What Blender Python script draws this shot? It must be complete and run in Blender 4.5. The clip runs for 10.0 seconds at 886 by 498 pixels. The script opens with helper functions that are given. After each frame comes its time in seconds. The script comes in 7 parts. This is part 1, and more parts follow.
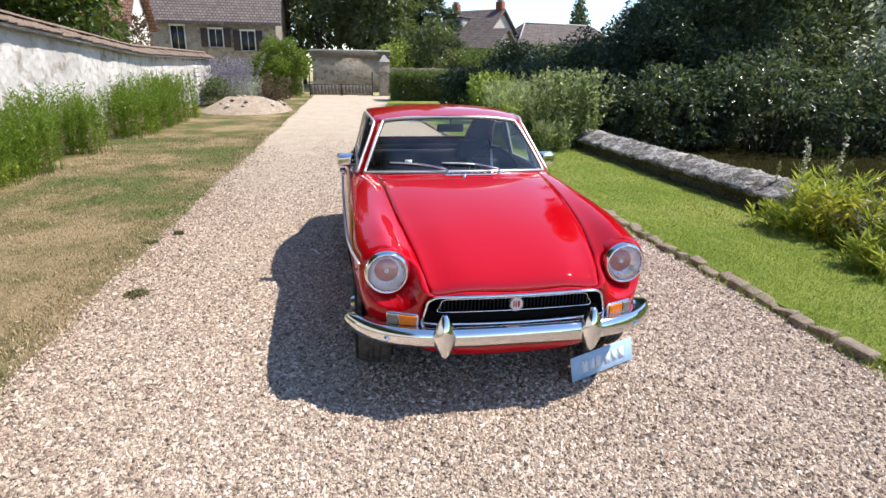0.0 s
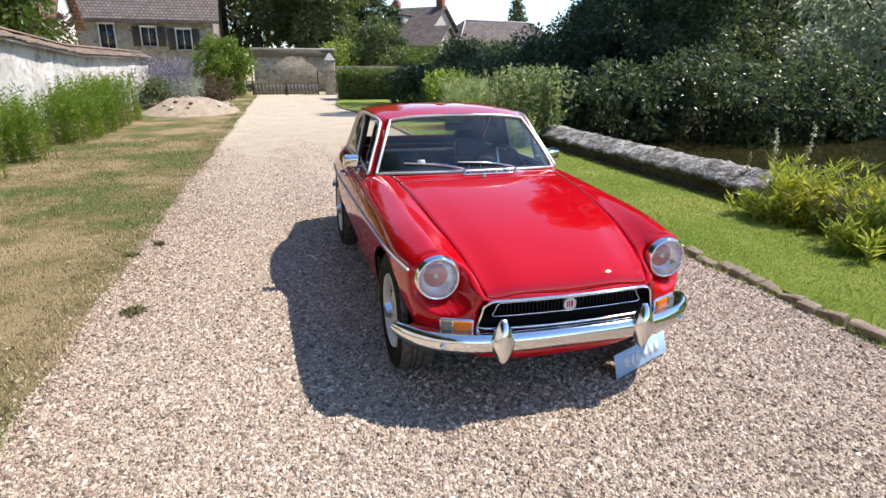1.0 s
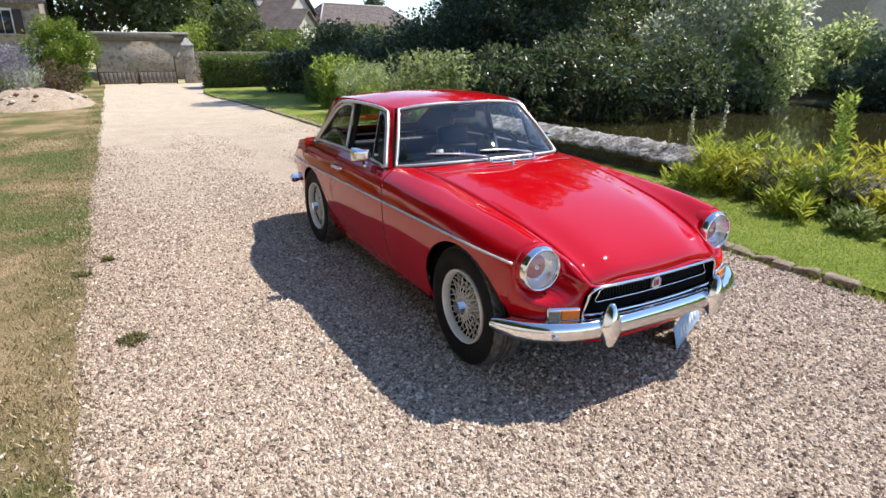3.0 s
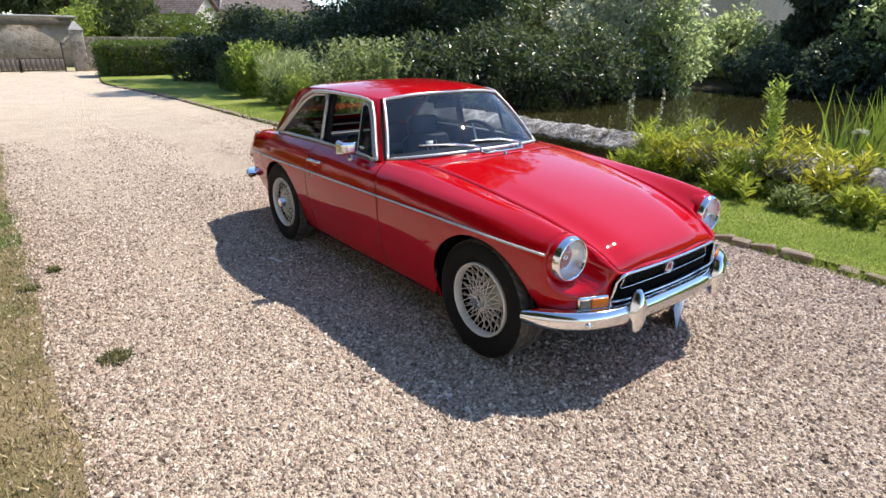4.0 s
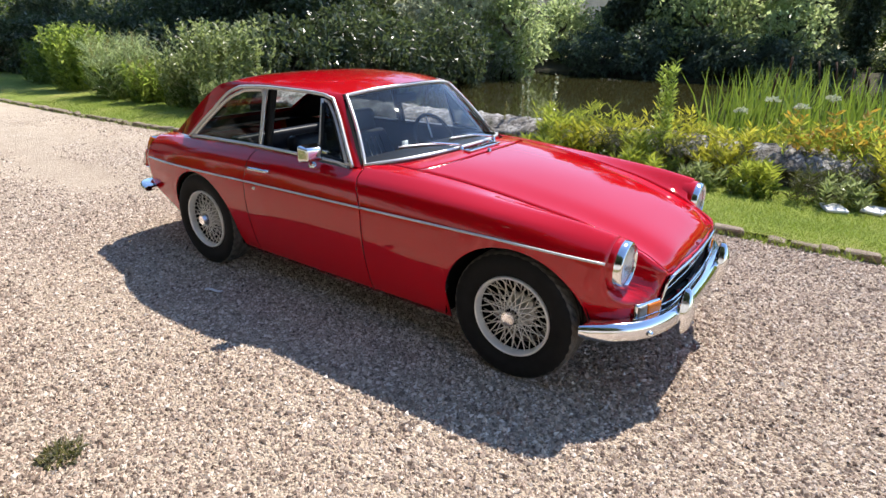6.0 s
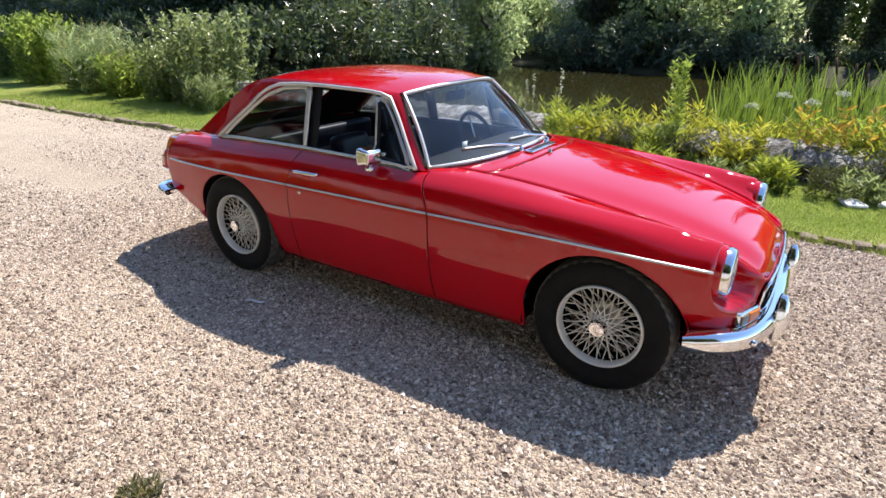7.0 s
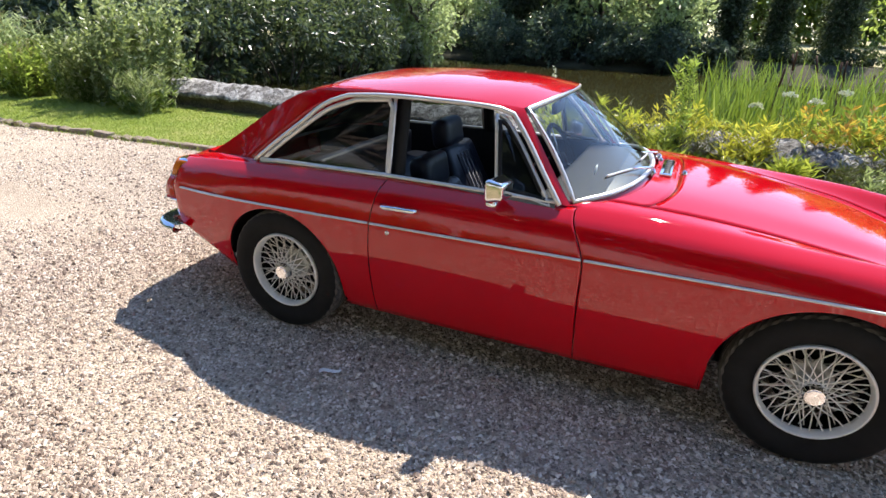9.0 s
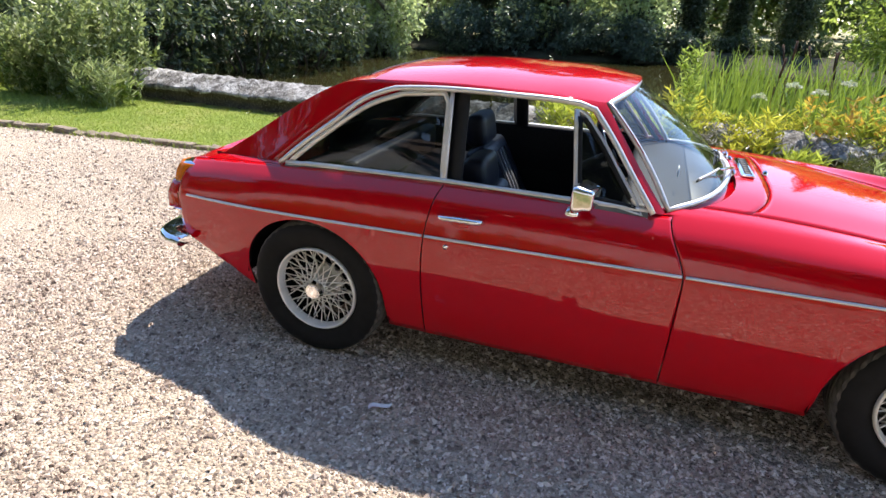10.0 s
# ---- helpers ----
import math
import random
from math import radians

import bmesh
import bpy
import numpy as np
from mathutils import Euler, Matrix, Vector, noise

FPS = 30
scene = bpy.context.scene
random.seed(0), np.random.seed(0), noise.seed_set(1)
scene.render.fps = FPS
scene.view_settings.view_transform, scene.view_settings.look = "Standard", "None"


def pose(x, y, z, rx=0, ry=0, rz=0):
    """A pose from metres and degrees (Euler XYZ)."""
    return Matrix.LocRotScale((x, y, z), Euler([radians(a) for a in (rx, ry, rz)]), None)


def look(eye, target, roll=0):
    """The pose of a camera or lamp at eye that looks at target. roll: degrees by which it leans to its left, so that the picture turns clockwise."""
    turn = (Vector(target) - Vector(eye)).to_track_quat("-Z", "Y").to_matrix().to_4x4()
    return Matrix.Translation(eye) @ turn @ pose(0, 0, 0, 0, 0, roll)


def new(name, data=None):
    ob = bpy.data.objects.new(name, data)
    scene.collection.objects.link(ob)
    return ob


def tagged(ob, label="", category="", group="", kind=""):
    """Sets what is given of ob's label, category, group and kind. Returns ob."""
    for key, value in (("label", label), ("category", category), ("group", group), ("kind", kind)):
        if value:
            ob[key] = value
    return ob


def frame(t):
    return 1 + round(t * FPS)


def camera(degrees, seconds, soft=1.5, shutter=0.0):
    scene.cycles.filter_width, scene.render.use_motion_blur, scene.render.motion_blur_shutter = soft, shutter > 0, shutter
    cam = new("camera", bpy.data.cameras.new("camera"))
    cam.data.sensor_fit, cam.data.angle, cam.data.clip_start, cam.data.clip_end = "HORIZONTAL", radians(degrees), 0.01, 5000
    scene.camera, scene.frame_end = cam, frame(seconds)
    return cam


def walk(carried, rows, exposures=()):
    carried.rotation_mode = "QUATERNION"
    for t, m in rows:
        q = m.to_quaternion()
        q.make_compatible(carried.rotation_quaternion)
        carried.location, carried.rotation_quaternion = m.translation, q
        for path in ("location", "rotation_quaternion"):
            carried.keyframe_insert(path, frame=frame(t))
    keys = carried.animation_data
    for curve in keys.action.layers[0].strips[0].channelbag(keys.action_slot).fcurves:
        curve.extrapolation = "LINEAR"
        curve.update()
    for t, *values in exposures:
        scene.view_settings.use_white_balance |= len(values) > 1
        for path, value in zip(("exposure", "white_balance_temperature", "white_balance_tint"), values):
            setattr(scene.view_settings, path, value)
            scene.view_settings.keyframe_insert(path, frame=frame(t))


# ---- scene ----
cam = camera(74.7, 10.0)
METRES, EYE, TILT, LEAN, TURN = 5.222, 1.5405, 0.0, 0.0, -10.4
ROWS = [
    (0.0, 0.0, 0.0, 0.0, 0.27, -17.42, -0.86),
    (0.5, -0.044, 0.0151, -0.0018, -2.62, -17.42, -0.66),
    (1.0, -0.0903, 0.0208, -0.0013, -5.57, -17.58, -0.31),
    (1.5, -0.1424, 0.0183, 0.001, -8.57, -17.84, -0.01),
    (2.0, -0.1828, 0.032, -0.0032, -11.9, -18.1, 0.11),
    (2.5, -0.2262, 0.0574, -0.0012, -15.46, -18.45, 0.1),
    (4.0, -0.3592, 0.1299, 0.0012, -28.14, -20.05, -0.39),
    (4.5, -0.3806, 0.1667, 0.0056, -33.05, -20.54, -0.53),
    (5.0, -0.4077, 0.1981, 0.0039, -37.66, -20.87, -0.56),
    (6.5, -0.4665, 0.3271, 0.0019, -46.13, -21.62, -0.8),
    (7.0, -0.4913, 0.3723, 0.0032, -47.57, -21.99, -1.06),
    (7.5, -0.501, 0.4205, 0.0019, -49.4, -22.22, -1.42),
    (8.0, -0.5005, 0.4805, 0.0019, -51.7, -22.32, -1.7),
    (8.5, -0.5089, 0.5421, -0.0008, -54.22, -22.4, -1.8),
    (9.0, -0.5113, 0.5964, 0.0016, -56.52, -22.56, -1.96),
    (9.5, -0.4994, 0.6485, -0.0022, -58.77, -22.85, -2.25),
    (10.0, -0.4986, 0.6974, -0.0082, -60.58, -23.29, -2.44),
]
walk(cam, [(t, pose(0, 0, EYE, TILT, LEAN, TURN) @ pose(METRES * x, METRES * y, METRES * z, 90 + pitch, roll, yaw)) for t, x, y, z, yaw, pitch, roll in ROWS],
     exposures=[(0.0, 1.26, 6780, 13), (4.5, 1.32, 6780, 13), (6.5, 1.45, 6780, 13), (8.0, 1.56, 6760, 13), (10.0, 1.78, 6740, 13)])

# ---- world, sun and light ----
SUN = Vector((0.66, -0.06, 1.0)).normalized()
world = bpy.data.worlds.new("world")
scene.world = world
world.use_nodes = True
_sky = world.node_tree.nodes.new("ShaderNodeTexSky")
_sky.sky_type = "NISHITA"
_sky.sun_disc = False
_sky.sun_elevation = math.asin(SUN.z)
_sky.sun_rotation = math.atan2(SUN.x, SUN.y)
_sky.air_density, _sky.dust_density, _sky.ozone_density = 0.9, 0.0, 4.0
_bg = world.node_tree.nodes["Background"]
_bg.inputs["Strength"].default_value = 0.115
world.node_tree.links.new(_sky.outputs["Color"], _bg.inputs["Color"])
sun_data = bpy.data.lights.new("sun", "SUN")
sun_data.energy, sun_data.angle, sun_data.color = 2.95, radians(0.53), (1.0, 0.955, 0.89)
sun = new("sun", sun_data)
sun.matrix_world = look((0, 0, 30), Vector((0, 0, 30)) - SUN)


# ---- materials ----
class Nodes:
    """A small builder of node materials."""

    def __init__(self, name):
        self.mat = bpy.data.materials.new(name)
        self.mat.use_nodes = True
        self.nt = self.mat.node_tree
        self.p = self.nt.nodes["Principled BSDF"]

    def add(self, kind, **sets):
        n = self.nt.nodes.new(kind)
        for k, v in sets.items():
            if k in n.inputs:
                n.inputs[k].default_value = v
        return n

    def link(self, a, b):
        self.nt.links.new(a, b)

    def coords(self, which="Object"):
        return self.add("ShaderNodeTexCoord").outputs[which]

    def noise(self, scale, detail=4.0, rough=0.55, vec=None):
        n = self.add("ShaderNodeTexNoise", Scale=scale, Detail=detail, Roughness=rough)
        self.link(vec or self.coords(), n.inputs["Vector"])
        return n.outputs["Fac"]

    def voronoi(self, scale, feature="F1", out="Distance", vec=None, rand=1.0):
        n = self.add("ShaderNodeTexVoronoi", Scale=scale, Randomness=rand)
        n.feature = feature
        self.link(vec or self.coords(), n.inputs["Vector"])
        return n.outputs[out]

    def ramp(self, fac, *stops):
        n = self.add("ShaderNodeValToRGB")
        while len(n.color_ramp.elements) < len(stops):
            n.color_ramp.elements.new(0.5)
        for e, (pos, col) in zip(n.color_ramp.elements, stops):
            e.position = pos
            e.color = (*col, 1.0) if len(col) == 3 else col
        self.link(fac, n.inputs["Fac"])
        return n.outputs["Color"]

    def mix(self, fac, a, b, mode="MIX"):
        n = self.add("ShaderNodeMix")
        n.data_type, n.blend_type = "RGBA", mode
        for sock, val in ((n.inputs[0], fac), (n.inputs[6], a), (n.inputs[7], b)):
            if isinstance(val, (int, float)):
                sock.default_value = val
            elif isinstance(val, tuple):
                sock.default_value = (*val, 1.0)
            else:
                self.link(val, sock)
        return n.outputs[2]

    def math(self, op, a, b=0.0):
        n = self.add("ShaderNodeMath")
        n.operation = op
        for sock, val in ((n.inputs[0], a), (n.inputs[1], b)):
            if isinstance(val, (int, float)):
                sock.default_value = val
            else:
                self.link(val, sock)
        return n.outputs[0]

    def bump(self, height, strength=0.3, distance=0.01):
        n = self.add("ShaderNodeBump", Strength=strength, Distance=distance)
        self.link(height, n.inputs["Height"])
        self.link(n.outputs["Normal"], self.p.inputs["Normal"])
        return n.outputs["Normal"]

    def set(self, **sets):
        for k, v in sets.items():
            k = k.replace("_", " ")
            if isinstance(v, (int, float)):
                self.p.inputs[k].default_value = v
            elif isinstance(v, tuple):
                self.p.inputs[k].default_value = (*v, 1.0) if len(v) == 3 else v
            else:
                self.link(v, self.p.inputs[k])
        return self.mat


def mat_plain(name, col, rough=0.5, metal=0.0, var=0.15, scale=30.0, bump=0.0, **more):
    m = Nodes(name)
    f = m.noise(scale)
    dark = tuple(c * (1 - var) for c in col)
    lite = tuple(min(1.0, c * (1 + var)) for c in col)
    m.set(Base_Color=m.ramp(f, (0.3, dark), (0.7, lite)), Roughness=rough, Metallic=metal, **more)
    if bump:
        m.bump(f, bump, 0.01)
    return m.mat


def mat_leaf(name, cols, rough=0.45, trans=0.25, glow=(0.42, 0.55, 0.06)):
    """Leaves: a colour by island, lit through from behind."""
    m = Nodes(name)
    g = m.add("ShaderNodeNewGeometry")
    stops = [(i / max(1, len(cols) - 1), c) for i, c in enumerate(cols)]
    col = m.ramp(g.outputs["Random Per Island"], *stops)
    big = m.noise(1.3, 2.0)
    col = m.mix(m.math("MULTIPLY", big, 0.55), col, m.mix(1.0, col, (0.45, 0.5, 0.4), "MULTIPLY"))
    m.set(Base_Color=col, Roughness=rough, Specular_IOR_Level=0.4)
    t = m.add("ShaderNodeBsdfTranslucent")
    m.link(m.mix(0.45, col, glow), t.inputs["Color"])
    s = m.add("ShaderNodeMixShader")
    s.inputs[0].default_value = trans
    m.link(m.p.outputs[0], s.inputs[1])
    m.link(t.outputs[0], s.inputs[2])
    m.link(s.outputs[0], m.nt.nodes["Material Output"].inputs["Surface"])
    return m.mat


def mat_paint():
    m = Nodes("red_car_paint")
    fleck = m.noise(0.8, 3.0)
    dust = m.noise(60.0, 5.0)
    col = m.mix(m.math("MULTIPLY", fleck, 0.25), (0.44, 0.0016, 0.007), (0.38, 0.0012, 0.006))
    m.set(Base_Color=col, Roughness=0.55, Specular_IOR_Level=0.0,
          Coat_Weight=1.0, Coat_Roughness=m.ramp(dust, (0.35, (0.01,) * 3), (0.8, (0.045,) * 3)), Coat_IOR=1.54)
    wave = m.noise(5.0, 1.0)
    n = m.add("ShaderNodeBump", Strength=0.03, Distance=0.01)
    m.link(wave, n.inputs["Height"])
    m.link(n.outputs["Normal"], m.p.inputs["Coat Normal"])
    return m.mat


def mat_chrome(name="chrome", col=(0.78, 0.79, 0.8), rough=0.07):
    m = Nodes(name)
    f = m.noise(25.0, 5.0)
    m.set(Base_Color=col, Metallic=1.0, Roughness=m.ramp(f, (0.35, (rough * 0.6,) * 3), (0.75, (rough * 2.0,) * 3)))
    return m.mat


def mat_glass(name, tint=(0.93, 0.97, 0.95), rough=0.0, haze_most=0.10, faces=2):
    """A thin pane: clear transmission with a mirror's share by Fresnel."""
    m = Nodes(name)
    tr = m.add("ShaderNodeBsdfTransparent")
    tr.inputs["Color"].default_value = (*tint, 1.0)
    gl = m.add("ShaderNodeBsdfGlossy", Roughness=0.015 + rough)
    lw = m.add("ShaderNodeLayerWeight", Blend=0.5)
    steep = m.math("POWER", lw.outputs["Facing"], 5.0)
    haze = m.add("ShaderNodeBsdfDiffuse")
    haze.inputs["Color"].default_value = (0.6, 0.62, 0.64, 1.0)
    dirt = m.ramp(m.noise(6.0, 5.0), (0.35, (haze_most * 0.7 if haze_most > 0.2 else 0.0,) * 3), (0.9, (haze_most,) * 3))
    s0 = m.add("ShaderNodeMixShader")
    m.link(dirt, s0.inputs[0])
    m.link(tr.outputs[0], s0.inputs[1])
    m.link(haze.outputs[0], s0.inputs[2])
    s = m.add("ShaderNodeMixShader")
    f2 = m.math("ADD", m.math("MULTIPLY", steep, 0.86), 0.0425 * faces)   # the mirror's share of one or both faces
    m.link(f2, s.inputs[0])
    m.link(s0.outputs[0], s.inputs[1])
    m.link(gl.outputs[0], s.inputs[2])
    m.link(s.outputs[0], m.nt.nodes["Material Output"].inputs["Surface"])
    return m.mat


PAINT = mat_paint()
CHROME = mat_chrome()
STEEL = mat_plain("brushed_bright_trim", (0.66, 0.65, 0.63), 0.34, 0.55, var=0.06)
SILVER = mat_plain("silver_painted_wire", (0.72, 0.70, 0.66), 0.36, 0.2, var=0.06)
GLASS = mat_glass("clear_glass", haze_most=0.045)
TINTED = mat_glass("dark_glass", (0.26, 0.29, 0.29), haze_most=0.02, faces=1)
BLACK = mat_plain("black_trim", (0.006, 0.006, 0.007), 0.55, var=0.3, Specular_IOR_Level=0.25)
UNDER = mat_plain("underbody_black", (0.004, 0.004, 0.004), 0.9, var=0.3, Specular_IOR_Level=0.1)
RUBBER = mat_plain("tyre_rubber", (0.0075, 0.0073, 0.0075), 0.75, var=0.35, scale=18, bump=0.1, Specular_IOR_Level=0.22)
# dusty tread, lightened further for light bounced off the gravel
TREAD = mat_plain("dusty_lit_tread", (0.095, 0.086, 0.076), 0.9, var=0.45, scale=25, bump=0.1, Specular_IOR_Level=0.2)
SEAT = mat_plain("dark_navy_leather", (0.014, 0.016, 0.026), 0.42, var=0.3, scale=14, bump=0.15, Specular_IOR_Level=0.25)
DASH = mat_plain("faded_dash_vinyl", (0.014, 0.015, 0.018), 0.5, var=0.25, scale=40, bump=0.1)
SEALGREY = mat_plain("grey_rubber", (0.10, 0.10, 0.10), 0.6, var=0.2)
PIPE = mat_plain("pale_piping", (0.45, 0.45, 0.47), 0.5)
CARPET = mat_plain("black_carpet", (0.012, 0.012, 0.014), 0.95, var=0.4, scale=90)
HEADLINE = mat_plain("grey_headlining", (0.22, 0.22, 0.21), 0.9)
AMBER = mat_plain("amber_lens", (0.60, 0.15, 0.006), 0.2, var=0.15, scale=60)
WHITELENS = mat_plain("clear_lens", (0.15, 0.135, 0.115), 0.3, var=0.25, scale=60)
REDLENS = mat_plain("red_lens", (0.45, 0.01, 0.01), 0.12, var=0.15, scale=60, Coat_Weight=1.0)
PLATE = mat_plain("pale_blue_plate", (0.36, 0.55, 0.75), 0.35, var=0.06)
PLATEBAR = mat_plain("white_lettering", (0.7, 0.78, 0.85), 0.4, var=0.05)
STICKER = mat_plain("paper_white", (0.75, 0.75, 0.73), 0.7, var=0.05)
BADGE = mat_plain("badge_cream", (0.72, 0.6, 0.58), 0.35, var=0.1)
BADGERED = mat_plain("badge_red", (0.35, 0.02, 0.03), 0.35, var=0.1)


# ---- mesh helpers ----
def mesh_of(name, verts, faces, mat, smooth=True):
    me = bpy.data.meshes.new(name)
    me.from_pydata([tuple(v) for v in verts], [], faces)
    me.materials.append(mat)
    me.polygons.foreach_set("use_smooth", [smooth] * len(me.polygons))
    me.update()
    return me


def put(name, me, parent=None, label=""):
    ob = new(name, me)
    if parent:
        ob.parent = parent
    return tagged(ob, label) if label else ob


def part(name, bm, mat, parent=None, label="", smooth=True):
    me = bpy.data.meshes.new(name)
    bm.to_mesh(me)
    bm.free()
    me.materials.append(mat)
    me.polygons.foreach_set("use_smooth", [smooth] * len(me.polygons))
    return put(name, me, parent, label)


def spl(points, n=None, ts=None):
    """A Catmull-Rom curve through the points: n samples, or at the given shares of its length."""
    p = [Vector(q) for q in points]
    d = [0.0]
    for a, b in zip(p, p[1:]):
        d.append(d[-1] + max(1e-6, (b - a).length))
    ts = [i / (n - 1) for i in range(n)] if ts is None else ts
    out = []
    for t in ts:
        s = t * d[-1]
        i = max(0, min(len(p) - 2, sum(1 for q in d[1:-1] if q <= s)))
        h = d[i + 1] - d[i]
        u = (s - d[i]) / h
        m0 = (p[i + 1] - p[i - 1]) / (d[i + 1] - d[i - 1]) if i > 0 else (p[i + 1] - p[i]) / h
        m1 = (p[i + 2] - p[i]) / (d[i + 2] - d[i]) if i + 2 < len(p) else (p[i + 1] - p[i]) / h
        a = 2 * u ** 3 - 3 * u ** 2 + 1
        out.append(a * p[i] + (u ** 3 - 2 * u ** 2 + u) * h * m0 + (1 - a) * p[i + 1] + (u ** 3 - u ** 2) * h * m1)
    return out


def track(keys):
    """A smooth function of one number through keys (x, values...)."""
    def f(x):
        if x <= keys[0][0]:
            return keys[0][1:]
        if x >= keys[-1][0]:
            return keys[-1][1:]
        i = max(j for j in range(len(keys) - 1) if keys[j][0] <= x)
        x0, x1 = keys[i][0], keys[i + 1][0]
        h = x1 - x0
        u = (x - x0) / h
        out = []
        for c in range(1, len(keys[0])):
            y0, y1 = keys[i][c], keys[i + 1][c]
            m0 = (y1 - keys[i - 1][c]) / (x1 - keys[i - 1][0]) if i > 0 else (y1 - y0) / h
            m1 = (keys[i + 2][c] - y0) / (keys[i + 2][0] - x0) if i + 2 < len(keys) else (y1 - y0) / h
            a = 2 * u ** 3 - 3 * u ** 2 + 1
            out.append(a * y0 + (u ** 3 - 2 * u ** 2 + u) * h * m0 + (1 - a) * y1 + (u ** 3 - u ** 2) * h * m1)
        return tuple(out)
    return f


def grid(rows, closed=False, wrap=False):
    """Vertices and quads of a sheet of rows of points."""
    verts = [v for r in rows for v in r]
    n, m = len(rows), len(rows[0])
    faces = []
    for i in range(n if wrap else n - 1):
        for j in range(m if closed else m - 1):
            a, b = i * m + j, i * m + (j + 1) % m
            c, d = ((i + 1) % n) * m + (j + 1) % m, ((i + 1) % n) * m + j
            faces.append((a, b, c, d))
    return verts, faces


def tube(points, radius, sides=8, loop=False, flat=1.0, up=Vector((0, 0, 1))):
    """A rod along points; radius is a number or one for each point."""
    p = [Vector(q) for q in points]
    rows = []
    for i, q in enumerate(p):
        a = p[i - 1] if i > 0 or loop else q
        b = p[(i + 1) % len(p)] if i + 1 < len(p) or loop else q
        t = (b - a).normalized()
        s = t.cross(up)
        s = s.normalized() if s.length > 1e-4 else t.cross(Vector((1, 0, 0))).normalized()
        w = s.cross(t)
        r = radius[i] if isinstance(radius, (list, tuple)) else radius
        rows.append([q + s * (r * math.cos(k * math.tau / sides)) + w * (r * flat * math.sin(k * math.tau / sides)) for k in range(sides)])
    verts, faces = grid(rows, closed=True, wrap=loop)
    if not loop:
        faces.append(tuple(reversed(range(sides))))
        faces.append(tuple(range(len(verts) - sides, len(verts))))
    return verts, faces


def lathe(profile, n=48, axis="x"):
    """A turned form from (along, radius) pairs."""
    rows = []
    for a, r in profile:
        row = []
        for k in range(n):
            c, s = r * math.cos(k * math.tau / n), r * math.sin(k * math.tau / n)
            row.append(Vector({"x": (a, c, s), "y": (c, a, s), "z": (c, s, a)}[axis]))
        rows.append(row)
    return grid(rows, closed=True)


def block(sx, sy, sz, bevel=0.0, seg=2, at=(0, 0, 0)):
    bm = bmesh.new()
    bmesh.ops.create_cube(bm, size=1.0)
    bmesh.ops.scale(bm, vec=(sx, sy, sz), verts=bm.verts)
    if bevel:
        bmesh.ops.bevel(bm, geom=bm.edges[:], offset=bevel, segments=seg, affect="EDGES", profile=0.6)
    bmesh.ops.translate(bm, vec=at, verts=bm.verts)
    return bm


def joined(pieces):
    """Several (verts, faces) in one."""
    verts, faces = [], []
    for v, f in pieces:
        o = len(verts)
        verts += list(v)
        faces += [tuple(i + o for i in q) for q in f]
    return verts, faces


# ---- setting: materials ----
def mat_gravel():
    m = Nodes("pale_gravel")
    co = m.coords()
    cell = m.voronoi(88.0, "F1", "Color", co)
    dist = m.voronoi(88.0, "F1", "Distance", co)
    fine = m.voronoi(130.0, "F1", "Color", co)
    sep = m.add("ShaderNodeSeparateColor")
    m.link(cell, sep.inputs[0])
    sep2 = m.add("ShaderNodeSeparateColor")
    m.link(fine, sep2.inputs[0])
    stones = m.ramp(sep.outputs[0], (0.0, (0.11, 0.08, 0.055)), (0.25, (0.31, 0.24, 0.175)), (0.65, (0.50, 0.41, 0.315)), (1.0, (0.80, 0.70, 0.58)))
    small = m.ramp(sep2.outputs[0], (0.0, (0.22, 0.175, 0.13)), (1.0, (0.56, 0.48, 0.38)))
    col = m.mix(0.4, stones, small)
    stretch = m.add("ShaderNodeMapping")
    stretch.inputs["Scale"].default_value = (1.0, 0.16, 1.0)
    m.link(co, stretch.inputs["Vector"])
    worn = m.noise(0.9, 5.0, 0.6, stretch.outputs[0])
    dirt = m.ramp(m.noise(38.0, 5.0, 0.7, co), (0.3, (0.38, 0.30, 0.22)), (0.7, (0.64, 0.535, 0.41)))
    col = m.mix(m.ramp(worn, (0.36, (0.12,) * 3), (0.66, (0.55,) * 3)), col, dirt)
    along = m.add("ShaderNodeSeparateXYZ")
    m.link(co, along.inputs[0])
    # the drive turns paler along its length, from 8 m onwards
    far_paler = m.math("MULTIPLY", m.math("SUBTRACT", along.outputs["Y"], 8.0), 0.1)
    col = m.mix(m.ramp(far_paler, (0.0, (0.0,) * 3), (1.0, (0.6,) * 3)), col, m.ramp(m.noise(6.0, 5.0, 0.7, co), (0.3, (0.58, 0.49, 0.37)), (0.7, (0.76, 0.67, 0.53))))
    big = m.noise(1.7, 3.0)
    col = m.mix(1.0, col, m.ramp(big, (0.3, (0.86, 0.84, 0.82)), (0.7, (1.0, 1.0, 1.0))), "MULTIPLY")
    m.set(Base_Color=col, Roughness=0.9, Specular_IOR_Level=0.25)
    h = m.math("SUBTRACT", 0.6, dist)
    m.bump(h, 0.9, 0.012)
    return m.mat


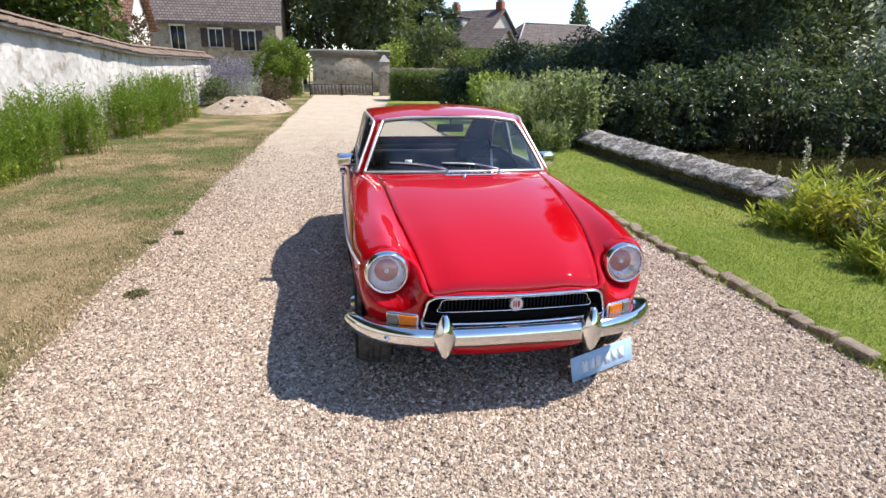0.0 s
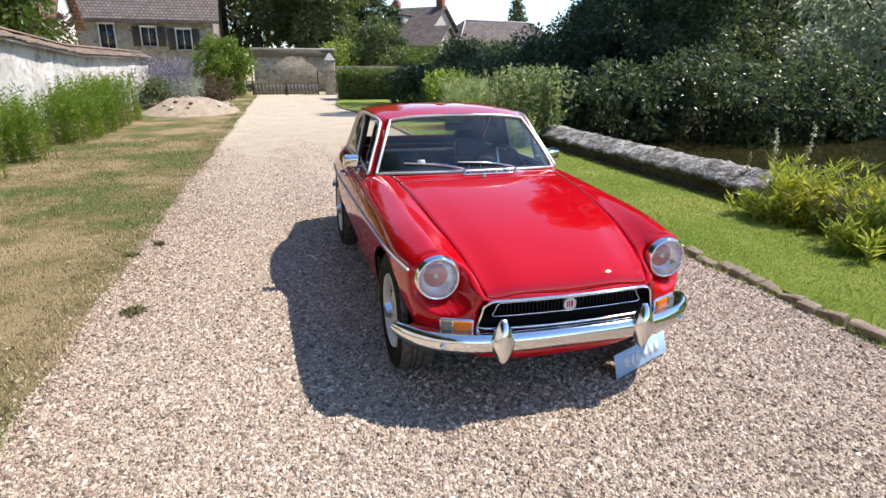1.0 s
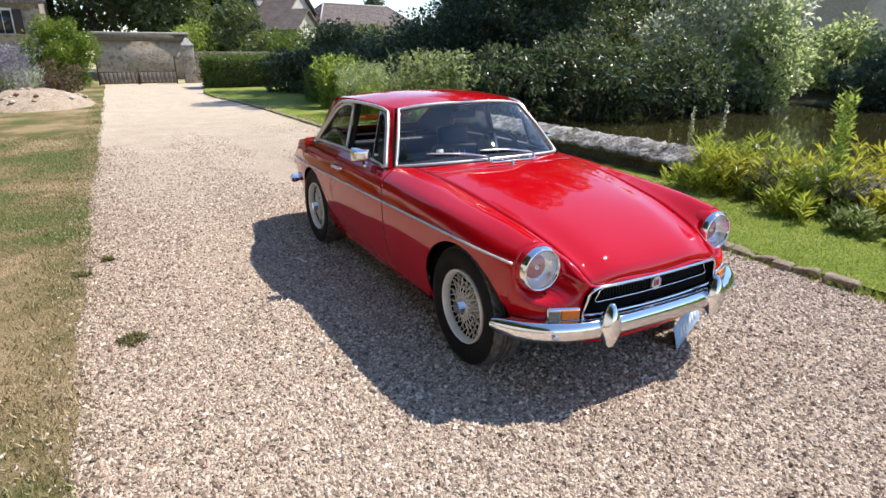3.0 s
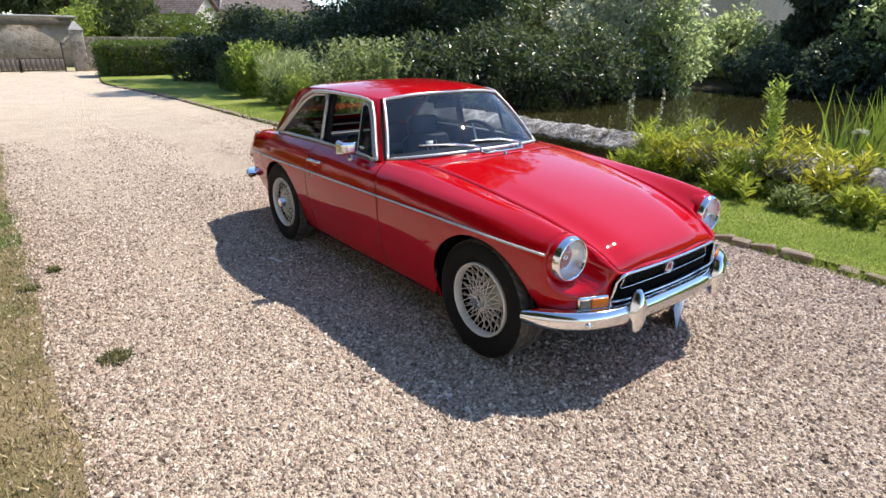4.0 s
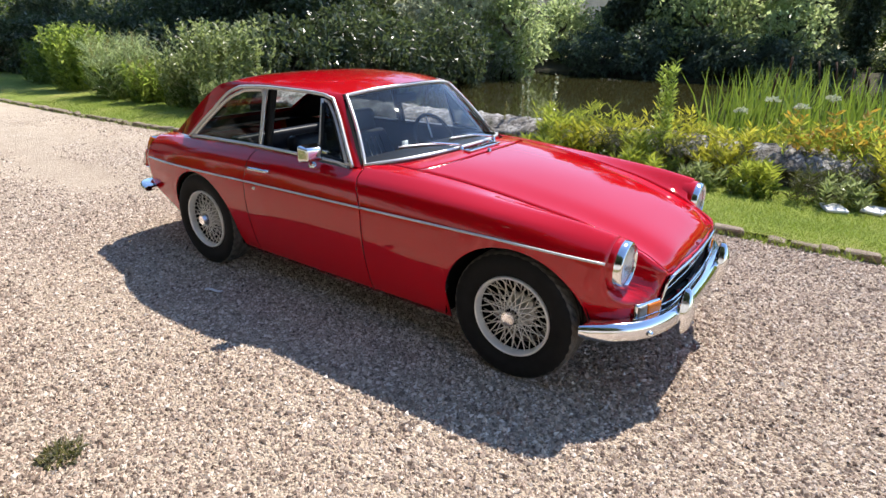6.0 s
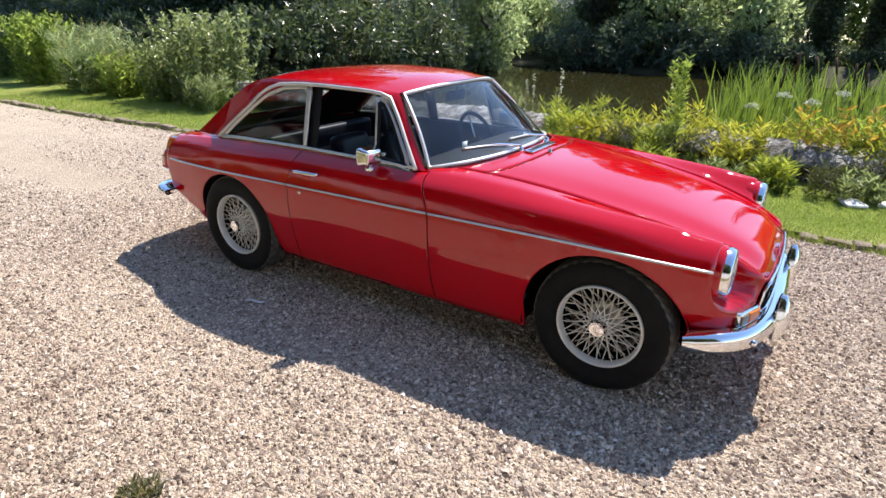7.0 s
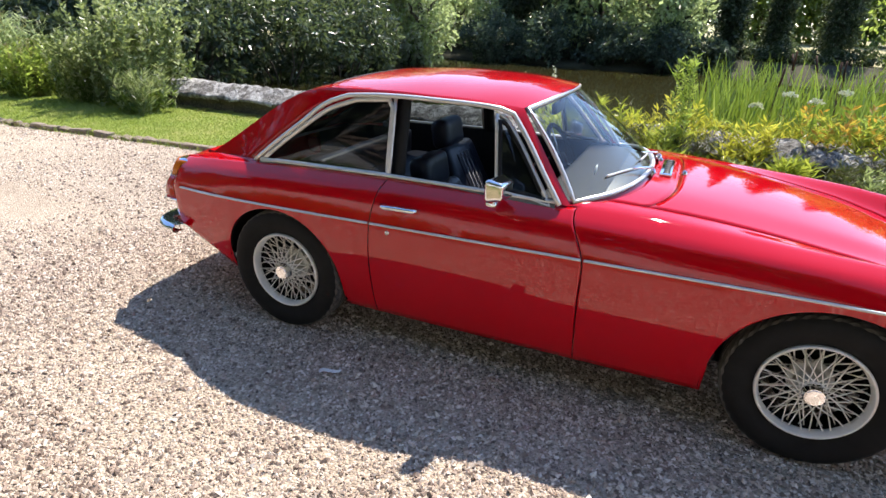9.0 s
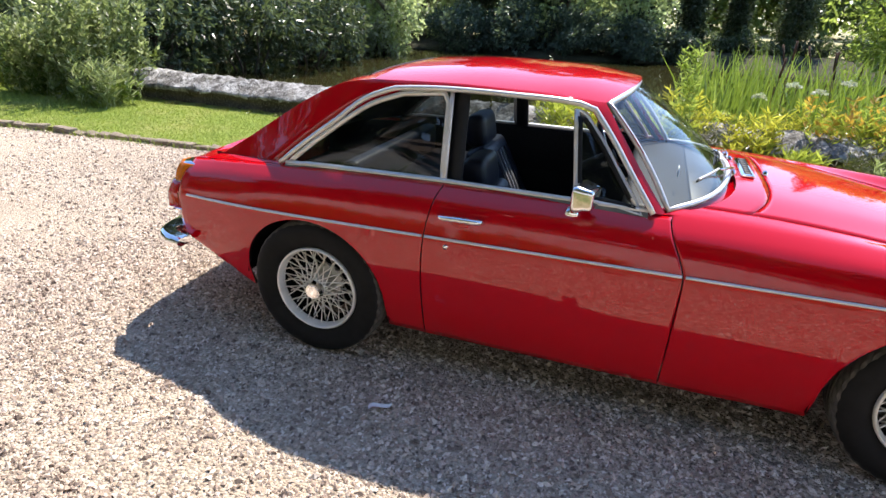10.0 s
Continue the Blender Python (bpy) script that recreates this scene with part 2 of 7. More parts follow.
def mat_turf(name, a, b, c, scale=1.0, stops=(0.36, 0.5, 0.66)):
    """Mown turf: fine grain over broad dry and green patches."""
    m = Nodes(name)
    co = m.coords()
    patch = m.noise(0.8 * scale, 5.0, 0.65, co)
    lo, mid, hi = stops
    grain = m.noise(95.0, 4.0, 0.7, co)
    col = m.ramp(patch, (lo, a), (mid, b), (hi, c))
    col = m.mix(1.0, col, m.ramp(grain, (0.3, (0.5, 0.52, 0.45)), (0.7, (1.25, 1.22, 1.15))), "MULTIPLY")
    m.set(Base_Color=col, Roughness=0.9, Specular_IOR_Level=0.15)
    m.bump(grain, 0.9, 0.02)
    return m.mat


def mat_stone(name, a, b, lichen=None, scale=4.0):
    m = Nodes(name)
    co = m.coords()
    n1 = m.noise(scale, 6.0, 0.65, co)
    n2 = m.noise(scale * 9, 5.0, 0.7, co)
    col = m.ramp(n1, (0.3, a), (0.7, b))
    if lichen:
        col = m.mix(m.ramp(n2, (0.52, (0.0,) * 3), (0.62, (1.0,) * 3)), col, lichen)
    col = m.mix(1.0, col, m.ramp(n2, (0.25, (0.6,) * 3), (0.7, (1.1,) * 3)), "MULTIPLY")
    m.set(Base_Color=col, Roughness=0.92, Specular_IOR_Level=0.2)
    m.bump(n2, 0.6, 0.02)
    return m.mat


def mat_lichen():
    """Old grey stone with broad pale lichen, dark weathering and a little moss."""
    m = Nodes("grey_lichened_stone")
    co = m.coords()
    a, b, c = m.noise(4.5, 6.0, 0.7, co), m.noise(17.0, 5.0, 0.65, co), m.noise(70.0, 4.0, 0.6, co)
    col = m.ramp(b, (0.3, (0.05, 0.046, 0.04)), (0.5, (0.17, 0.16, 0.145)), (0.72, (0.33, 0.315, 0.29)))
    col = m.mix(m.ramp(a, (0.47, (0.0,) * 3), (0.57, (0.8,) * 3)), col, m.ramp(b, (0.35, (0.36, 0.35, 0.325)), (0.6, (0.60, 0.59, 0.56))))
    col = m.mix(m.ramp(m.noise(2.3, 3.0, 0.6, co), (0.60, (0.0,) * 3), (0.72, (0.45,) * 3)), col, (0.11, 0.12, 0.05))
    col = m.mix(1.0, col, m.ramp(c, (0.3, (0.7,) * 3), (0.7, (1.12,) * 3)), "MULTIPLY")
    m.set(Base_Color=col, Roughness=0.92, Specular_IOR_Level=0.2)
    m.bump(b, 1.0, 0.05)
    return m.mat


def mat_limewash():
    """White limewash flaking off rubble, with grey runs."""
    m = Nodes("flaking_limewash")
    co = m.coords()
    a, b = m.noise(2.6, 8.0, 0.72, co), m.noise(9.0, 6.0, 0.7, co)
    cells = m.voronoi(5.5, "F1", "Distance", co)
    stone = m.ramp(b, (0.3, (0.24, 0.20, 0.165)), (0.7, (0.46, 0.42, 0.36)))
    white = m.ramp(m.noise(1.1, 4.0, 0.6, co), (0.3, (0.46, 0.44, 0.41)), (0.65, (0.66, 0.645, 0.615)))
    col = m.mix(m.ramp(m.math("ADD", a, m.math("MULTIPLY", cells, -0.12)), (0.30, (0.0,) * 3), (0.43, (1.0,) * 3)), stone, white)
    m.set(Base_Color=col, Roughness=0.93, Specular_IOR_Level=0.15)
    m.bump(m.math("ADD", b, m.math("MULTIPLY", cells, 0.8)), 0.6, 0.04)
    return m.mat


def mat_rubble(name, stone_a, stone_b, mortar, size=4.5):
    """Rubble masonry for walls that stay far off."""
    m = Nodes(name)
    co = m.coords()
    edge = m.voronoi(size, "DISTANCE_TO_EDGE", "Distance", co)
    cell = m.voronoi(size, "F1", "Color", co)
    sep = m.add("ShaderNodeSeparateColor")
    m.link(cell, sep.inputs[0])
    st = m.ramp(sep.outputs[0], (0.0, stone_a), (1.0, stone_b))
    col = m.mix(m.ramp(edge, (0.03, (0.0,) * 3), (0.10, (1.0,) * 3)), mortar, st)
    n = m.noise(25.0, 5.0, 0.6, co)
    col = m.mix(1.0, col, m.ramp(n, (0.3, (0.7,) * 3), (0.7, (1.1,) * 3)), "MULTIPLY")
    m.set(Base_Color=col, Roughness=0.92, Specular_IOR_Level=0.2)
    m.bump(m.math("MINIMUM", edge, 0.15), 0.8, 0.05)
    return m.mat


def mat_water():
    m = Nodes("pond_water")
    n = m.noise(3.0, 3.0)
    m.set(Base_Color=(0.03, 0.028, 0.010), Roughness=0.03, Specular_IOR_Level=0.5)
    m.bump(n, 0.08, 0.02)
    return m.mat


GRAVEL = mat_gravel()
DRYTURF = mat_turf("dry_turf", (0.11, 0.135, 0.045), (0.21, 0.17, 0.085), (0.36, 0.275, 0.165), 0.8, (0.42, 0.50, 0.60))
LAWN = mat_turf("green_lawn", (0.165, 0.23, 0.04), (0.225, 0.285, 0.06), (0.32, 0.33, 0.105))
FIELD = mat_turf("far_meadow", (0.30, 0.29, 0.15), (0.42, 0.38, 0.22), (0.52, 0.47, 0.31), 0.3)
# bank soil with the trees' shade put into its colour
SHADED_BANK = mat_stone("shaded_bank_soil", (0.03, 0.028, 0.015), (0.07, 0.065, 0.035), None, 2.0)
SOIL = mat_stone("dry_soil", (0.27, 0.20, 0.14), (0.46, 0.37, 0.27), (0.55, 0.48, 0.40), scale=3.0)
KERB = mat_stone("kerb_stone", (0.20, 0.155, 0.115), (0.38, 0.315, 0.24), scale=8.0)
LOWWALL = mat_lichen()
# dark stone for upright faces, with their shade put into the colour
SHADED_STONE = mat_stone("shaded_dark_stone", (0.05, 0.043, 0.034), (0.13, 0.115, 0.09), (0.20, 0.19, 0.15), 5.0)
LIMEWASH = mat_limewash()
TILE = mat_stone("brown_roof_tile", (0.16, 0.105, 0.075), (0.28, 0.20, 0.15), (0.34, 0.31, 0.26), 6.0)


def mat_courses(name, a, b, step=0.16):
    """Courses of small roof tiles, each tile a little lighter or darker."""
    m = Nodes(name)
    co = m.coords()
    brick = m.add("ShaderNodeTexBrick", Scale=1.0)
    flat = m.add("ShaderNodeMapping")
    flat.inputs["Rotation"].default_value = (radians(90), 0, 0)
    m.link(co, flat.inputs["Vector"])
    m.link(flat.outputs[0], brick.inputs["Vector"])
    brick.inputs["Color1"].default_value, brick.inputs["Color2"].default_value = (*a, 1.0), (*b, 1.0)
    brick.inputs["Mortar"].default_value = (*[c * 0.45 for c in a], 1.0)
    brick.inputs["Mortar Size"].default_value = 0.018
    brick.inputs["Brick Width"].default_value, brick.inputs["Row Height"].default_value = step * 1.3, step
    n = m.noise(2.0, 5.0, 0.6, co)
    m.set(Base_Color=m.mix(1.0, brick.outputs["Color"], m.ramp(n, (0.3, (0.75,) * 3), (0.7, (1.15,) * 3)), "MULTIPLY"), Roughness=0.9, Specular_IOR_Level=0.2)
    m.bump(brick.outputs["Fac"], 0.5, -0.02)
    return m.mat


SLATE = mat_courses("grey_brown_roof", (0.15, 0.125, 0.115), (0.21, 0.175, 0.16))
REDTILE = mat_courses("red_brown_tile", (0.23, 0.12, 0.09), (0.33, 0.19, 0.145))
RUBBLE = mat_rubble("rubble_stone", (0.24, 0.20, 0.16), (0.46, 0.41, 0.34), (0.40, 0.36, 0.31))
PLASTER = mat_stone("cream_plaster", (0.50, 0.47, 0.41), (0.62, 0.59, 0.53), None, 1.0)
CONCRETE = mat_stone("grey_concrete", (0.34, 0.33, 0.32), (0.48, 0.47, 0.45), None, 2.0)
WOODGREY = mat_stone("weathered_wood", (0.14, 0.125, 0.11), (0.24, 0.215, 0.19), None, 5.0)
SHUTTER = mat_plain("dark_brown_shutter", (0.045, 0.03, 0.025), 0.6)
WHITEPAINT = mat_plain("white_paint", (0.74, 0.73, 0.70), 0.55, var=0.08)
PANE = mat_plain("dark_window_pane", (0.03, 0.035, 0.04), 0.08, var=0.2)
BARK = mat_stone("grey_bark", (0.07, 0.055, 0.04), (0.14, 0.115, 0.09), None, 7.0)
IRON = mat_plain("rusty_iron", (0.07, 0.055, 0.045), 0.7, 0.3, var=0.3)
BRICK = mat_stone("chimney_brick", (0.28, 0.10, 0.065), (0.38, 0.16, 0.11), None, 9.0)
WATER = mat_water()

# shade kept in the near-black greens, glints painted by the last pale tone
LEAF_DARK_GLINTS = mat_leaf("dark_leaf_with_glints", ((0.014, 0.026, 0.014), (0.022, 0.038, 0.018), (0.035, 0.058, 0.026), (0.05, 0.078, 0.036), (0.07, 0.105, 0.05), (0.34, 0.38, 0.27)), 0.3, 0.4, (0.2, 0.27, 0.09))
LEAF_GREY = mat_leaf("silver_green_leaf", ((0.10, 0.14, 0.075), (0.42, 0.48, 0.32), (0.84, 0.86, 0.74)), 0.22, 0.68, (0.82, 0.86, 0.66))
LEAF_PALE = mat_leaf("pale_green_leaf", ((0.14, 0.20, 0.07), (0.34, 0.42, 0.19), (0.62, 0.68, 0.42)), 0.25, 0.65, (0.6, 0.72, 0.3))
LEAF_TEAL = mat_leaf("blue_green_leaf", ((0.028, 0.048, 0.035), (0.05, 0.08, 0.058), (0.095, 0.135, 0.092), (0.2, 0.25, 0.17)), 0.35, 0.35, (0.2, 0.28, 0.1))
LEAF_OLIVE = mat_leaf("grey_green_leaf", ((0.05, 0.07, 0.035), (0.09, 0.118, 0.06), (0.17, 0.20, 0.11)), 0.4, 0.3)
LEAF_MID = mat_leaf("green_leaf", ((0.045, 0.085, 0.016), (0.08, 0.135, 0.028), (0.13, 0.185, 0.05)), 0.36, 0.3)
LEAF_LIGHT = mat_leaf("light_green_leaf", ((0.12, 0.20, 0.035), (0.22, 0.31, 0.065), (0.38, 0.45, 0.15)), 0.3, 0.65, (0.5, 0.62, 0.1))
LEAF_YELLOW = mat_leaf("yellow_green_leaf", ((0.08, 0.125, 0.02), (0.27, 0.33, 0.05), (0.60, 0.63, 0.15)), 0.28, 0.5, (0.64, 0.72, 0.08))
LEAF_GOLD = mat_leaf("golden_leaf", ((0.10, 0.13, 0.02), (0.40, 0.41, 0.05), (0.72, 0.68, 0.14)), 0.28, 0.5, (0.78, 0.74, 0.08))
LEAF_STEM = mat_leaf("tall_herb_leaf", ((0.06, 0.125, 0.008), (0.13, 0.225, 0.016), (0.25, 0.36, 0.045)), 0.4, 0.42)
LEAF_SAGE = mat_leaf("sage_green_leaf", ((0.06, 0.095, 0.03), (0.13, 0.175, 0.06), (0.27, 0.32, 0.14), (0.5, 0.52, 0.36)), 0.3, 0.55, (0.5, 0.6, 0.2))
LEAF_IVY = mat_leaf("ivy_leaf", ((0.05, 0.10, 0.012), (0.12, 0.20, 0.025), (0.24, 0.32, 0.05)), 0.4, 0.4)
LEAF_DRYWEED = mat_leaf("dry_weed_leaf", ((0.05, 0.048, 0.028), (0.09, 0.085, 0.05), (0.15, 0.14, 0.075)), 0.6, 0.15)
LEAF_PURPLE = mat_leaf("lavender_flower", ((0.20, 0.18, 0.24), (0.34, 0.30, 0.40), (0.28, 0.29, 0.26)), 0.6, 0.15, (0.45, 0.42, 0.5))
LEAF_MAROON = mat_leaf("purple_brown_leaf", ((0.10, 0.045, 0.05), (0.18, 0.08, 0.09), (0.13, 0.10, 0.06)), 0.5, 0.25)
LEAF_ORANGE = mat_leaf("orange_flower", ((0.52, 0.28, 0.06), (0.62, 0.46, 0.10), (0.36, 0.36, 0.08)), 0.5, 0.45, (0.8, 0.5, 0.05))
FLOWER_WHITE = mat_leaf("white_flower", ((0.6, 0.62, 0.55), (0.75, 0.75, 0.7)), 0.5, 0.3)
REEDLEAF = mat_leaf("reed_blade", ((0.06, 0.125, 0.02), (0.13, 0.225, 0.04), (0.30, 0.38, 0.12)), 0.35, 0.42)
def mat_blade(name, green, dry, lo=0.42, hi=0.58):
    """Grass blades, green and straw-coloured in patches."""
    m = Nodes(name)
    g = m.add("ShaderNodeNewGeometry").outputs["Random Per Island"]
    patch = m.math("ADD", m.noise(0.64, 5.0, 0.65), m.math("MULTIPLY", m.math("SUBTRACT", g, 0.5), 0.12))
    col = m.mix(m.ramp(patch, (lo, (0.0,) * 3), (hi, (1.0,) * 3)), m.ramp(g, (0.0, green[0]), (1.0, green[1])), m.ramp(g, (0.0, dry[0]), (1.0, dry[1])))
    m.set(Base_Color=col, Roughness=0.6, Specular_IOR_Level=0.3)
    return m.mat


VERGEBLADE = mat_blade("verge_blade", ((0.16, 0.18, 0.055), (0.25, 0.25, 0.09)), ((0.27, 0.205, 0.11), (0.44, 0.35, 0.20)), 0.44, 0.57)
DRYBLADE = mat_leaf("dry_blade", ((0.17, 0.165, 0.06), (0.30, 0.25, 0.12), (0.40, 0.32, 0.18)), 0.6, 0.3)
GREENBLADE = mat_leaf("lawn_blade", ((0.16, 0.24, 0.04), (0.24, 0.32, 0.06), (0.36, 0.39, 0.12)), 0.5, 0.45, (0.46, 0.59, 0.075))
CATTAIL = mat_plain("cattail_brown", (0.06, 0.03, 0.015), 0.9)

rng = np.random.default_rng(7)


# ---- plants ----
def np_mesh(name, verts, faces, mat, smooth=False):
    """A mesh from arrays; all faces have the same number of corners."""
    verts, faces = np.asarray(verts, np.float32), np.asarray(faces, np.int32)
    me = bpy.data.meshes.new(name)
    me.vertices.add(len(verts))
    me.vertices.foreach_set("co", verts.ravel())
    k = faces.shape[1]
    me.loops.add(faces.size)
    me.loops.foreach_set("vertex_index", faces.ravel())
    me.polygons.add(len(faces))
    me.polygons.foreach_set("loop_start", np.arange(0, faces.size, k, dtype=np.int32))
    me.polygons.foreach_set("use_smooth", np.full(len(faces), smooth))
    me.materials.append(mat)
    me.update(calc_edges=True)
    return me


def leaves_at(pos, out, size, aspect=0.45, droop=0.3, wild=0.8):
    """Folded diamond leaves at the positions; out is each one's outward way."""
    n = len(pos)
    d = out * (1 - wild * 0.5) + rng.normal(0, wild, (n, 3)) * 0.6
    d[:, 2] -= droop
    d /= np.linalg.norm(d, axis=1, keepdims=True) + 1e-9
    r = rng.normal(0, 1, (n, 3))
    s = np.cross(d, r)
    s /= np.linalg.norm(s, axis=1, keepdims=True) + 1e-9
    nn = np.cross(s, d)
    L = (size * rng.uniform(0.6, 1.35, n))[:, None]
    w = L * aspect * 0.5
    tip = pos + d * L
    a = pos + d * L * 0.45 + s * w + nn * w * 0.35
    b = pos + d * L * 0.45 - s * w + nn * w * 0.35
    v = np.stack([pos, a, tip, b], 1).reshape(-1, 3)
    f = np.arange(4 * n).reshape(-1, 4)
    return v, f


def crown_mesh(name, clumps, count, size, mat, aspect=0.45, droop=0.3, shell=0.62, low=-9.0):
    """A crown of leaves over many clumps (x, y, z, radius, flatness)."""
    c = np.array(clumps, float)
    wts = c[:, 3] ** 2
    pick = rng.choice(len(c), count, p=wts / wts.sum())
    d = rng.normal(0, 1, (count, 3))
    d /= np.linalg.norm(d, axis=1, keepdims=True)
    rad = c[pick, 3] * (shell + (1.08 - shell) * rng.random(count) ** 0.6)
    pos = c[pick, :3] + d * rad[:, None] * np.stack([np.ones(count), np.ones(count), c[pick, 4]], 1)
    keep = pos[:, 2] > low
    v, f = leaves_at(pos[keep], d[keep], size, aspect, droop)
    return np_mesh(name, v, f, mat)


def clumps_in(centre, radii, n, r, flat=0.8, lumpy=0.25):
    """Clumps over an ellipsoid's body, thick near its skin."""
    out = []
    for _ in range(n):
        d = rng.normal(0, 1, 3)
        d /= np.linalg.norm(d)
        q = 0.35 + 0.6 * rng.random() ** 0.5 + rng.normal(0, lumpy * 0.3)
        out.append((*(np.array(centre) + d * np.array(radii) * q), r * rng.uniform(0.6, 1.3), flat))
    return out


def limb(a, b, r0, r1, bend=0.15, n=6):
    a, b = Vector(a), Vector(b)
    L = (b - a).length
    pts = [a.lerp(b, k / (n - 1)) + Vector((math.sin(k * 1.7 + a.x), math.cos(k * 2.1 + a.y), 0)) * bend * L * 0.12 * math.sin(math.pi * k / (n - 1)) for k in range(n)]
    return tube(pts, [r0 + (r1 - r0) * k / (n - 1) for k in range(n)], 8)


def tree(name, label, x, y, height, radius, mat, count, size, trunk=0.16, base=0.0, low=0.3, category="tree", nclump=46, clump=None, flat=0.8):
    """A trunk with limbs, and a crown of many leaves."""
    ob = tagged(new(name), label, category)
    ob.location = (x, y, base)
    top = height
    mid = low * height
    pieces = [limb((0, 0, -0.3), (0.1, 0.05, height * 0.75), trunk, trunk * 0.25, 0.3, 8)]
    for k in range(7):
        a = k * 2.4 + x
        z0 = mid * 0.6 + (height * 0.6 - mid * 0.6) * k / 6
        pieces.append(limb((0, 0, z0), (radius * 0.7 * math.cos(a), radius * 0.7 * math.sin(a), z0 + height * 0.22), trunk * 0.45, trunk * 0.1, 0.4))
    put("trunk", mesh_of("trunk", *joined(pieces), BARK), ob)
    cz = (top + mid) / 2
    cl = clumps_in((0, 0, cz), (radius, radius, (top - mid) / 2), nclump, clump or radius * 0.3, flat)
    put("crown", crown_mesh("crown", cl, count, size, mat), ob)
    return ob


def conifer(name, label, x, y, height, radius, mat, count, size, base=0.0):
    ob = tagged(new(name), label, "tree")
    ob.location = (x, y, base)
    put("trunk", mesh_of("trunk", *limb((0, 0, -0.3), (0, 0, height * 0.98), 0.2, 0.02, 0.05, 10), BARK), ob)
    cl = []
    n = 90
    for k in range(n):
        q = (k + 0.5) / n
        r = radius * (1 - q) * (0.55 + 0.5 * rng.random())
        a = k * 2.399
        cl.append((r * math.cos(a), r * math.sin(a), height * (0.08 + 0.9 * q) - r * 0.15, 0.28 * radius * (1.15 - q), 0.4))
    put("crown", crown_mesh("crown", cl, count, size, mat, 0.35, 0.5, 0.3), ob)
    return ob


def shrub(name, label, x, y, radii, mat, count, size, base=0.0, aspect=0.45, stems=8, category="shrub", nclump=30, clump=0.28, droop=0.2):
    ob = tagged(new(name), label, category)
    ob.location = (x, y, base)
    pieces = []
    for k in range(stems):
        a = k * 2.4
        pieces.append(limb((0.12 * radii[0] * math.cos(a), 0.12 * radii[1] * math.sin(a), -0.1), (0.7 * radii[0] * math.cos(a), 0.7 * radii[1] * math.sin(a), radii[2] * (1.1 + 0.5 * (k % 3) / 3)), 0.03, 0.008, 0.3))
    put("stem", mesh_of("stem", *joined(pieces), BARK), ob)
    cl = clumps_in((0, 0, radii[2]), radii, nclump, clump * min(radii), 0.85)
    put("foliage", crown_mesh("foliage", cl, count, size, mat, aspect, droop, low=-0.02), ob)
    return ob


def stalks_mesh(name, n, area, height, mat, leaf=0.11, per=22, lean=0.08, aspect=0.16, top_bias=1.0):
    """Upright herb stalks set with narrow leaves."""
    x0, x1, y0, y1 = area
    bx, by = rng.uniform(x0, x1, n), rng.uniform(y0, y1, n)
    h = height * rng.uniform(0.72, 1.1, n)
    lx, ly = rng.normal(0, lean, n), rng.normal(0, lean, n)
    t = rng.random((n, per)) ** (1 / (1 + top_bias * 0.4))
    px = bx[:, None] + lx[:, None] * t * h[:, None]
    py = by[:, None] + ly[:, None] * t * h[:, None]
    pz = t * h[:, None]
    pos = np.stack([px, py, pz], -1).reshape(-1, 3)
    a = rng.uniform(0, math.tau, len(pos))
    out = np.stack([np.cos(a), np.sin(a), np.full(len(pos), 0.75)], 1)
    v, f = leaves_at(pos, out, leaf, aspect, 0.0, 0.35)
    # stems as thin upright blades
    w = 0.004
    s = np.stack([np.stack([bx - w, by, np.zeros(n)], 1), np.stack([bx + w, by, np.zeros(n)], 1), np.stack([bx + lx * h + w * 0.4, by + ly * h, h], 1), np.stack([bx + lx * h - w * 0.4, by + ly * h, h], 1)], 1).reshape(-1, 3)
    f2 = np.arange(len(s)).reshape(-1, 4) + len(v)
    return np_mesh(name, np.concatenate([v, s]), np.concatenate([f, f2]), mat)


def blades_mesh(name, pts, height, width, mat, lean=0.5, seg=1):
    """Grass blades: each one triangle, or a bent strip of quads."""
    n = len(pts)
    a = rng.uniform(0, math.tau, n)
    h = height * rng.uniform(0.5, 1.3, n)
    w = width * rng.uniform(0.6, 1.3, n)
    sx, sy = np.cos(a) * w, np.sin(a) * w
    la, lm = rng.uniform(0, math.tau, n), rng.uniform(0, lean, n) * h
    if seg == 1:
        p = pts
        v = np.stack([p + np.stack([-sx, -sy, 0 * h], 1), p + np.stack([sx, sy, 0 * h], 1), p + np.stack([np.cos(la) * lm, np.sin(la) * lm, h], 1)], 1).reshape(-1, 3)
        return np_mesh(name, v, np.arange(3 * n).reshape(-1, 3), mat)
    rows = []
    for k in range(seg + 1):
        t = k / seg
        ww = 1.0 - 0.9 * t ** 2
        c = pts + np.stack([np.cos(la) * lm * t * t, np.sin(la) * lm * t * t, h * (t - 0.12 * t ** 3)], 1)
        rows.append(c + np.stack([-sx * ww, -sy * ww, 0 * h], 1))
        rows.append(c + np.stack([sx * ww, sy * ww, 0 * h], 1))
    v = np.stack(rows, 1)
    m = 2 * (seg + 1)
    base = (np.arange(n) * m)[:, None]
    f = np.concatenate([base + np.array([2 * k, 2 * k + 1, 2 * k + 3, 2 * k + 2]) for k in range(seg)], 0)
    return np_mesh(name, v.reshape(-1, 3), f, mat)


# ---- ground ----
POND = (5.25, 22.3, -14.0, 15.5)
WATER_Z = -0.42


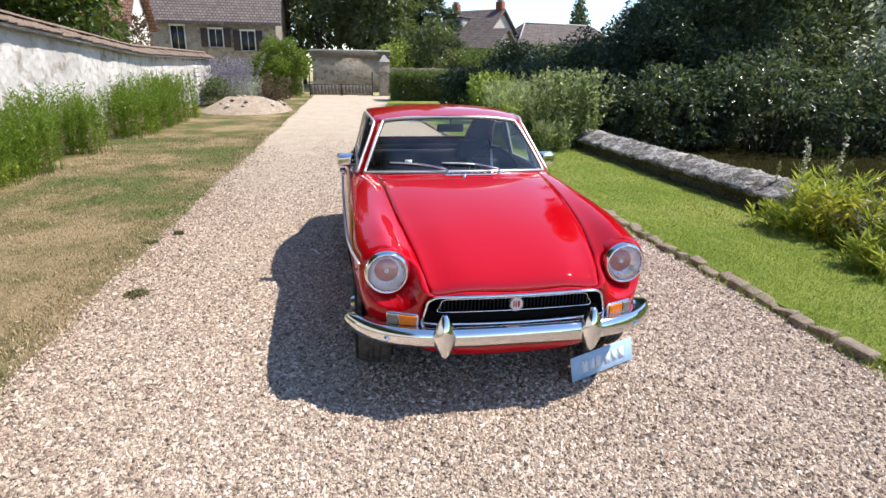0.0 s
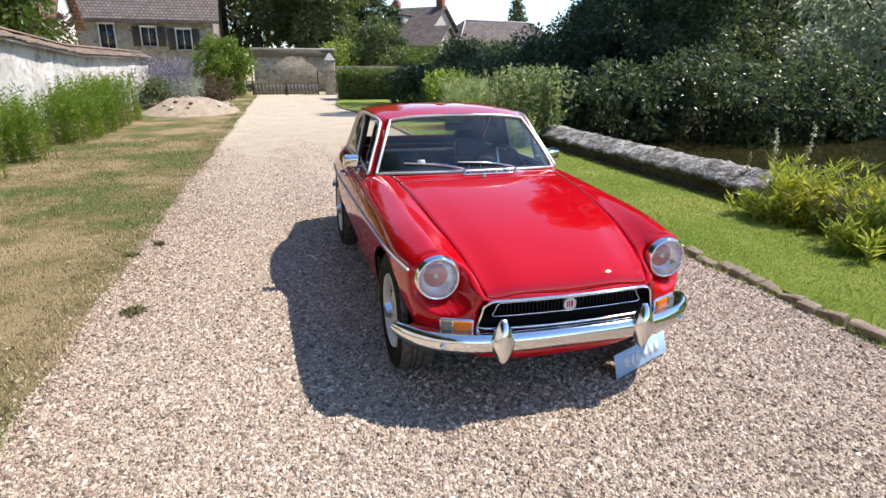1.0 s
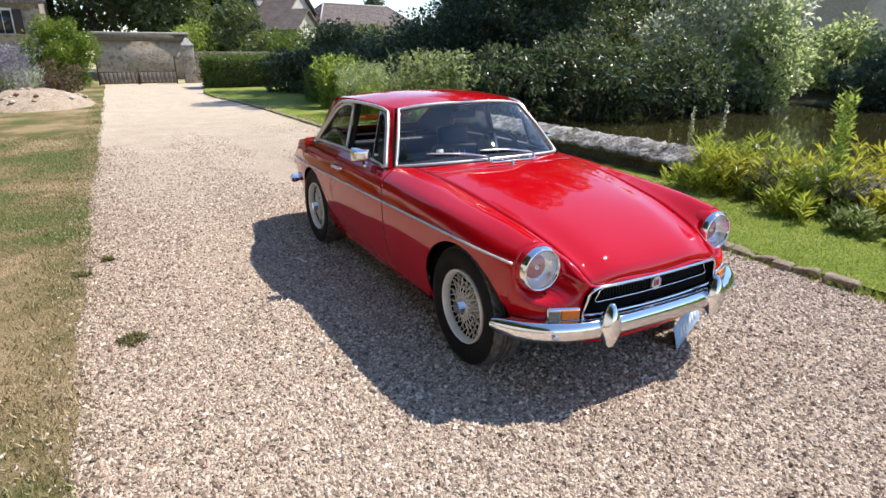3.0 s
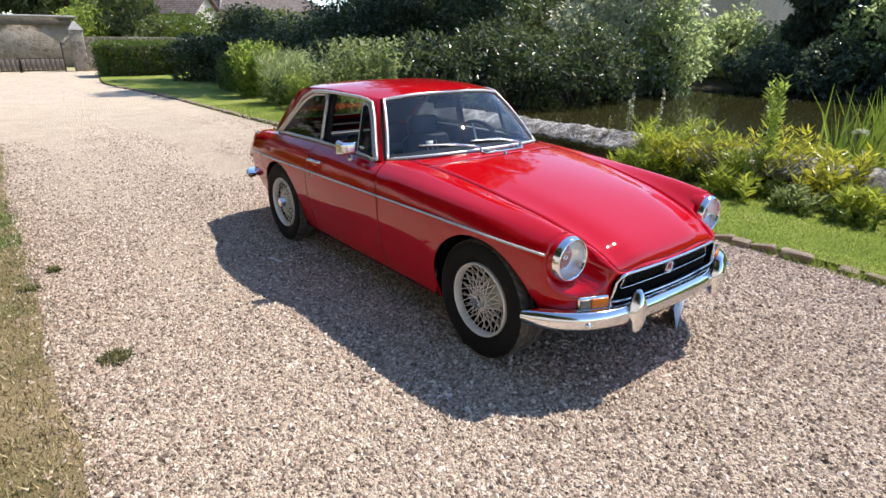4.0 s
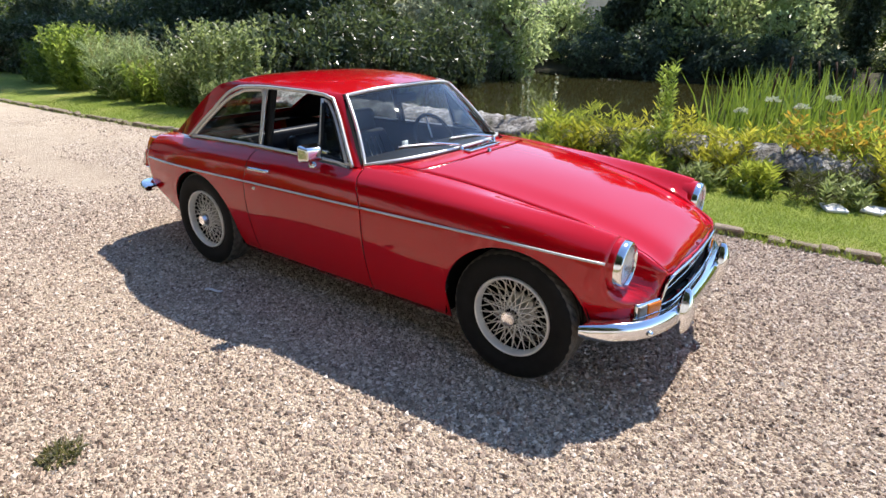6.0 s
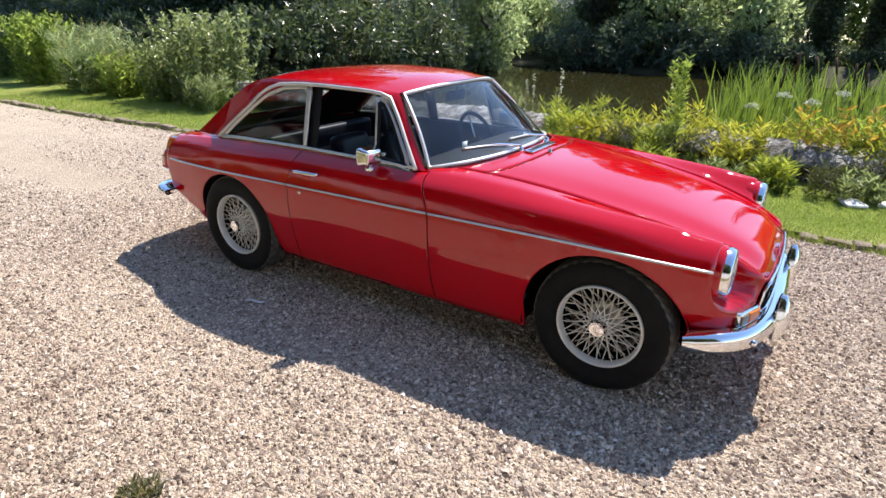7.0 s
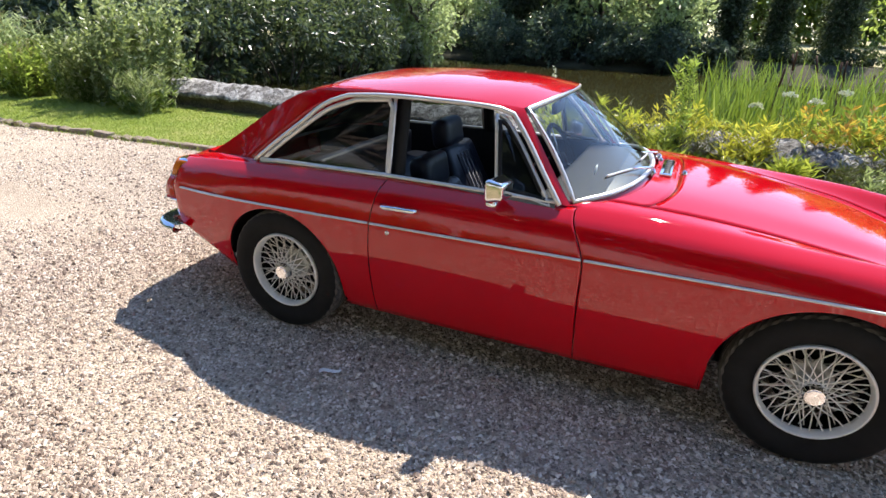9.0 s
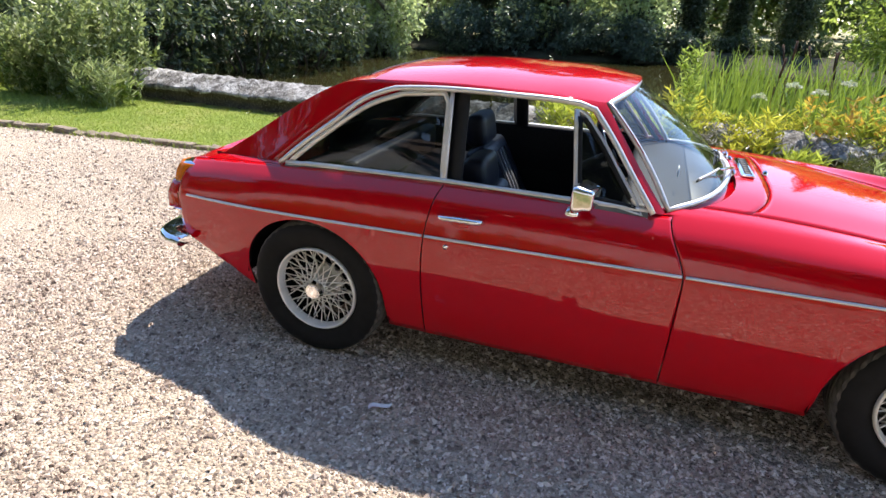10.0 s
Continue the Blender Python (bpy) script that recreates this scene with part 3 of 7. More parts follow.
def in_pond(x, y):
    """How far inside the pond's edge a place lies, in metres."""
    x0, x1, y0, y1 = POND
    wave = 0.5 * math.sin(y * 0.6) + 0.4 * math.sin(x * 0.5 + 1.0)
    if x < x0 + 3:
        wave = 0.0
    return min(x - x0, x1 - x + wave, y - y0, y1 - y + wave - max(0.0, x - 12) * 0.08)


_kerb_line = track([(-14.0, 2.80), (2.0, 2.81), (5.0, 2.825), (7.0, 2.79), (9.0, 2.69), (11.0, 2.57), (13.0, 2.49), (17.0, 2.40), (20.0, 2.2), (22.0, 1.98), (24.0, 1.9), (28.0, 2.45), (34.0, 3.4)])
LAWN_Z = 0.036


def drive_right(y):
    """The drive's kerb side: straight beside the car, drawing in towards the gate."""
    return _kerb_line(y)[0]


def build_ground():
    xs = sorted({*np.linspace(-120, -12, 14), *np.linspace(-12, 30, 64), *np.linspace(30, 160, 14), 5.2, 5.25, 5.3})
    ys = sorted({*np.linspace(-60, -16, 10), *np.linspace(-16, 40, 80), *np.linspace(40, 200, 16)})
    rows = []
    for y in ys:
        row = []
        for x in xs:
            d = in_pond(x, y)
            z = -0.03 - min(1.0, max(0.0, d / 0.6)) * 0.5
            if x > 6.5:
                z -= 0.40 * min(1.0, max(0.0, (d + 2.2) / 2.2))
            row.append(Vector((x, y, z)))
        rows.append(row)
    me = mesh_of("ground", *grid(rows), FIELD)
    me.materials.append(SHADED_BANK)
    for p in me.polygons:
        c = p.center
        # ground round the pond takes the shade-darkened soil
        if in_pond(c.x, c.y) > -4.5 and c.x > 4.0 and not (c.x > 26.5 and c.y < 3.5):
            p.material_index = 1
    tagged(put("ground", me), "dry meadow ground reaching the horizon", "ground", kind="structure")
    w = [[Vector((x, y, WATER_Z)) for x in (4.95, 25.5)] for y in (-15.0, 17.0)]
    tagged(put("water", mesh_of("water", *grid(w), WATER)), "still dark green pond water", "water", kind="structure")

    def strip(name, xa, xb, y0, y1, z, mat, label, cat, n=60, m=6):
        r = []
        for i in range(n + 1):
            y = y0 + (y1 - y0) * i / n
            a, b = xa(y), xb(y)
            r.append([Vector((a + (b - a) * j / m, y, z)) for j in range(m + 1)])
        v, f = grid(r)
        return tagged(put(name, mesh_of(name, v, f, mat)), label, cat, kind="structure")

    def edge_l(y):
        return -1.655 + 0.021 * max(0.0, y - 6) + 0.022 * math.sin(y * 1.3) + 0.014 * math.sin(y * 4.1) + 0.012 * math.sin(y * 9.7)
    strip("road", lambda y: -1.9, lambda y: drive_right(y) + 0.05, -14, 33.0, 0.0, GRAVEL, "pale gravel drive, worn smoother in the wheel tracks", "gravel drive", 120, 12)
    strip("grass_verge", lambda y: -5.2, edge_l, -14, 34, 0.008, DRYTURF, "dry, partly yellowed grass verge beside the drive", "grass", 160, 8)
    strip("lawn", lambda y: drive_right(y) + 0.10, lambda y: 5.22 if y < 17 else 8.0, -14, 30, LAWN_Z, LAWN, "green mown lawn strip beside the low wall", "lawn", 120, 8)
    return edge_l


edge_left = build_ground()


def wall_box(name, x0, x1, y0, y1, z0, z1, mat, label, cat, bev=0.02):
    bm = block(x1 - x0, y1 - y0, z1 - z0, bev, 2, at=((x0 + x1) / 2, (y0 + y1) / 2, (z0 + z1) / 2))
    return tagged(part(name, bm, mat, None, smooth=False), label, cat, kind="structure")


def lowwall():
    """The pond's low wall: an upright face coloured shade-dark under a sloping, lichened stone top."""
    prof = [(4.67, -0.05), (4.665, 0.05), (4.66, 0.12), (4.655, 0.18), (4.61, 0.20), (4.605, 0.235), (4.65, 0.262), (4.70, 0.290), (4.76, 0.318), (4.82, 0.345), (4.88, 0.368),
            (4.95, 0.385), (5.03, 0.388), (5.11, 0.37), (5.18, 0.32), (5.21, 0.2), (5.20, -0.6)]
    rows = []
    for i in range(640):
        y = -10.0 + 23.2 * i / 639
        row = []
        for x, z in prof:
            k = noise.noise(Vector((x * 4, y * 2.2, z * 4))) * 0.03 + noise.noise(Vector((x * 13, y * 11, z * 13))) * 0.026 + noise.noise(Vector((x * 30, y * 27, z * 30))) * 0.015
            row.append(Vector((x - k * 0.7, y, z + k * 1.1)))
        rows.append(row)
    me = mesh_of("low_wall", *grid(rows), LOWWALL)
    me.materials.append(SHADED_STONE)
    # below the top the stone is coloured darker, shade included
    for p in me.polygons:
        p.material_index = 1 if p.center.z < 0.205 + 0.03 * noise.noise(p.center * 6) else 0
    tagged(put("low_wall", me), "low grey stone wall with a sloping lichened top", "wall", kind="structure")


lowwall()


def wall_rise(y):
    """How much higher than its far end the old boundary wall stands: it sags towards the gate."""
    return -0.09 + 0.052 * max(0.0, min(17.0 - y, 8.5))


def tall_wall():
    """The limewashed boundary wall, lumpy with rubble under the wash."""
    rows = []
    for i in range(260):
        y = -13.0 + 39.2 * i / 259
        row = []
        for x, z in [(-5.05 + 0.05 * min(1.0, k / 5), -0.1 + 1.96 * k / 11) for k in range(12)]:
            zz = z + wall_rise(y) * max(0.0, z) / 1.86
            lump = noise.noise(Vector((0, y * 2.2, z * 2.2))) * 0.04 + noise.noise(Vector((3, y * 6.5, z * 7.5))) * 0.028
            row.append(Vector((x + lump, y, zz)))
        rows.append(row)
    rows = [r + [Vector((-5.45, r[0].y, r[-1].z)), Vector((-5.45, r[0].y, -0.1))] for r in rows]
    v, f = grid(rows)
    k = len(rows[0])
    f += [tuple(range(k)), tuple(range(len(v) - k, len(v)))]
    w = tagged(put("wall_west", mesh_of("wall_west", v, f, LIMEWASH)), "tall stone boundary wall in flaking white limewash", "wall", kind="structure")
    # squared stones of the wall's end
    r = random.Random(5)
    for k in range(11):
        y0, wd = 23.6 + r.uniform(-0.15, 0.15), 0.5 + r.uniform(0.0, 0.35)
        bm = block(0.1, wd, 0.125, 0.025, 2)
        for q in bm.verts:
            q.co += Vector((0.3, 0.3, 0.2)) * 0.04 * noise.noise(q.co * 7 + Vector((k, 0, 0)))
        st = part("quoin_stone", bm, LIMEWASH, w)
        st.location = (-5.0, y0, 0.1 + 0.145 * k)


tall_wall()


def coping():
    ob = tagged(new("wall_coping"), "sloping coping of old brown roof tiles on the boundary wall", "wall coping", kind="structure")
    n = 148
    tile = block(0.46, 0.275, 0.03, 0.008, 1)
    me = bpy.data.meshes.new("tile")
    tile.to_mesh(me)
    tile.free()
    me.materials.append(TILE)
    for k in range(n):
        y = -12.9 + 39.1 * k / (n - 1)
        for side, tilt in ((1, 24), (-1, -24)):
            t = put("tile", me, ob)
            t.matrix_local = Matrix.Translation((-5.20 + side * 0.19, y, 1.935 + wall_rise(y) + rng.normal(0, 0.009))) @ Matrix.Rotation(radians(tilt + rng.normal(0, 2.0)), 4, "Y") @ Matrix.Rotation(radians(rng.normal(0, 2.2)), 4, "Z")
    ys = [-13.0 + 39.2 * k / 60 for k in range(61)]
    bed = [[Vector((-5.20 + x, y, z + wall_rise(y))) for x, z in ((-0.36, 1.78), (-0.36, 1.82), (0.0, 1.99), (0.36, 1.82), (0.36, 1.78))] for y in ys]
    put("mortar_bed", mesh_of("mortar_bed", *grid(bed, closed=True), CONCRETE, False), ob)
    ridge = [[Vector((-5.20 + 0.10 * math.cos(a), y, 2.03 + wall_rise(y) + 0.055 * math.sin(a) + 0.012 * noise.noise(Vector((a, y * 3, 0))))) for a in [math.pi * q / 6 for q in range(7)]] for y in ys]
    put("ridge", mesh_of("ridge", *grid(ridge), TILE), ob)


coping()


def window_unit(name, x, y, z, w, h, label, shutters=True, frame_mat=None):
    ob = tagged(new(name), label, "window", kind="structure")
    ob.location = (x, y, z)
    part("pane", block(w, 0.04, h, 0.0, 1), PANE, ob)
    fm = frame_mat or WHITEPAINT
    for sx in (-1, 1):
        part("window_frame", block(0.06, 0.10, h + 0.16, 0.01, 1, at=(sx * (w / 2 + 0.03), -0.03, 0)), fm, ob)
    part("lintel", block(w + 0.16, 0.10, 0.12, 0.01, 1, at=(0, -0.034, h / 2 + 0.03)), fm, ob)
    part("window_sill", block(w + 0.2, 0.16, 0.08, 0.01, 1, at=(0, -0.05, -h / 2 - 0.03)), CONCRETE, ob)
    part("glazing_bar", block(0.025, 0.05, h, 0.0, 1, at=(0, -0.025, 0)), fm, ob)
    if shutters:
        for sx in (-1, 1):
            part("shutter", block(w * 0.52, 0.05, h + 0.04, 0.008, 1, at=(sx * (w * 0.78 + 0.06), -0.085, 0)), SHUTTER, ob)
    return ob


def gable_house(name, label, x0, x1, y0, y1, eave, ridge, wall_mat, roof_mat, along="x", chimney=()):
    """A house: walls, pitched roof with an overhang, chimneys. The ridge runs along x or y."""
    ob = tagged(new(name), label, "house")
    cx, cy = (x0 + x1) / 2, (y0 + y1) / 2
    ob.location = (cx, cy, 0)
    hx, hy = (x1 - x0) / 2, (y1 - y0) / 2
    if along == "x":
        v = [(-hx, -hy, -0.3), (hx, -hy, -0.3), (hx, hy, -0.3), (-hx, hy, -0.3), (-hx, -hy, eave), (hx, -hy, eave), (hx, hy, eave), (-hx, hy, eave), (-hx, 0, ridge - 0.1), (hx, 0, ridge - 0.1)]
        f = [(0, 1, 5, 4), (2, 3, 7, 6), (1, 2, 6, 9, 5), (3, 0, 4, 8, 7)]
        prof = [(-hy - 0.4, eave - 0.26), (0, ridge), (hy + 0.4, eave - 0.26)]
        pts = [[Vector((x, yy, zz)) for yy, zz in prof] for x in (-hx - 0.35, hx + 0.35)]
    else:
        v = [(-hx, -hy, -0.3), (hx, -hy, -0.3), (hx, hy, -0.3), (-hx, hy, -0.3), (-hx, -hy, eave), (hx, -hy, eave), (hx, hy, eave), (-hx, hy, eave), (0, -hy, ridge - 0.1), (0, hy, ridge - 0.1)]
        f = [(0, 1, 5, 8, 4), (2, 3, 7, 9, 6), (1, 2, 6, 5), (3, 0, 4, 7)]
        prof = [(-hx - 0.4, eave - 0.26), (0, ridge), (hx + 0.4, eave - 0.26)]
        pts = [[Vector((xx, y, zz)) for xx, zz in prof] for y in (-hy - 0.35, hy + 0.35)]
    put("wall", mesh_of("wall", v, f, wall_mat, False), ob)
    up = Vector((0, 0, 0.16))
    a, b = pts
    rv = a + b + [p + up for p in a] + [p + up for p in b]
    rf = [(6, 7, 10, 9), (7, 8, 11, 10), (0, 3, 4, 1), (1, 4, 5, 2), (0, 1, 7, 6), (1, 2, 8, 7), (3, 9, 10, 4), (4, 10, 11, 5), (0, 6, 9, 3), (2, 5, 11, 8)]
    roof = put("roof", mesh_of("roof", rv, rf, roof_mat, False), ob)
    for px, py, h in chimney:
        part("chimney", block(0.7, 0.6, h, 0.02, 1, at=(px, py, ridge + h / 2 - 0.4)), BRICK, roof)
        part("chimney_pot", block(0.5, 0.45, 0.25, 0.04, 1, at=(px, py, ridge + h - 0.28)), CONCRETE, roof)
    return ob


# the stone house behind the boundary wall, with shuttered windows
gable_house("house", "stone house with a grey-brown tiled roof and dark shutters", -12.5, -3.35, 38.0, 47.0, 3.95, 8.4, RUBBLE, SLATE)
window_unit("window_1", -8.85, 37.96, 2.95, 0.72, 1.3, "upper window with one side frame of pale stone", shutters=False)
window_unit("window_2", -6.75, 37.96, 2.97, 0.74, 1.0, "upper window with dark brown shutters")
window_unit("window_3", -4.95, 37.96, 2.85, 0.74, 1.1, "upper window with dark brown shutters")
gable_house("outbuilding", "outbuilding with a red-brown tiled roof and white gable", -17.0, -9.2, 30.0, 33.6, 3.3, 5.7, WHITEPAINT, REDTILE)
far = gable_house("far_house", "tall plastered house with two chimneys among trees", 11.0, 17.0, 57.7, 62.3, 4.75, 6.75, PLASTER, SLATE, "x", ((-2.5, 0, 1.2), (2.75, 0, 1.2)))
far.rotation_euler = (0, 0, radians(-48))
part("dormer", block(1.3, 1.5, 1.0, 0.03, 1, at=(-0.7, -1.55, 5.55)), PLASTER, far, "plastered dormer with a small window")
part("dormer_roof", block(1.6, 1.9, 0.12, 0.02, 1, at=(-0.7, -1.5, 6.1)), SLATE, far)
part("pane", block(0.7, 0.05, 0.6, 0.0, 1, at=(-0.7, -2.32, 5.55)), PANE, far)
wing = gable_house("house_wing", "low plastered house wing with a pitched brown roof", 11.9, 16.3, 54.6, 58.4, 3.3, 4.85, PLASTER, SLATE, "x")
wing.rotation_euler = (0, 0, radians(-48))


def hip_house(name, label, cx, cy, L, W, eave, ridge, inset, turn):
    """A long low house under a hipped roof."""
    ob = tagged(new(name), label, "house")
    ob.location, ob.rotation_euler = (cx, cy, 0), (0, 0, radians(turn))
    part("wall", block(L, W, eave + 0.3, 0.02, 1, at=(0, 0, (eave - 0.3) / 2)), PLASTER, ob, smooth=False)
    x, y = L / 2 + 0.35, W / 2 + 0.35
    v = [(-x, -y, eave - 0.15), (x, -y, eave - 0.15), (x, y, eave - 0.15), (-x, y, eave - 0.15), (-x + inset, 0, ridge), (x - inset, 0, ridge)]
    put("roof", mesh_of("roof", v, [(0, 1, 5, 4), (1, 2, 5), (2, 3, 4, 5), (3, 0, 4), (3, 2, 1, 0)], SLATE, False), ob)
    for i, j in ((0, 4), (3, 4), (4, 5), (1, 5)):
        put("ridge_tile", mesh_of("ridge_tile", *tube([v[i], v[j]], 0.09, 6), CONCRETE), ob)


hip_house("low_house", "long low house with a brown hipped roof", 22.6, 60.5, 11.0, 6.0, 3.9, 5.85, 2.2, 8)
gable_house("white_house", "pale rendered house beyond the pond", 35.0, 47.0, 18.5, 28.0, 5.0, 8.5, PLASTER, SLATE, "y")


def garage_and_gate():
    g = tagged(new("garage"), "low stone garage with a flat pale roof slab behind the gate", "garage")
    g.location = (1.0, 37.5, 0)
    part("wall", block(4.6, 4.0, 2.0, 0.03, 1, at=(0, 2.0, 1.0)), RUBBLE, g)
    part("roof", block(4.9, 4.6, 0.12, 0.03, 1, at=(0, 2.0, 2.38)), CONCRETE, g)
    part("lintel", block(4.65, 0.25, 0.36, 0.02, 1, at=(0, -0.05, 2.17)), WOODGREY, g)
    gate = tagged(new("gate"), "low double gate with weathered board panels and iron posts", "gate")
    gate.location = (0.33, 32.3, 0)
    for x, h in ((-1.63, 1.25), (-0.03, 0.66), (0.03, 0.66), (1.63, 1.25)):
        part("upright", block(0.06, 0.07, h, 0.01, 1, at=(x, 0, h / 2)), IRON, gate)
    for z in (0.07, 0.57):
        for x in (-0.83, 0.83):
            part("rail", block(1.54, 0.05, 0.05, 0.01, 1, at=(x, 0, z)), IRON, gate)
    for k in range(18):
        x = -1.52 + 3.04 * k / 17
        if abs(x) > 0.05:
            part("plank", block(0.165, 0.03, 0.46, 0.006, 1, at=(x, -0.02, 0.32)), WOODGREY, gate)
    for x, w in ((2.62, 0.52), (-1.92, 0.54)):
        p = tagged(new("gate_pillar"), "square stone gate pillar with a pointed cap", "gate pillar", group="gate pillars")
        p.location = (x, 32.5, 0)
        part("shaft", block(w, w, 1.75, 0.04, 2, at=(0, 0, 0.87)), RUBBLE, p)
        cap = bmesh.new()
        bmesh.ops.create_cone(cap, cap_ends=True, segments=4, radius1=w * 0.8, radius2=0.06, depth=0.35)
        bmesh.ops.rotate(cap, matrix=Matrix.Rotation(radians(45), 3, "Z"), verts=cap.verts)
        bmesh.ops.translate(cap, vec=(0, 0, 1.92), verts=cap.verts)
        part("cap", cap, CONCRETE, p, smooth=False)


garage_and_gate()
wall_box("wall_north", 2.9, 9.5, 32.4, 32.8, -0.1, 1.45, RUBBLE, "rubble stone boundary wall beyond the hedge", "wall")
wall_box("wall_pier", 5.8, 7.4, 26.6, 27.0, -0.1, 1.48, RUBBLE, "short stone garden wall among shrubs", "wall")
wall_box("wall_northwest", -4.9, -2.2, 32.4, 32.8, -0.1, 1.55, RUBBLE, "rubble wall beside the gate", "wall")


def hedge(name, label, x0, x1, y0, y1, h, mat, count, size):
    ob = tagged(new(name), label, "hedge")
    ob.location = ((x0 + x1) / 2, (y0 + y1) / 2, 0)
    n = count
    p = np.stack([rng.uniform(x0, x1, n), rng.uniform(y0, y1, n), h * rng.random(n) ** 0.7], 1) - np.array([(x0 + x1) / 2, (y0 + y1) / 2, 0])
    side = rng.integers(0, 3, n)
    p[side == 0, 1] = -(y1 - y0) / 2 + rng.normal(0, 0.08, (side == 0).sum())
    p[side == 1, 2] = h + rng.normal(0, 0.06, (side == 1).sum())
    p[side == 2, 0] = -(x1 - x0) / 2 + rng.normal(0, 0.08, (side == 2).sum())
    out = rng.normal(0, 0.4, (n, 3))
    out[:, 1] -= 0.5
    out[:, 2] += 0.3
    v, f = leaves_at(p, out, size)
    put("foliage", np_mesh("foliage", v, f, mat), ob)
    part("core", block(x1 - x0 - 0.2, y1 - y0 - 0.2, h - 0.1, 0.1, 1, at=(0, 0, h / 2 - 0.05)), BARK, ob)


hedge("hedge", "clipped green hedge beside the drive", 2.7, 5.7, 27.1, 29.0, 1.25, LEAF_MID, 9000, 0.10)

# far trees behind the gate and houses
tree("tree", "broad green tree behind the gate", -1.0, 46, 15.0, 3.6, LEAF_OLIVE, 13000, 0.385, 0.25, low=0.1, nclump=90)
tree("tree", "grey-green willow-like tree behind the gate", 3.2, 45, 13.0, 3.0, LEAF_OLIVE, 12500, 0.34, 0.22, low=0.05, nclump=90)
conifer("spruce", "tall dark spruce behind the houses", 7.3, 52, 18.0, 3.4, LEAF_DARK_GLINTS, 24000, 0.34)
tree("tree", "low rounded green tree behind the wall", 6.3, 38, 4.3, 1.5, LEAF_OLIVE, 7000, 0.2, 0.15, low=0.1)
tree("tree", "olive green shrubby tree behind the wall", 4.5, 39, 3.4, 1.9, LEAF_LIGHT, 5000, 0.2, 0.12, low=0.1)
tree("tree", "low mixed greenery before the far houses", 15.5, 43, 3.0, 3.0, LEAF_OLIVE, 6000, 0.24, 0.12, low=0.05)
tree("tree", "low mixed greenery before the far houses", 21.0, 43, 2.9, 3.0, LEAF_OLIVE, 6000, 0.24, 0.12, low=0.05)
tree("tree", "low mixed greenery behind the boundary wall", 9.5, 40, 2.8, 2.8, LEAF_MID, 6000, 0.22, 0.12, low=0.05)
conifer("conifer", "small dark conifer far behind the houses", 33.0, 80, 11.6, 3.0, LEAF_DARK_GLINTS, 8000, 0.6)
for x, y, h in ((-10.2, 15.5, 8.5), (-9.6, 10.5, 10.0), (-9.2, 5.5, 10.0), (-9.6, 0.5, 10.0), (-9.2, -5.0, 9.5), (-9.6, -10.5, 9.5)):
    tree("tree", "broad green tree behind the boundary wall", x, y, h + 4.0, 3.5, LEAF_DARK_GLINTS, 6000, 0.65, 0.22, low=0.10, nclump=90)
tree("tree", "broad-leaved green tree leaning over the boundary wall", -7.0, 16.6, 4.6, 1.75, LEAF_MID, 9000, 0.2, 0.14, low=0.3, nclump=60)
tree("tree", "dark green tree beside the house", -15.5, 26, 9.0, 3.6, LEAF_MID, 14000, 0.3, 0.25, low=0.2)
# unseen trees, added to keep bright low sky out of the car's reflections
for x, y, h in ((-7.5, 55, 21), (-13.0, 53, 21), (-19.0, 45, 20), (0.5, 58, 20)):
    tree("tree", "unseen tall dark tree added behind the stone house", x, y, h, 4.2, LEAF_DARK_GLINTS, 4500, 0.7, 0.3, low=0.1, nclump=80)
tree("tree", "dark tree behind the house", -2.6, 53, 17, 3.8, LEAF_DARK_GLINTS, 12000, 0.38, 0.25, low=0.1, nclump=90)
tree("tree", "dark green tree filling the gap behind the gate", 5.2, 50, 14, 2.9, LEAF_DARK_GLINTS, 12000, 0.34, 0.25, low=0.05, nclump=90)
shrub("ivy_bush", "dense ivy mass over the wall by the gate", -2.55, 30.7, (1.25, 1.1, 1.42), LEAF_IVY, 15000, 0.12, nclump=110, clump=0.3)
shrub("shrub", "small leafy shrub above the boundary wall", -9.6, 30.0, (1.4, 1.2, 1.9), LEAF_MAROON, 3500, 0.2)

# beds along the boundary wall
def herb_bed():
    """Clumps of upright stalks with narrow leaves, paler and dry at the foot."""
    r = random.Random(11)
    y = 4.3
    while y < 18.6:
        if 12.9 < y < 13.5:
            y = 13.5
        for x in ((-4.70, -4.25) if r.random() < 0.8 else (-4.72,)):
            ob = tagged(new("tall_herb"), "clump of tall bright green herb stalks by the white wall", "plant", group="tall herb clumps")
            ob.location = (x + r.uniform(-0.1, 0.1), y + r.uniform(-0.12, 0.12), 0)
            h = (0.84 + 0.02 * (y - 4)) * r.uniform(0.74, 1.16)
            put("stem", stalks_mesh("stem", 40, (-0.24, 0.24, -0.26, 0.26), h, LEAF_STEM, 0.08, 46, 0.05, 0.17), ob)
            put("foot_leaf", stalks_mesh("foot_leaf", 26, (-0.28, 0.28, -0.3, 0.3), h * 0.42, DRYBLADE if r.random() < 0.5 else LEAF_YELLOW, 0.06, 20, 0.12, 0.2), ob)
        y += r.uniform(0.54, 0.82)


herb_bed()


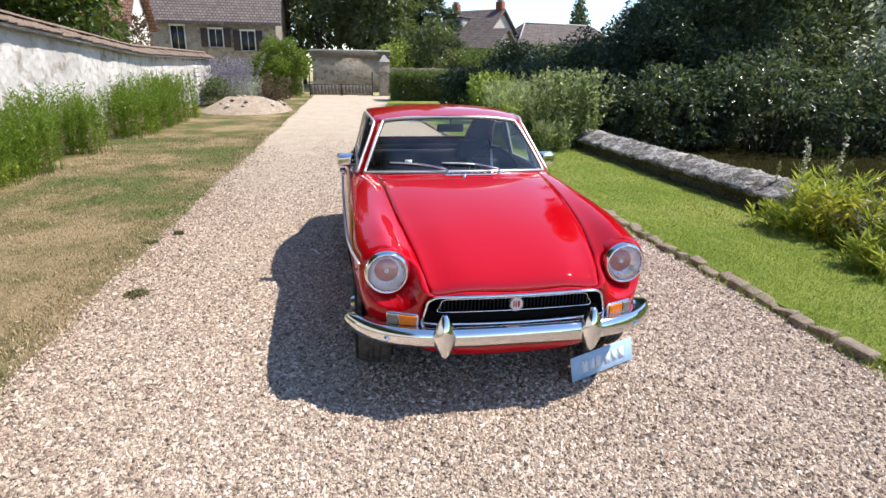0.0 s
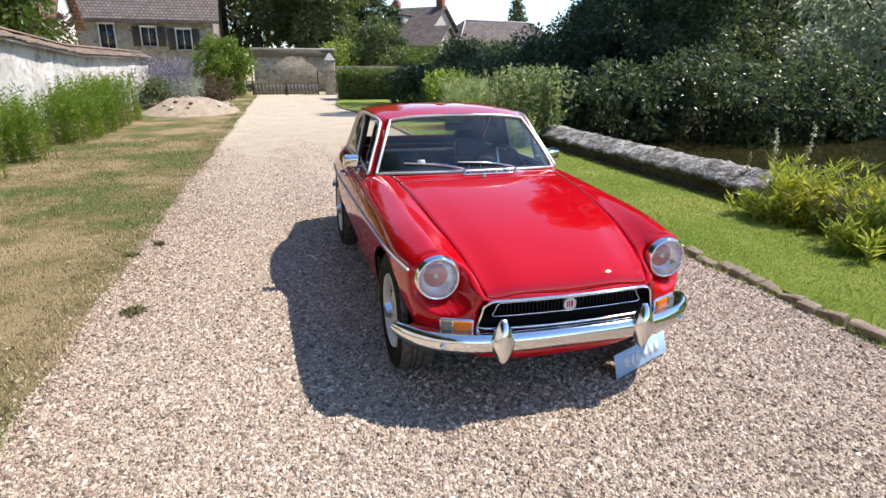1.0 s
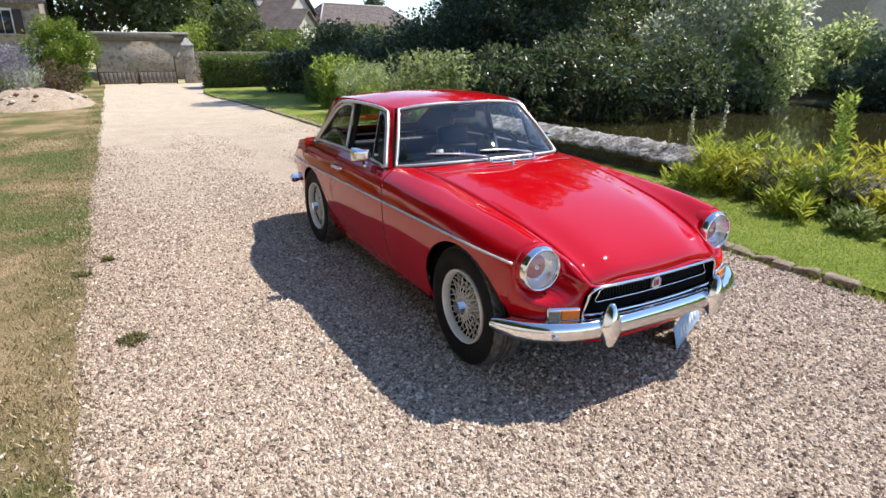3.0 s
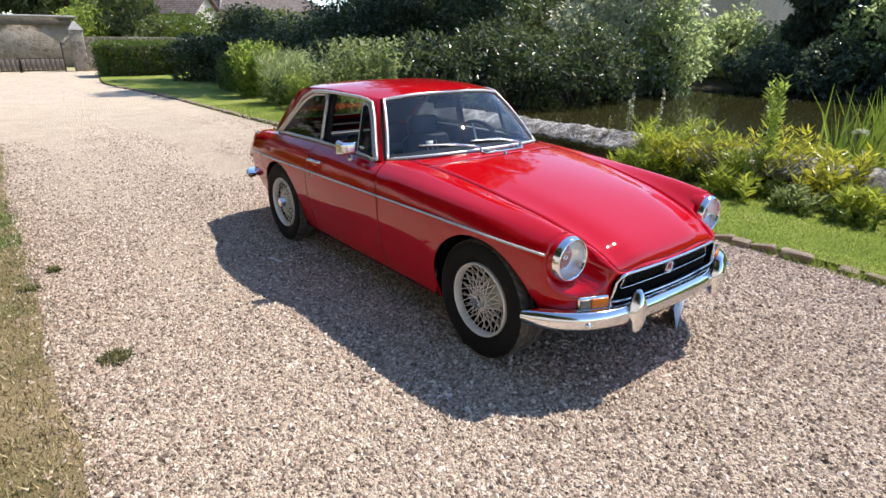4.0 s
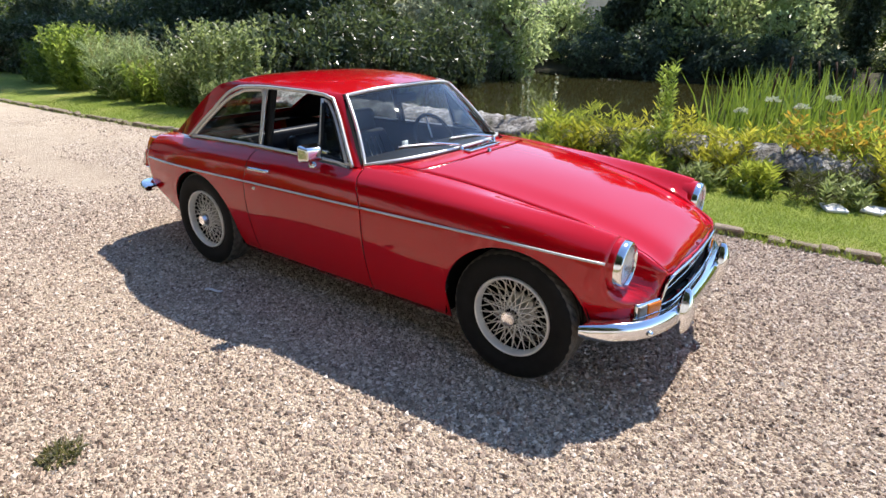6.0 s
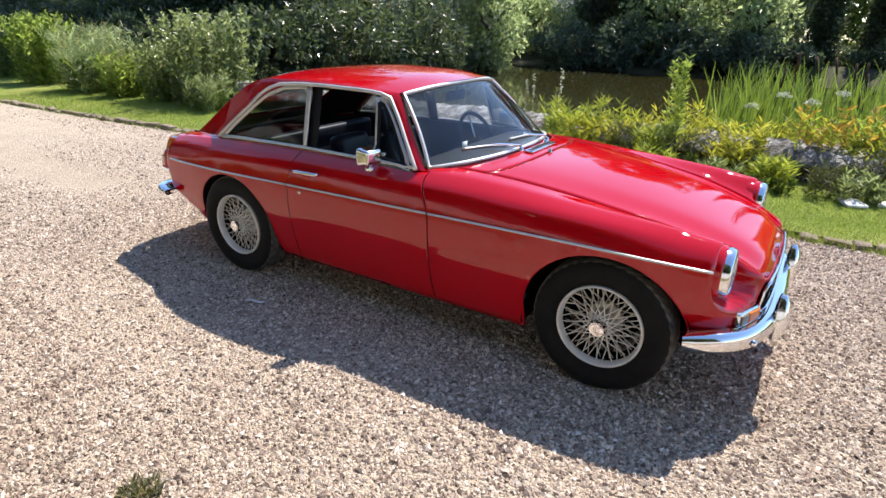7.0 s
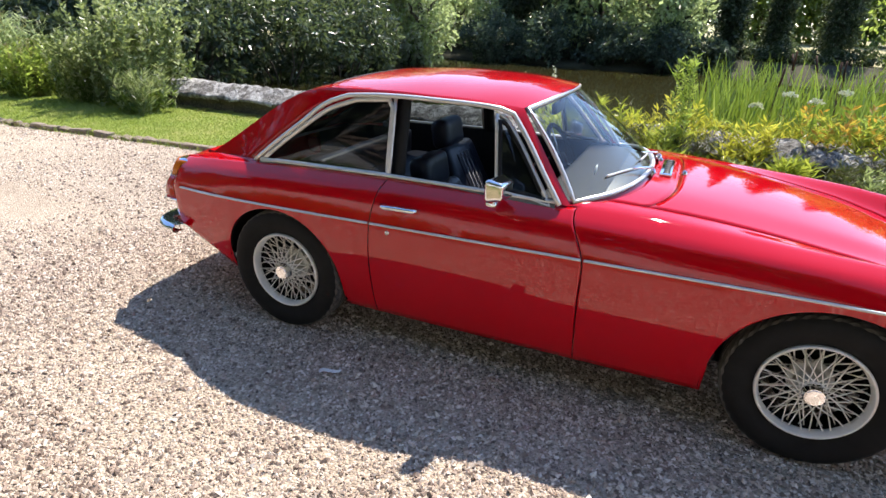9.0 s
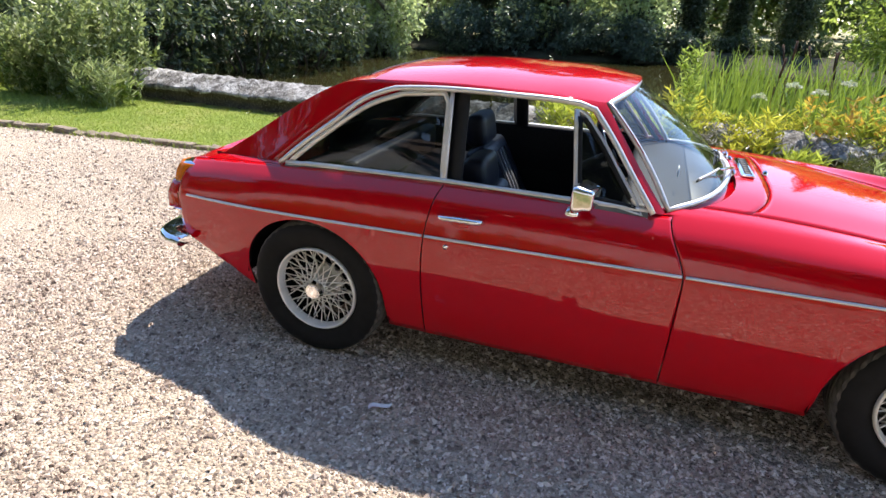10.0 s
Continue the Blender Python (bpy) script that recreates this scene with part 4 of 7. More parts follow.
def dirt_heap():
    rows = []
    for i in range(26):
        row = []
        for j in range(26):
            x, y = -5.0 + 4.0 * j / 25, 18.4 + 6.2 * i / 25
            q = ((x + 3.0) / 1.5) ** 2 + ((y - 21.5) / 2.2) ** 2
            z = -0.14 + max(0.0, 1.25 - q) ** 0.8 * 0.46 + (0.35 + noise.noise(Vector((x * 2, y * 2, 0)))) * 0.14 * max(0.0, 1.15 - q) + noise.noise(Vector((x * 6, y * 6, 3))) * 0.05 * max(0.0, 1.1 - q)
            row.append(Vector((x, y, z - 0.01)))
        rows.append(row)
    tagged(put("earth_mound", mesh_of("earth_mound", *grid(rows), SOIL)), "mound of dry pale earth and rubble on the grass", "mound")
    for k in range(26):
        x, y = rng.uniform(-4.2, -1.7), rng.uniform(19.8, 22.8)
        q = ((x + 3.0) / 1.5) ** 2 + ((y - 21.5) / 2.2) ** 2
        z = max(0.0, max(0.0, 1.25 - q) ** 0.8 * 0.46 - 0.10)
        s = rng.uniform(0.035, 0.095)
        bm = bmesh.new()
        bmesh.ops.create_icosphere(bm, subdivisions=1, radius=s)
        for v in bm.verts:
            v.co *= 1 + 0.3 * noise.noise(v.co * 9 + Vector((k, 0, 0)))
            v.co.z *= 0.65
        ob = part("rubble_stone", bm, (PLASTER, SOIL, SOIL, REDTILE)[k % 4], smooth=False)
        ob.location = (x, y, z + s * 0.2)
        tagged(ob, "loose rubble stone on the soil heap", "stone", group="loose rubble stones")


dirt_heap()
lav = tagged(new("lavender_bush"), "tall hazy purple flowering bush by the wall's end", "shrub")
lav.location = (-3.9, 25.3, 0)
put("flower", stalks_mesh("flower", 190, (-0.8, 0.45, -1.1, 1.2), 1.65, LEAF_PURPLE, 0.10, 26, 0.22, 0.3, 2.5), lav)
put("stem", stalks_mesh("stem", 200, (-1.0, 0.9, -1.1, 1.2), 1.0, LEAF_GREY, 0.12, 14, 0.15), lav)
shrub("purple_shrub", "low purple-brown shrub beside the grass verge", -2.5, 26.0, (0.75, 0.7, 0.6), LEAF_MAROON, 2600, 0.1)
shrub("shrub", "dry olive shrub by the soil heap", -4.3, 23.4, (0.65, 0.7, 0.55), LEAF_OLIVE, 2200, 0.1)

# shrubs and tall perennials at the end of the lawn
def perennial(x, y, r, h, mat, label, stems=90, leaf=0.10, aspect=0.2, per=34, tip=None):
    ob = tagged(new("perennial"), label, "shrub", group="perennials at the lawn's end")
    ob.location = (x, y, LAWN_Z if x < 4.6 else 0)
    put("stem", stalks_mesh("stem", stems, (-r, r, -r, r), h, mat, leaf, per, 0.16, aspect, 1.0), ob)
    put("low_foliage", stalks_mesh("low_foliage", stems // 2, (-r, r, -r, r), h * 0.5, LEAF_MID, leaf * 0.8, per // 2, 0.3, 0.35), ob)
    if tip:
        put("seed_head", stalks_mesh("seed_head", stems // 5, (-r, r, -r, r), h * 1.12, tip, 0.06, 24, 0.2, 0.3, 6.0), ob)


perennial(4.3, 16.4, 0.42, 1.32, LEAF_LIGHT, "tall upright light green shrub at the lawn's end", 120, 0.11, 0.4)
perennial(4.3, 14.5, 0.5, 1.12, LEAF_PALE, "fountain of pale grassy stems at the lawn's end", 150, 0.22, 0.06, 22, DRYBLADE)
perennial(4.15, 13.3, 0.3, 0.7, LEAF_LIGHT, "mixed green perennial at the lawn's end", 90, 0.1, 0.25, 30, DRYBLADE)
perennial(4.5, 11.25, 0.52, 1.4, LEAF_SAGE, "leafy sage-green shrub by the low wall", 130, 0.08, 0.5, 50)
perennial(4.4, 12.2, 0.36, 0.95, LEAF_SAGE, "leafy sage-green shrub by the low wall", 110, 0.08, 0.45, 44)
perennial(4.05, 10.7, 0.3, 0.55, LEAF_SAGE, "low arching plant by the lawn", 50, 0.14, 0.1, 24)
perennial(4.7, 18.6, 0.55, 0.95, LEAF_MID, "tall green perennial beside the low wall", 90, 0.1, 0.3)
perennial(5.0, 13.6, 0.4, 0.85, LEAF_MID, "leafy green shrub behind the low wall", 90, 0.09, 0.4)

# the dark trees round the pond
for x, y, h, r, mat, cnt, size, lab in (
        (8.2, 19.0, 2.9, 2.1, LEAF_DARK_GLINTS, 14000, 0.14, "dense dark broadleaf tree over the pond"),
        (7.6, 25.4, 3.0, 1.5, LEAF_DARK_GLINTS, 9000, 0.15, "dark broadleaf tree beside the clipped hedge"),
        (11.4, 18.2, 4.4, 2.7, LEAF_DARK_GLINTS, 28000, 0.15, "dense dark broadleaf tree over the pond"),
        (13.8, 18.8, 18.5, 3.4, LEAF_DARK_GLINTS, 27000, 0.245, "tall dark broadleaf tree over the pond"),
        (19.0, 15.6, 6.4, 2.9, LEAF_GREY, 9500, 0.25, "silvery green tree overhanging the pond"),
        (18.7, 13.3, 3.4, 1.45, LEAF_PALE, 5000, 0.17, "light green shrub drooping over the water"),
        (15.5, 22.2, 19.0, 3.8, LEAF_DARK_GLINTS, 15000, 0.32, "tall dark tree behind the pond"),
        (11.0, 22.5, 4.0, 1.8, LEAF_DARK_GLINTS, 9000, 0.15, "dark broadleaf tree behind the pond"),
        (12.6, 22.0, 5.4, 1.8, LEAF_DARK_GLINTS, 9000, 0.16, "dark broadleaf tree behind the pond"),
        (21.0, 24.0, 14.0, 4.0, LEAF_DARK_GLINTS, 16000, 0.325, "tall dark tree behind the pond"),
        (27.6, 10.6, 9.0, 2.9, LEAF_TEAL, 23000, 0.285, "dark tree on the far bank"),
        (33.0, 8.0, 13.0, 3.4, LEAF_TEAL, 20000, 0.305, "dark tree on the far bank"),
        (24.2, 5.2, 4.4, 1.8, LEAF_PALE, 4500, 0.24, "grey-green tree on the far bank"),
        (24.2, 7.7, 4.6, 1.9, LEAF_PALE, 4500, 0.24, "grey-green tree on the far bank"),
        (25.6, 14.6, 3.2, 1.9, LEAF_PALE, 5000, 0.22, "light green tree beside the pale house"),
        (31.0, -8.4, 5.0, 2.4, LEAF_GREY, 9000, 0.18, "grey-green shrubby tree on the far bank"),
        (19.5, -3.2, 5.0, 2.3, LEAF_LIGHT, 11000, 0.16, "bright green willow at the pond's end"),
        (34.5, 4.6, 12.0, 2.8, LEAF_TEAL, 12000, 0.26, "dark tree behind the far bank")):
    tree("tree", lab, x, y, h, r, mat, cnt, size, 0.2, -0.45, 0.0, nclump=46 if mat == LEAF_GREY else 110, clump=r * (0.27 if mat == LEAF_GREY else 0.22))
conifer("cedar", "tall dark cedar with layered horizontal limbs", 17.5, 25.5, 15.0, 4.2, LEAF_DARK_GLINTS, 20000, 0.3)
# the first shrubs fill what is only shade under the boughs
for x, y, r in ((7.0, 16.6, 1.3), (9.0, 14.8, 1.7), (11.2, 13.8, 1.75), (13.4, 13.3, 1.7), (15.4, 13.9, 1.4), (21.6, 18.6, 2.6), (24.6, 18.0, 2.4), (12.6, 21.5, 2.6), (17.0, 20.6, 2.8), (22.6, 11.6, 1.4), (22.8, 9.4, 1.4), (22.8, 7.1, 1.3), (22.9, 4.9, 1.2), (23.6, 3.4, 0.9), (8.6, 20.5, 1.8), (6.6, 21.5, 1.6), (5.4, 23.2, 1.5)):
    shrub("shrub", "dark undergrowth shrub by the water, partly standing in for shade", x, y, (r, r, r * 0.72), LEAF_TEAL if x > 22 else LEAF_DARK_GLINTS, 5500, 0.165, -0.5, nclump=50, clump=0.3)


for x, y, r in ((17.4, 14.6, 1.25), (18.6, 13.9, 1.2)):
    shrub("shrub", "grey-green branches drooping into the pond", x, y, (r, r, r * 0.8), LEAF_GREY, 2800, 0.19, -0.5, nclump=50, clump=0.3)


# dark shrubs added to make the shaded strip below the meadow
for k in range(9):
    shrub("shrub", "low dark undergrowth added for the far bank's shade", 26.4 + 0.5 * math.sin(k * 2.2), 3.2 - 1.35 * k, (0.8, 0.95, 0.28 + 0.08 * (k % 3)), LEAF_DARK_GLINTS, 2000, 0.14, -0.15, nclump=26, clump=0.5)


def column_tree(x, y, height, r):
    """A narrow dense tree on a short bare trunk."""
    ob = tagged(new("columnar_tree"), "narrow dark tree on a short trunk at the meadow's edge", "tree", group="narrow trees by the meadow")
    ob.location = (x, y, -0.05)
    put("trunk", mesh_of("trunk", *limb((0, 0, -0.3), (0, 0, height * 0.9), 0.2, 0.04, 0.1, 8), BARK), ob)
    cl = []
    for k in range(110):
        q = (k + 0.5) / 110
        rr = r * (0.45 + 0.55 * min(1.0, q * 14)) * min(1.0, (1 - q) * 3 + 0.2)
        a = k * 2.399
        d = rr * 0.55 * rng.random() ** 0.5
        cl.append((d * math.cos(a), d * math.sin(a), 0.5 + (height - 0.5) * q ** 1.3, rr * 0.5, 1.0))
    put("crown", crown_mesh("crown", cl, 13000, 0.16, LEAF_DARK_GLINTS), ob)


for x, y, r in ((27.9, 2.55, 0.72), (28.1, 0.75, 0.6), (28.3, -1.6, 1.0), (29.5, -5.2, 0.9), (28.6, 4.6, 1.1)):
    column_tree(x, y, 8.5, r)
for x, y, h, r in ((31, 37, 9, 5), (39, 39, 9, 5), (46, 37, 9, 5), (52, 30, 9, 5), (54, 22, 9, 5), (52, 14, 9, 5), (53, 7, 8, 4.5), (52, 0, 9, 5), (53, -7, 8, 5), (52, -14, 9, 5), (54, -22, 9, 5), (50, -31, 9, 5)):
    tree("tree", "far round tree beyond the meadow", x, y, h, r, LEAF_MID, 5500, 0.6, 0.3, 0, 0.0, nclump=60)

# flower bed in front of the low wall
def flower_bed():
    """Single border plants of several kinds along the wall, with gaps between them."""
    r = random.Random(21)
    kinds = ((LEAF_GOLD, "golden yellow leafy border plant by the wall", 0.115, 0.17), (LEAF_LIGHT, "light green border plant with narrow leaves", 0.09, 0.2),
             (LEAF_MID, "dark green border plant by the lawn", 0.075, 0.32), (LEAF_YELLOW, "yellow-green border plant with drooping leaves", 0.12, 0.14),
             (LEAF_SAGE, "sage-green border plant with slim leaves", 0.085, 0.2), (LEAF_DRYWEED, "withered brown border plant", 0.07, 0.16))
    y = -3.0
    while y < 5.25:
        for x, h0 in ((4.24, 0.28), (4.50, 0.46), (4.86, 0.54), (5.3, 0.66)):
            if 1.95 < y < 2.75 and 4.3 < x < 5.2 or (x < 4.3 and r.random() < 0.25) or (y > 4.9 and x > 4.8) or (x > 5.2 and y > 4.4):
                continue
            mat, label, leaf, asp = kinds[r.choice((2, 3, 4, 5)) if x < 4.3 else r.choice((0, 0, 3, 0, 1)) if x > 4.7 else r.choice((3, 4, 0, 3, 5, 0))]
            ob = tagged(new("border_plant"), label, "plant", group="border plants")
            ob.location = (x + r.uniform(-0.08, 0.08), y + r.uniform(-0.12, 0.12), 0.0 if x < 5.2 else -0.1)
            h = h0 * r.uniform(0.75, 1.2)
            put("stem", stalks_mesh("stem", 19, (-0.15, 0.15, -0.2, 0.2), h, mat, leaf, 30, 0.22, asp, 1.5), ob)
            if r.random() < 0.45:
                put("low_leaf", stalks_mesh("low_leaf", 14, (-0.2, 0.2, -0.22, 0.22), h * 0.5, LEAF_MID, 0.06, 24, 0.3, 0.4), ob)
        y += r.uniform(0.36, 0.46)
    for x, y, h in ((4.95, 2.25, 0.74), (5.0, 2.0, 0.70), (4.98, 1.75, 0.66)):
        ob = tagged(new("orange_flower"), "border plant with orange and yellow flowers", "flower", group="orange flowers")
        ob.location = (x, y, 0)
        put("petal", stalks_mesh("petal", 8, (-0.16, 0.16, -0.14, 0.14), h, LEAF_ORANGE, 0.085, 16, 0.15, 0.3, 5.0), ob)
        put("stem", stalks_mesh("stem", 14, (-0.16, 0.16, -0.14, 0.14), h * 0.8, LEAF_YELLOW, 0.10, 20, 0.15, 0.2), ob)
    for x, y, h in ((4.95, 2.62, 0.84), (5.05, 2.35, 0.78), (5.0, 2.9, 0.70), (5.1, 2.1, 0.88)):
        ob = tagged(new("white_umbel"), "flat white flower head on a thin stalk", "flower", group="white umbels")
        ob.location = (x, y, 0)
        put("stem", mesh_of("stem", *tube([(0, 0, 0), (0.02, 0.01, h * 0.5), (0, 0.02, h)], 0.004, 5), REEDLEAF), ob)
        n = 90
        a, d = rng.uniform(0, math.tau, n), 0.062 * rng.random(n) ** 0.5
        v, f = leaves_at(np.stack([d * np.cos(a), d * np.sin(a) + 0.02, h + 0.022 * rng.random(n) + 0.012 - d * d * 9.0], 1), np.stack([np.cos(a), np.sin(a), np.full(n, 0.9)], 1), 0.026, 0.8, 0.0)
        put("flower_head", np_mesh("flower_head", v, f, FLOWER_WHITE), ob)
    for k in range(7):
        x, y, h = 4.9 + 0.12 * (k % 3), 5.0 + 0.13 * k, (0.62, 0.95, 0.72, 0.9, 0.66, 0.8, 0.58)[k]
        ob = tagged(new("seed_stalk"), "dry grey seed stalk standing by the low wall", "plant", group="seed stalks")
        ob.location = (x, y, 0.0)
        tip = Vector((0.06 * math.sin(k * 2.0), 0.08 * math.cos(k * 1.7), h))
        put("stem", mesh_of("stem", *tube([(0, 0, 0), tip * 0.5 + Vector((0.01, 0, 0)), tip], 0.004, 5), DRYBLADE), ob)
        n = 70
        t = 0.45 + 0.55 * rng.random(n)
        a = rng.uniform(0, math.tau, n)
        v, f = leaves_at(np.stack([tip.x * t, tip.y * t, h * t], 1), np.stack([np.cos(a), np.sin(a), np.full(n, 0.3)], 1), 0.028, 0.6)
        put("seed_head", np_mesh("seed_head", v, f, LEAF_GREY if k % 2 else DRYBLADE), ob)
    for x, y, a in ((4.52, 1.88, 20), (4.66, 1.58, -15)):
        bm = block(0.24, 0.17, 0.03, 0.01, 2)
        ob = part("flat_stone", bm, STICKER)
        ob.location, ob.rotation_euler = (x - 0.50, y, LAWN_Z + 0.018), (0, 0, radians(a))
        tagged(ob, "flat white stone lying on the lawn's edge", "stone", group="flat white stones")


flower_bed()


def reeds():
    ob = tagged(new("reeds"), "tall green reeds with cattails at the pond's edge", "reeds", kind="stuff")
    n = 5600
    p = np.stack([rng.uniform(5.35, 8.6, n), rng.uniform(-7.5, 3.5, n), np.full(n, WATER_Z - 0.05)], 1)
    put("blades", blades_mesh("blades", p, 1.38, 0.019, REEDLEAF, 0.3, 4), ob)
    cats = []
    for k in range(52):
        x, y = rng.uniform(5.4, 7.4), rng.uniform(-5, 3.0)
        h, lx = rng.uniform(1.15, 1.5), rng.normal(0.05, 0.14)
        cats.append(tube([(x, y, WATER_Z), (x + lx, y + lx, WATER_Z + h)], 0.005, 4))
        cats.append(tube([(x + lx, y + lx, WATER_Z + h), (x + lx * 1.15, y + lx * 1.15, WATER_Z + h + 0.2)], 0.012, 6))
    put("cattails", mesh_of("cattails", *joined(cats), CATTAIL), ob)


reeds()
spike = tagged(new("tall_spike_plant"), "tall pale green leafy spike above the border", "plant")
spike.location = (4.75, 3.65, 0)
put("stalk", stalks_mesh("stalk", 6, (-0.06, 0.06, -0.07, 0.07), 1.14, LEAF_LIGHT, 0.075, 120, 0.04, 0.22), spike)
# ---- the car ----
CAR_X, CAR_Y = 0.788, 2.95          # below the middle of the front axle; u across, v backwards
AXLE_R = 2.311
HUB_Z = 0.306
REAR_C = 2.335
ARCH_F, ARCH_R = 0.360, 0.342        # half widths of the wheel arches
ARCH_UP = {0.0: 0.342, REAR_C: 0.324}   # and their heights over the hub
NOSE, SCREEN = -0.60, 0.70

crest_at = track([(-0.44, 0.582, 0.757), (-0.2, 0.603, 0.785), (0.2, 0.625, 0.812), (0.6, 0.64, 0.835), (0.97, 0.655, 0.846),
                  (1.8, 0.66, 0.848), (2.49, 0.648, 0.826), (2.8, 0.622, 0.802), (3.02, 0.585, 0.778)])
shoulder_at = track([(-0.42, 0.664, 0.722), (0.0, 0.704, 0.765), (0.6, 0.723, 0.785), (1.0, 0.73, 0.789), (1.8, 0.735, 0.787),
                     (2.5, 0.718, 0.762), (3.02, 0.65, 0.73)])
trim_at = track([(-0.41, 0.703, 0.668), (-0.2, 0.738, 0.677), (0.1, 0.755, 0.682), (0.867, 0.766, 0.675), (1.74, 0.769, 0.663),
                 (2.3, 0.76, 0.65), (2.7, 0.737, 0.64), (3.02, 0.688, 0.63)])
seam_at = track([(-0.58, 0.395, 0.566), (-0.45, 0.425, 0.648), (-0.2, 0.465, 0.732), (0.0, 0.49, 0.772), (0.3, 0.515, 0.82),
                 (0.6, 0.535, 0.85), (0.97, 0.56, 0.866)])
centre_at = track([(-0.60, 0.0, 0.566), (-0.55, 0.0, 0.615), (-0.45, 0.0, 0.672), (-0.25, 0.0, 0.745), (0.0, 0.0, 0.806),
                   (0.3, 0.0, 0.853), (0.6, 0.0, 0.88), (0.75, 0.0, 0.887)])
front_bow = track([(0.0, 0.0), (0.25, 0.008), (0.43, 0.03), (0.5, 0.085), (0.585, 0.165), (0.66, 0.19), (0.7, 0.2), (0.77, 0.2)])


def side_w(v, z):
    """Half width of the body's side at a height below the trim."""
    wt, zt = trim_at(v)
    pull = max(0.0, (-v - 0.1)) * 0.10
    return track([(0.16, wt - 0.105 - pull), (0.235, wt - 0.068 - pull * 0.8), (0.38, wt - 0.028 - pull * 0.4), (0.53, wt - 0.005), (zt, wt)])(z)[0]


def bent(s, w):
    """Where a station lies along the car at half width w: the nose and the foot of the screen are bowed."""
    k = max(0.0, -s / 0.6) ** 2
    q = min(1.0, max(0.0, (s - 0.3) / 0.4))
    k2 = q * q * (3 - 2 * q)
    return s + k * front_bow(w)[0] + k2 * 0.27 * min(1.0, w / 0.655) ** 4


def station_of(v):
    lo, hi = -0.6, 0.7
    for _ in range(50):
        mid = (lo + hi) / 2
        lo, hi = (mid, hi) if bent(mid, 0.75) < v else (lo, mid)
    return (lo + hi) / 2


def top_point(at, s):
    w = at(s)[0]
    for _ in range(4):
        w = at(bent(s, w))[0]
    v = bent(s, w)
    w, z = at(v)
    return Vector((w, v, z))


def low_edge(v):
    """Lower edge of the body's side: sills, valances and wheel arches."""
    for c, r in ((0.0, ARCH_F), (REAR_C, ARCH_R)):
        if abs(v - c) <= r:
            return HUB_Z + ARCH_UP[c] * math.sqrt(max(0.0, 1 - ((v - c) / r) ** 2))
    if v < 0:
        return 0.33
    if v > REAR_C:
        return 0.225 + (v - REAR_C - ARCH_R) * 0.62
    return 0.172


DOOR_V = (0.872, 1.765)


def side_rows(v, s=None):
    """A half section from the crest down to the lower edge."""
    if s is None:
        c, sh, t = ((crest_at(v)[0], v, crest_at(v)[1]), (shoulder_at(v)[0], v, shoulder_at(v)[1]), (trim_at(v)[0], v, trim_at(v)[1]))
    else:
        c, sh, t = top_point(crest_at, s), top_point(shoulder_at, s), top_point(trim_at, s)
    low_w = side_w(t[1], t[2] - 0.08)
    top = spl([Vector(c), Vector(sh), Vector(t), Vector((low_w, t[1], t[2] - 0.08))], ts=None, n=28)
    # points above the trim, evenly spread
    upper = [p for p in top if p.z > t[2] + 0.004]
    idx = [round(i * (len(upper) - 1) / 8) for i in range(9)]
    rows = [upper[i] for i in idx] + [Vector(t)]
    zb = low_edge(t[1])
    door = zb < 0.2
    for k in range(1, 15):
        z = t[2] + (0.235 - t[2]) * k / 12 if door and k <= 12 else (0.235 + (zb - 0.235) * (k - 12) / 2 if door else t[2] + (zb - t[2]) * k / 14)
        rows.append(Vector((side_w(t[1], z), t[1], z)))
    if v > 2.8:
        # the tail leans out towards its foot
        for p in rows:
            p.y += (v - 2.8) / 0.22 * 0.05 * min(1.0, max(0.0, (0.775 - p.z) / 0.16))
    return rows


def side_stations():
    vs = {-0.40, -0.375}
    for c, r in ((0.0, ARCH_F), (REAR_C, ARCH_R)):
        for k in range(37):
            vs.add(round(c - r * math.cos(math.pi * k / 36), 5))
        vs |= {round(c - r - 0.004, 5), round(c + r + 0.004, 5)}
    vs |= {DOOR_V[0], DOOR_V[1], 0.97}
    for a, b, n in ((0.37, 0.87, 14), (0.88, 0.965, 4), (0.98, 1.76, 22), (1.77, 1.97, 7), (2.69, 3.02, 12)):
        vs |= {round(a + (b - a) * k / (n - 1), 5) for k in range(n)}
    return sorted(v for v in vs if v >= -0.4)


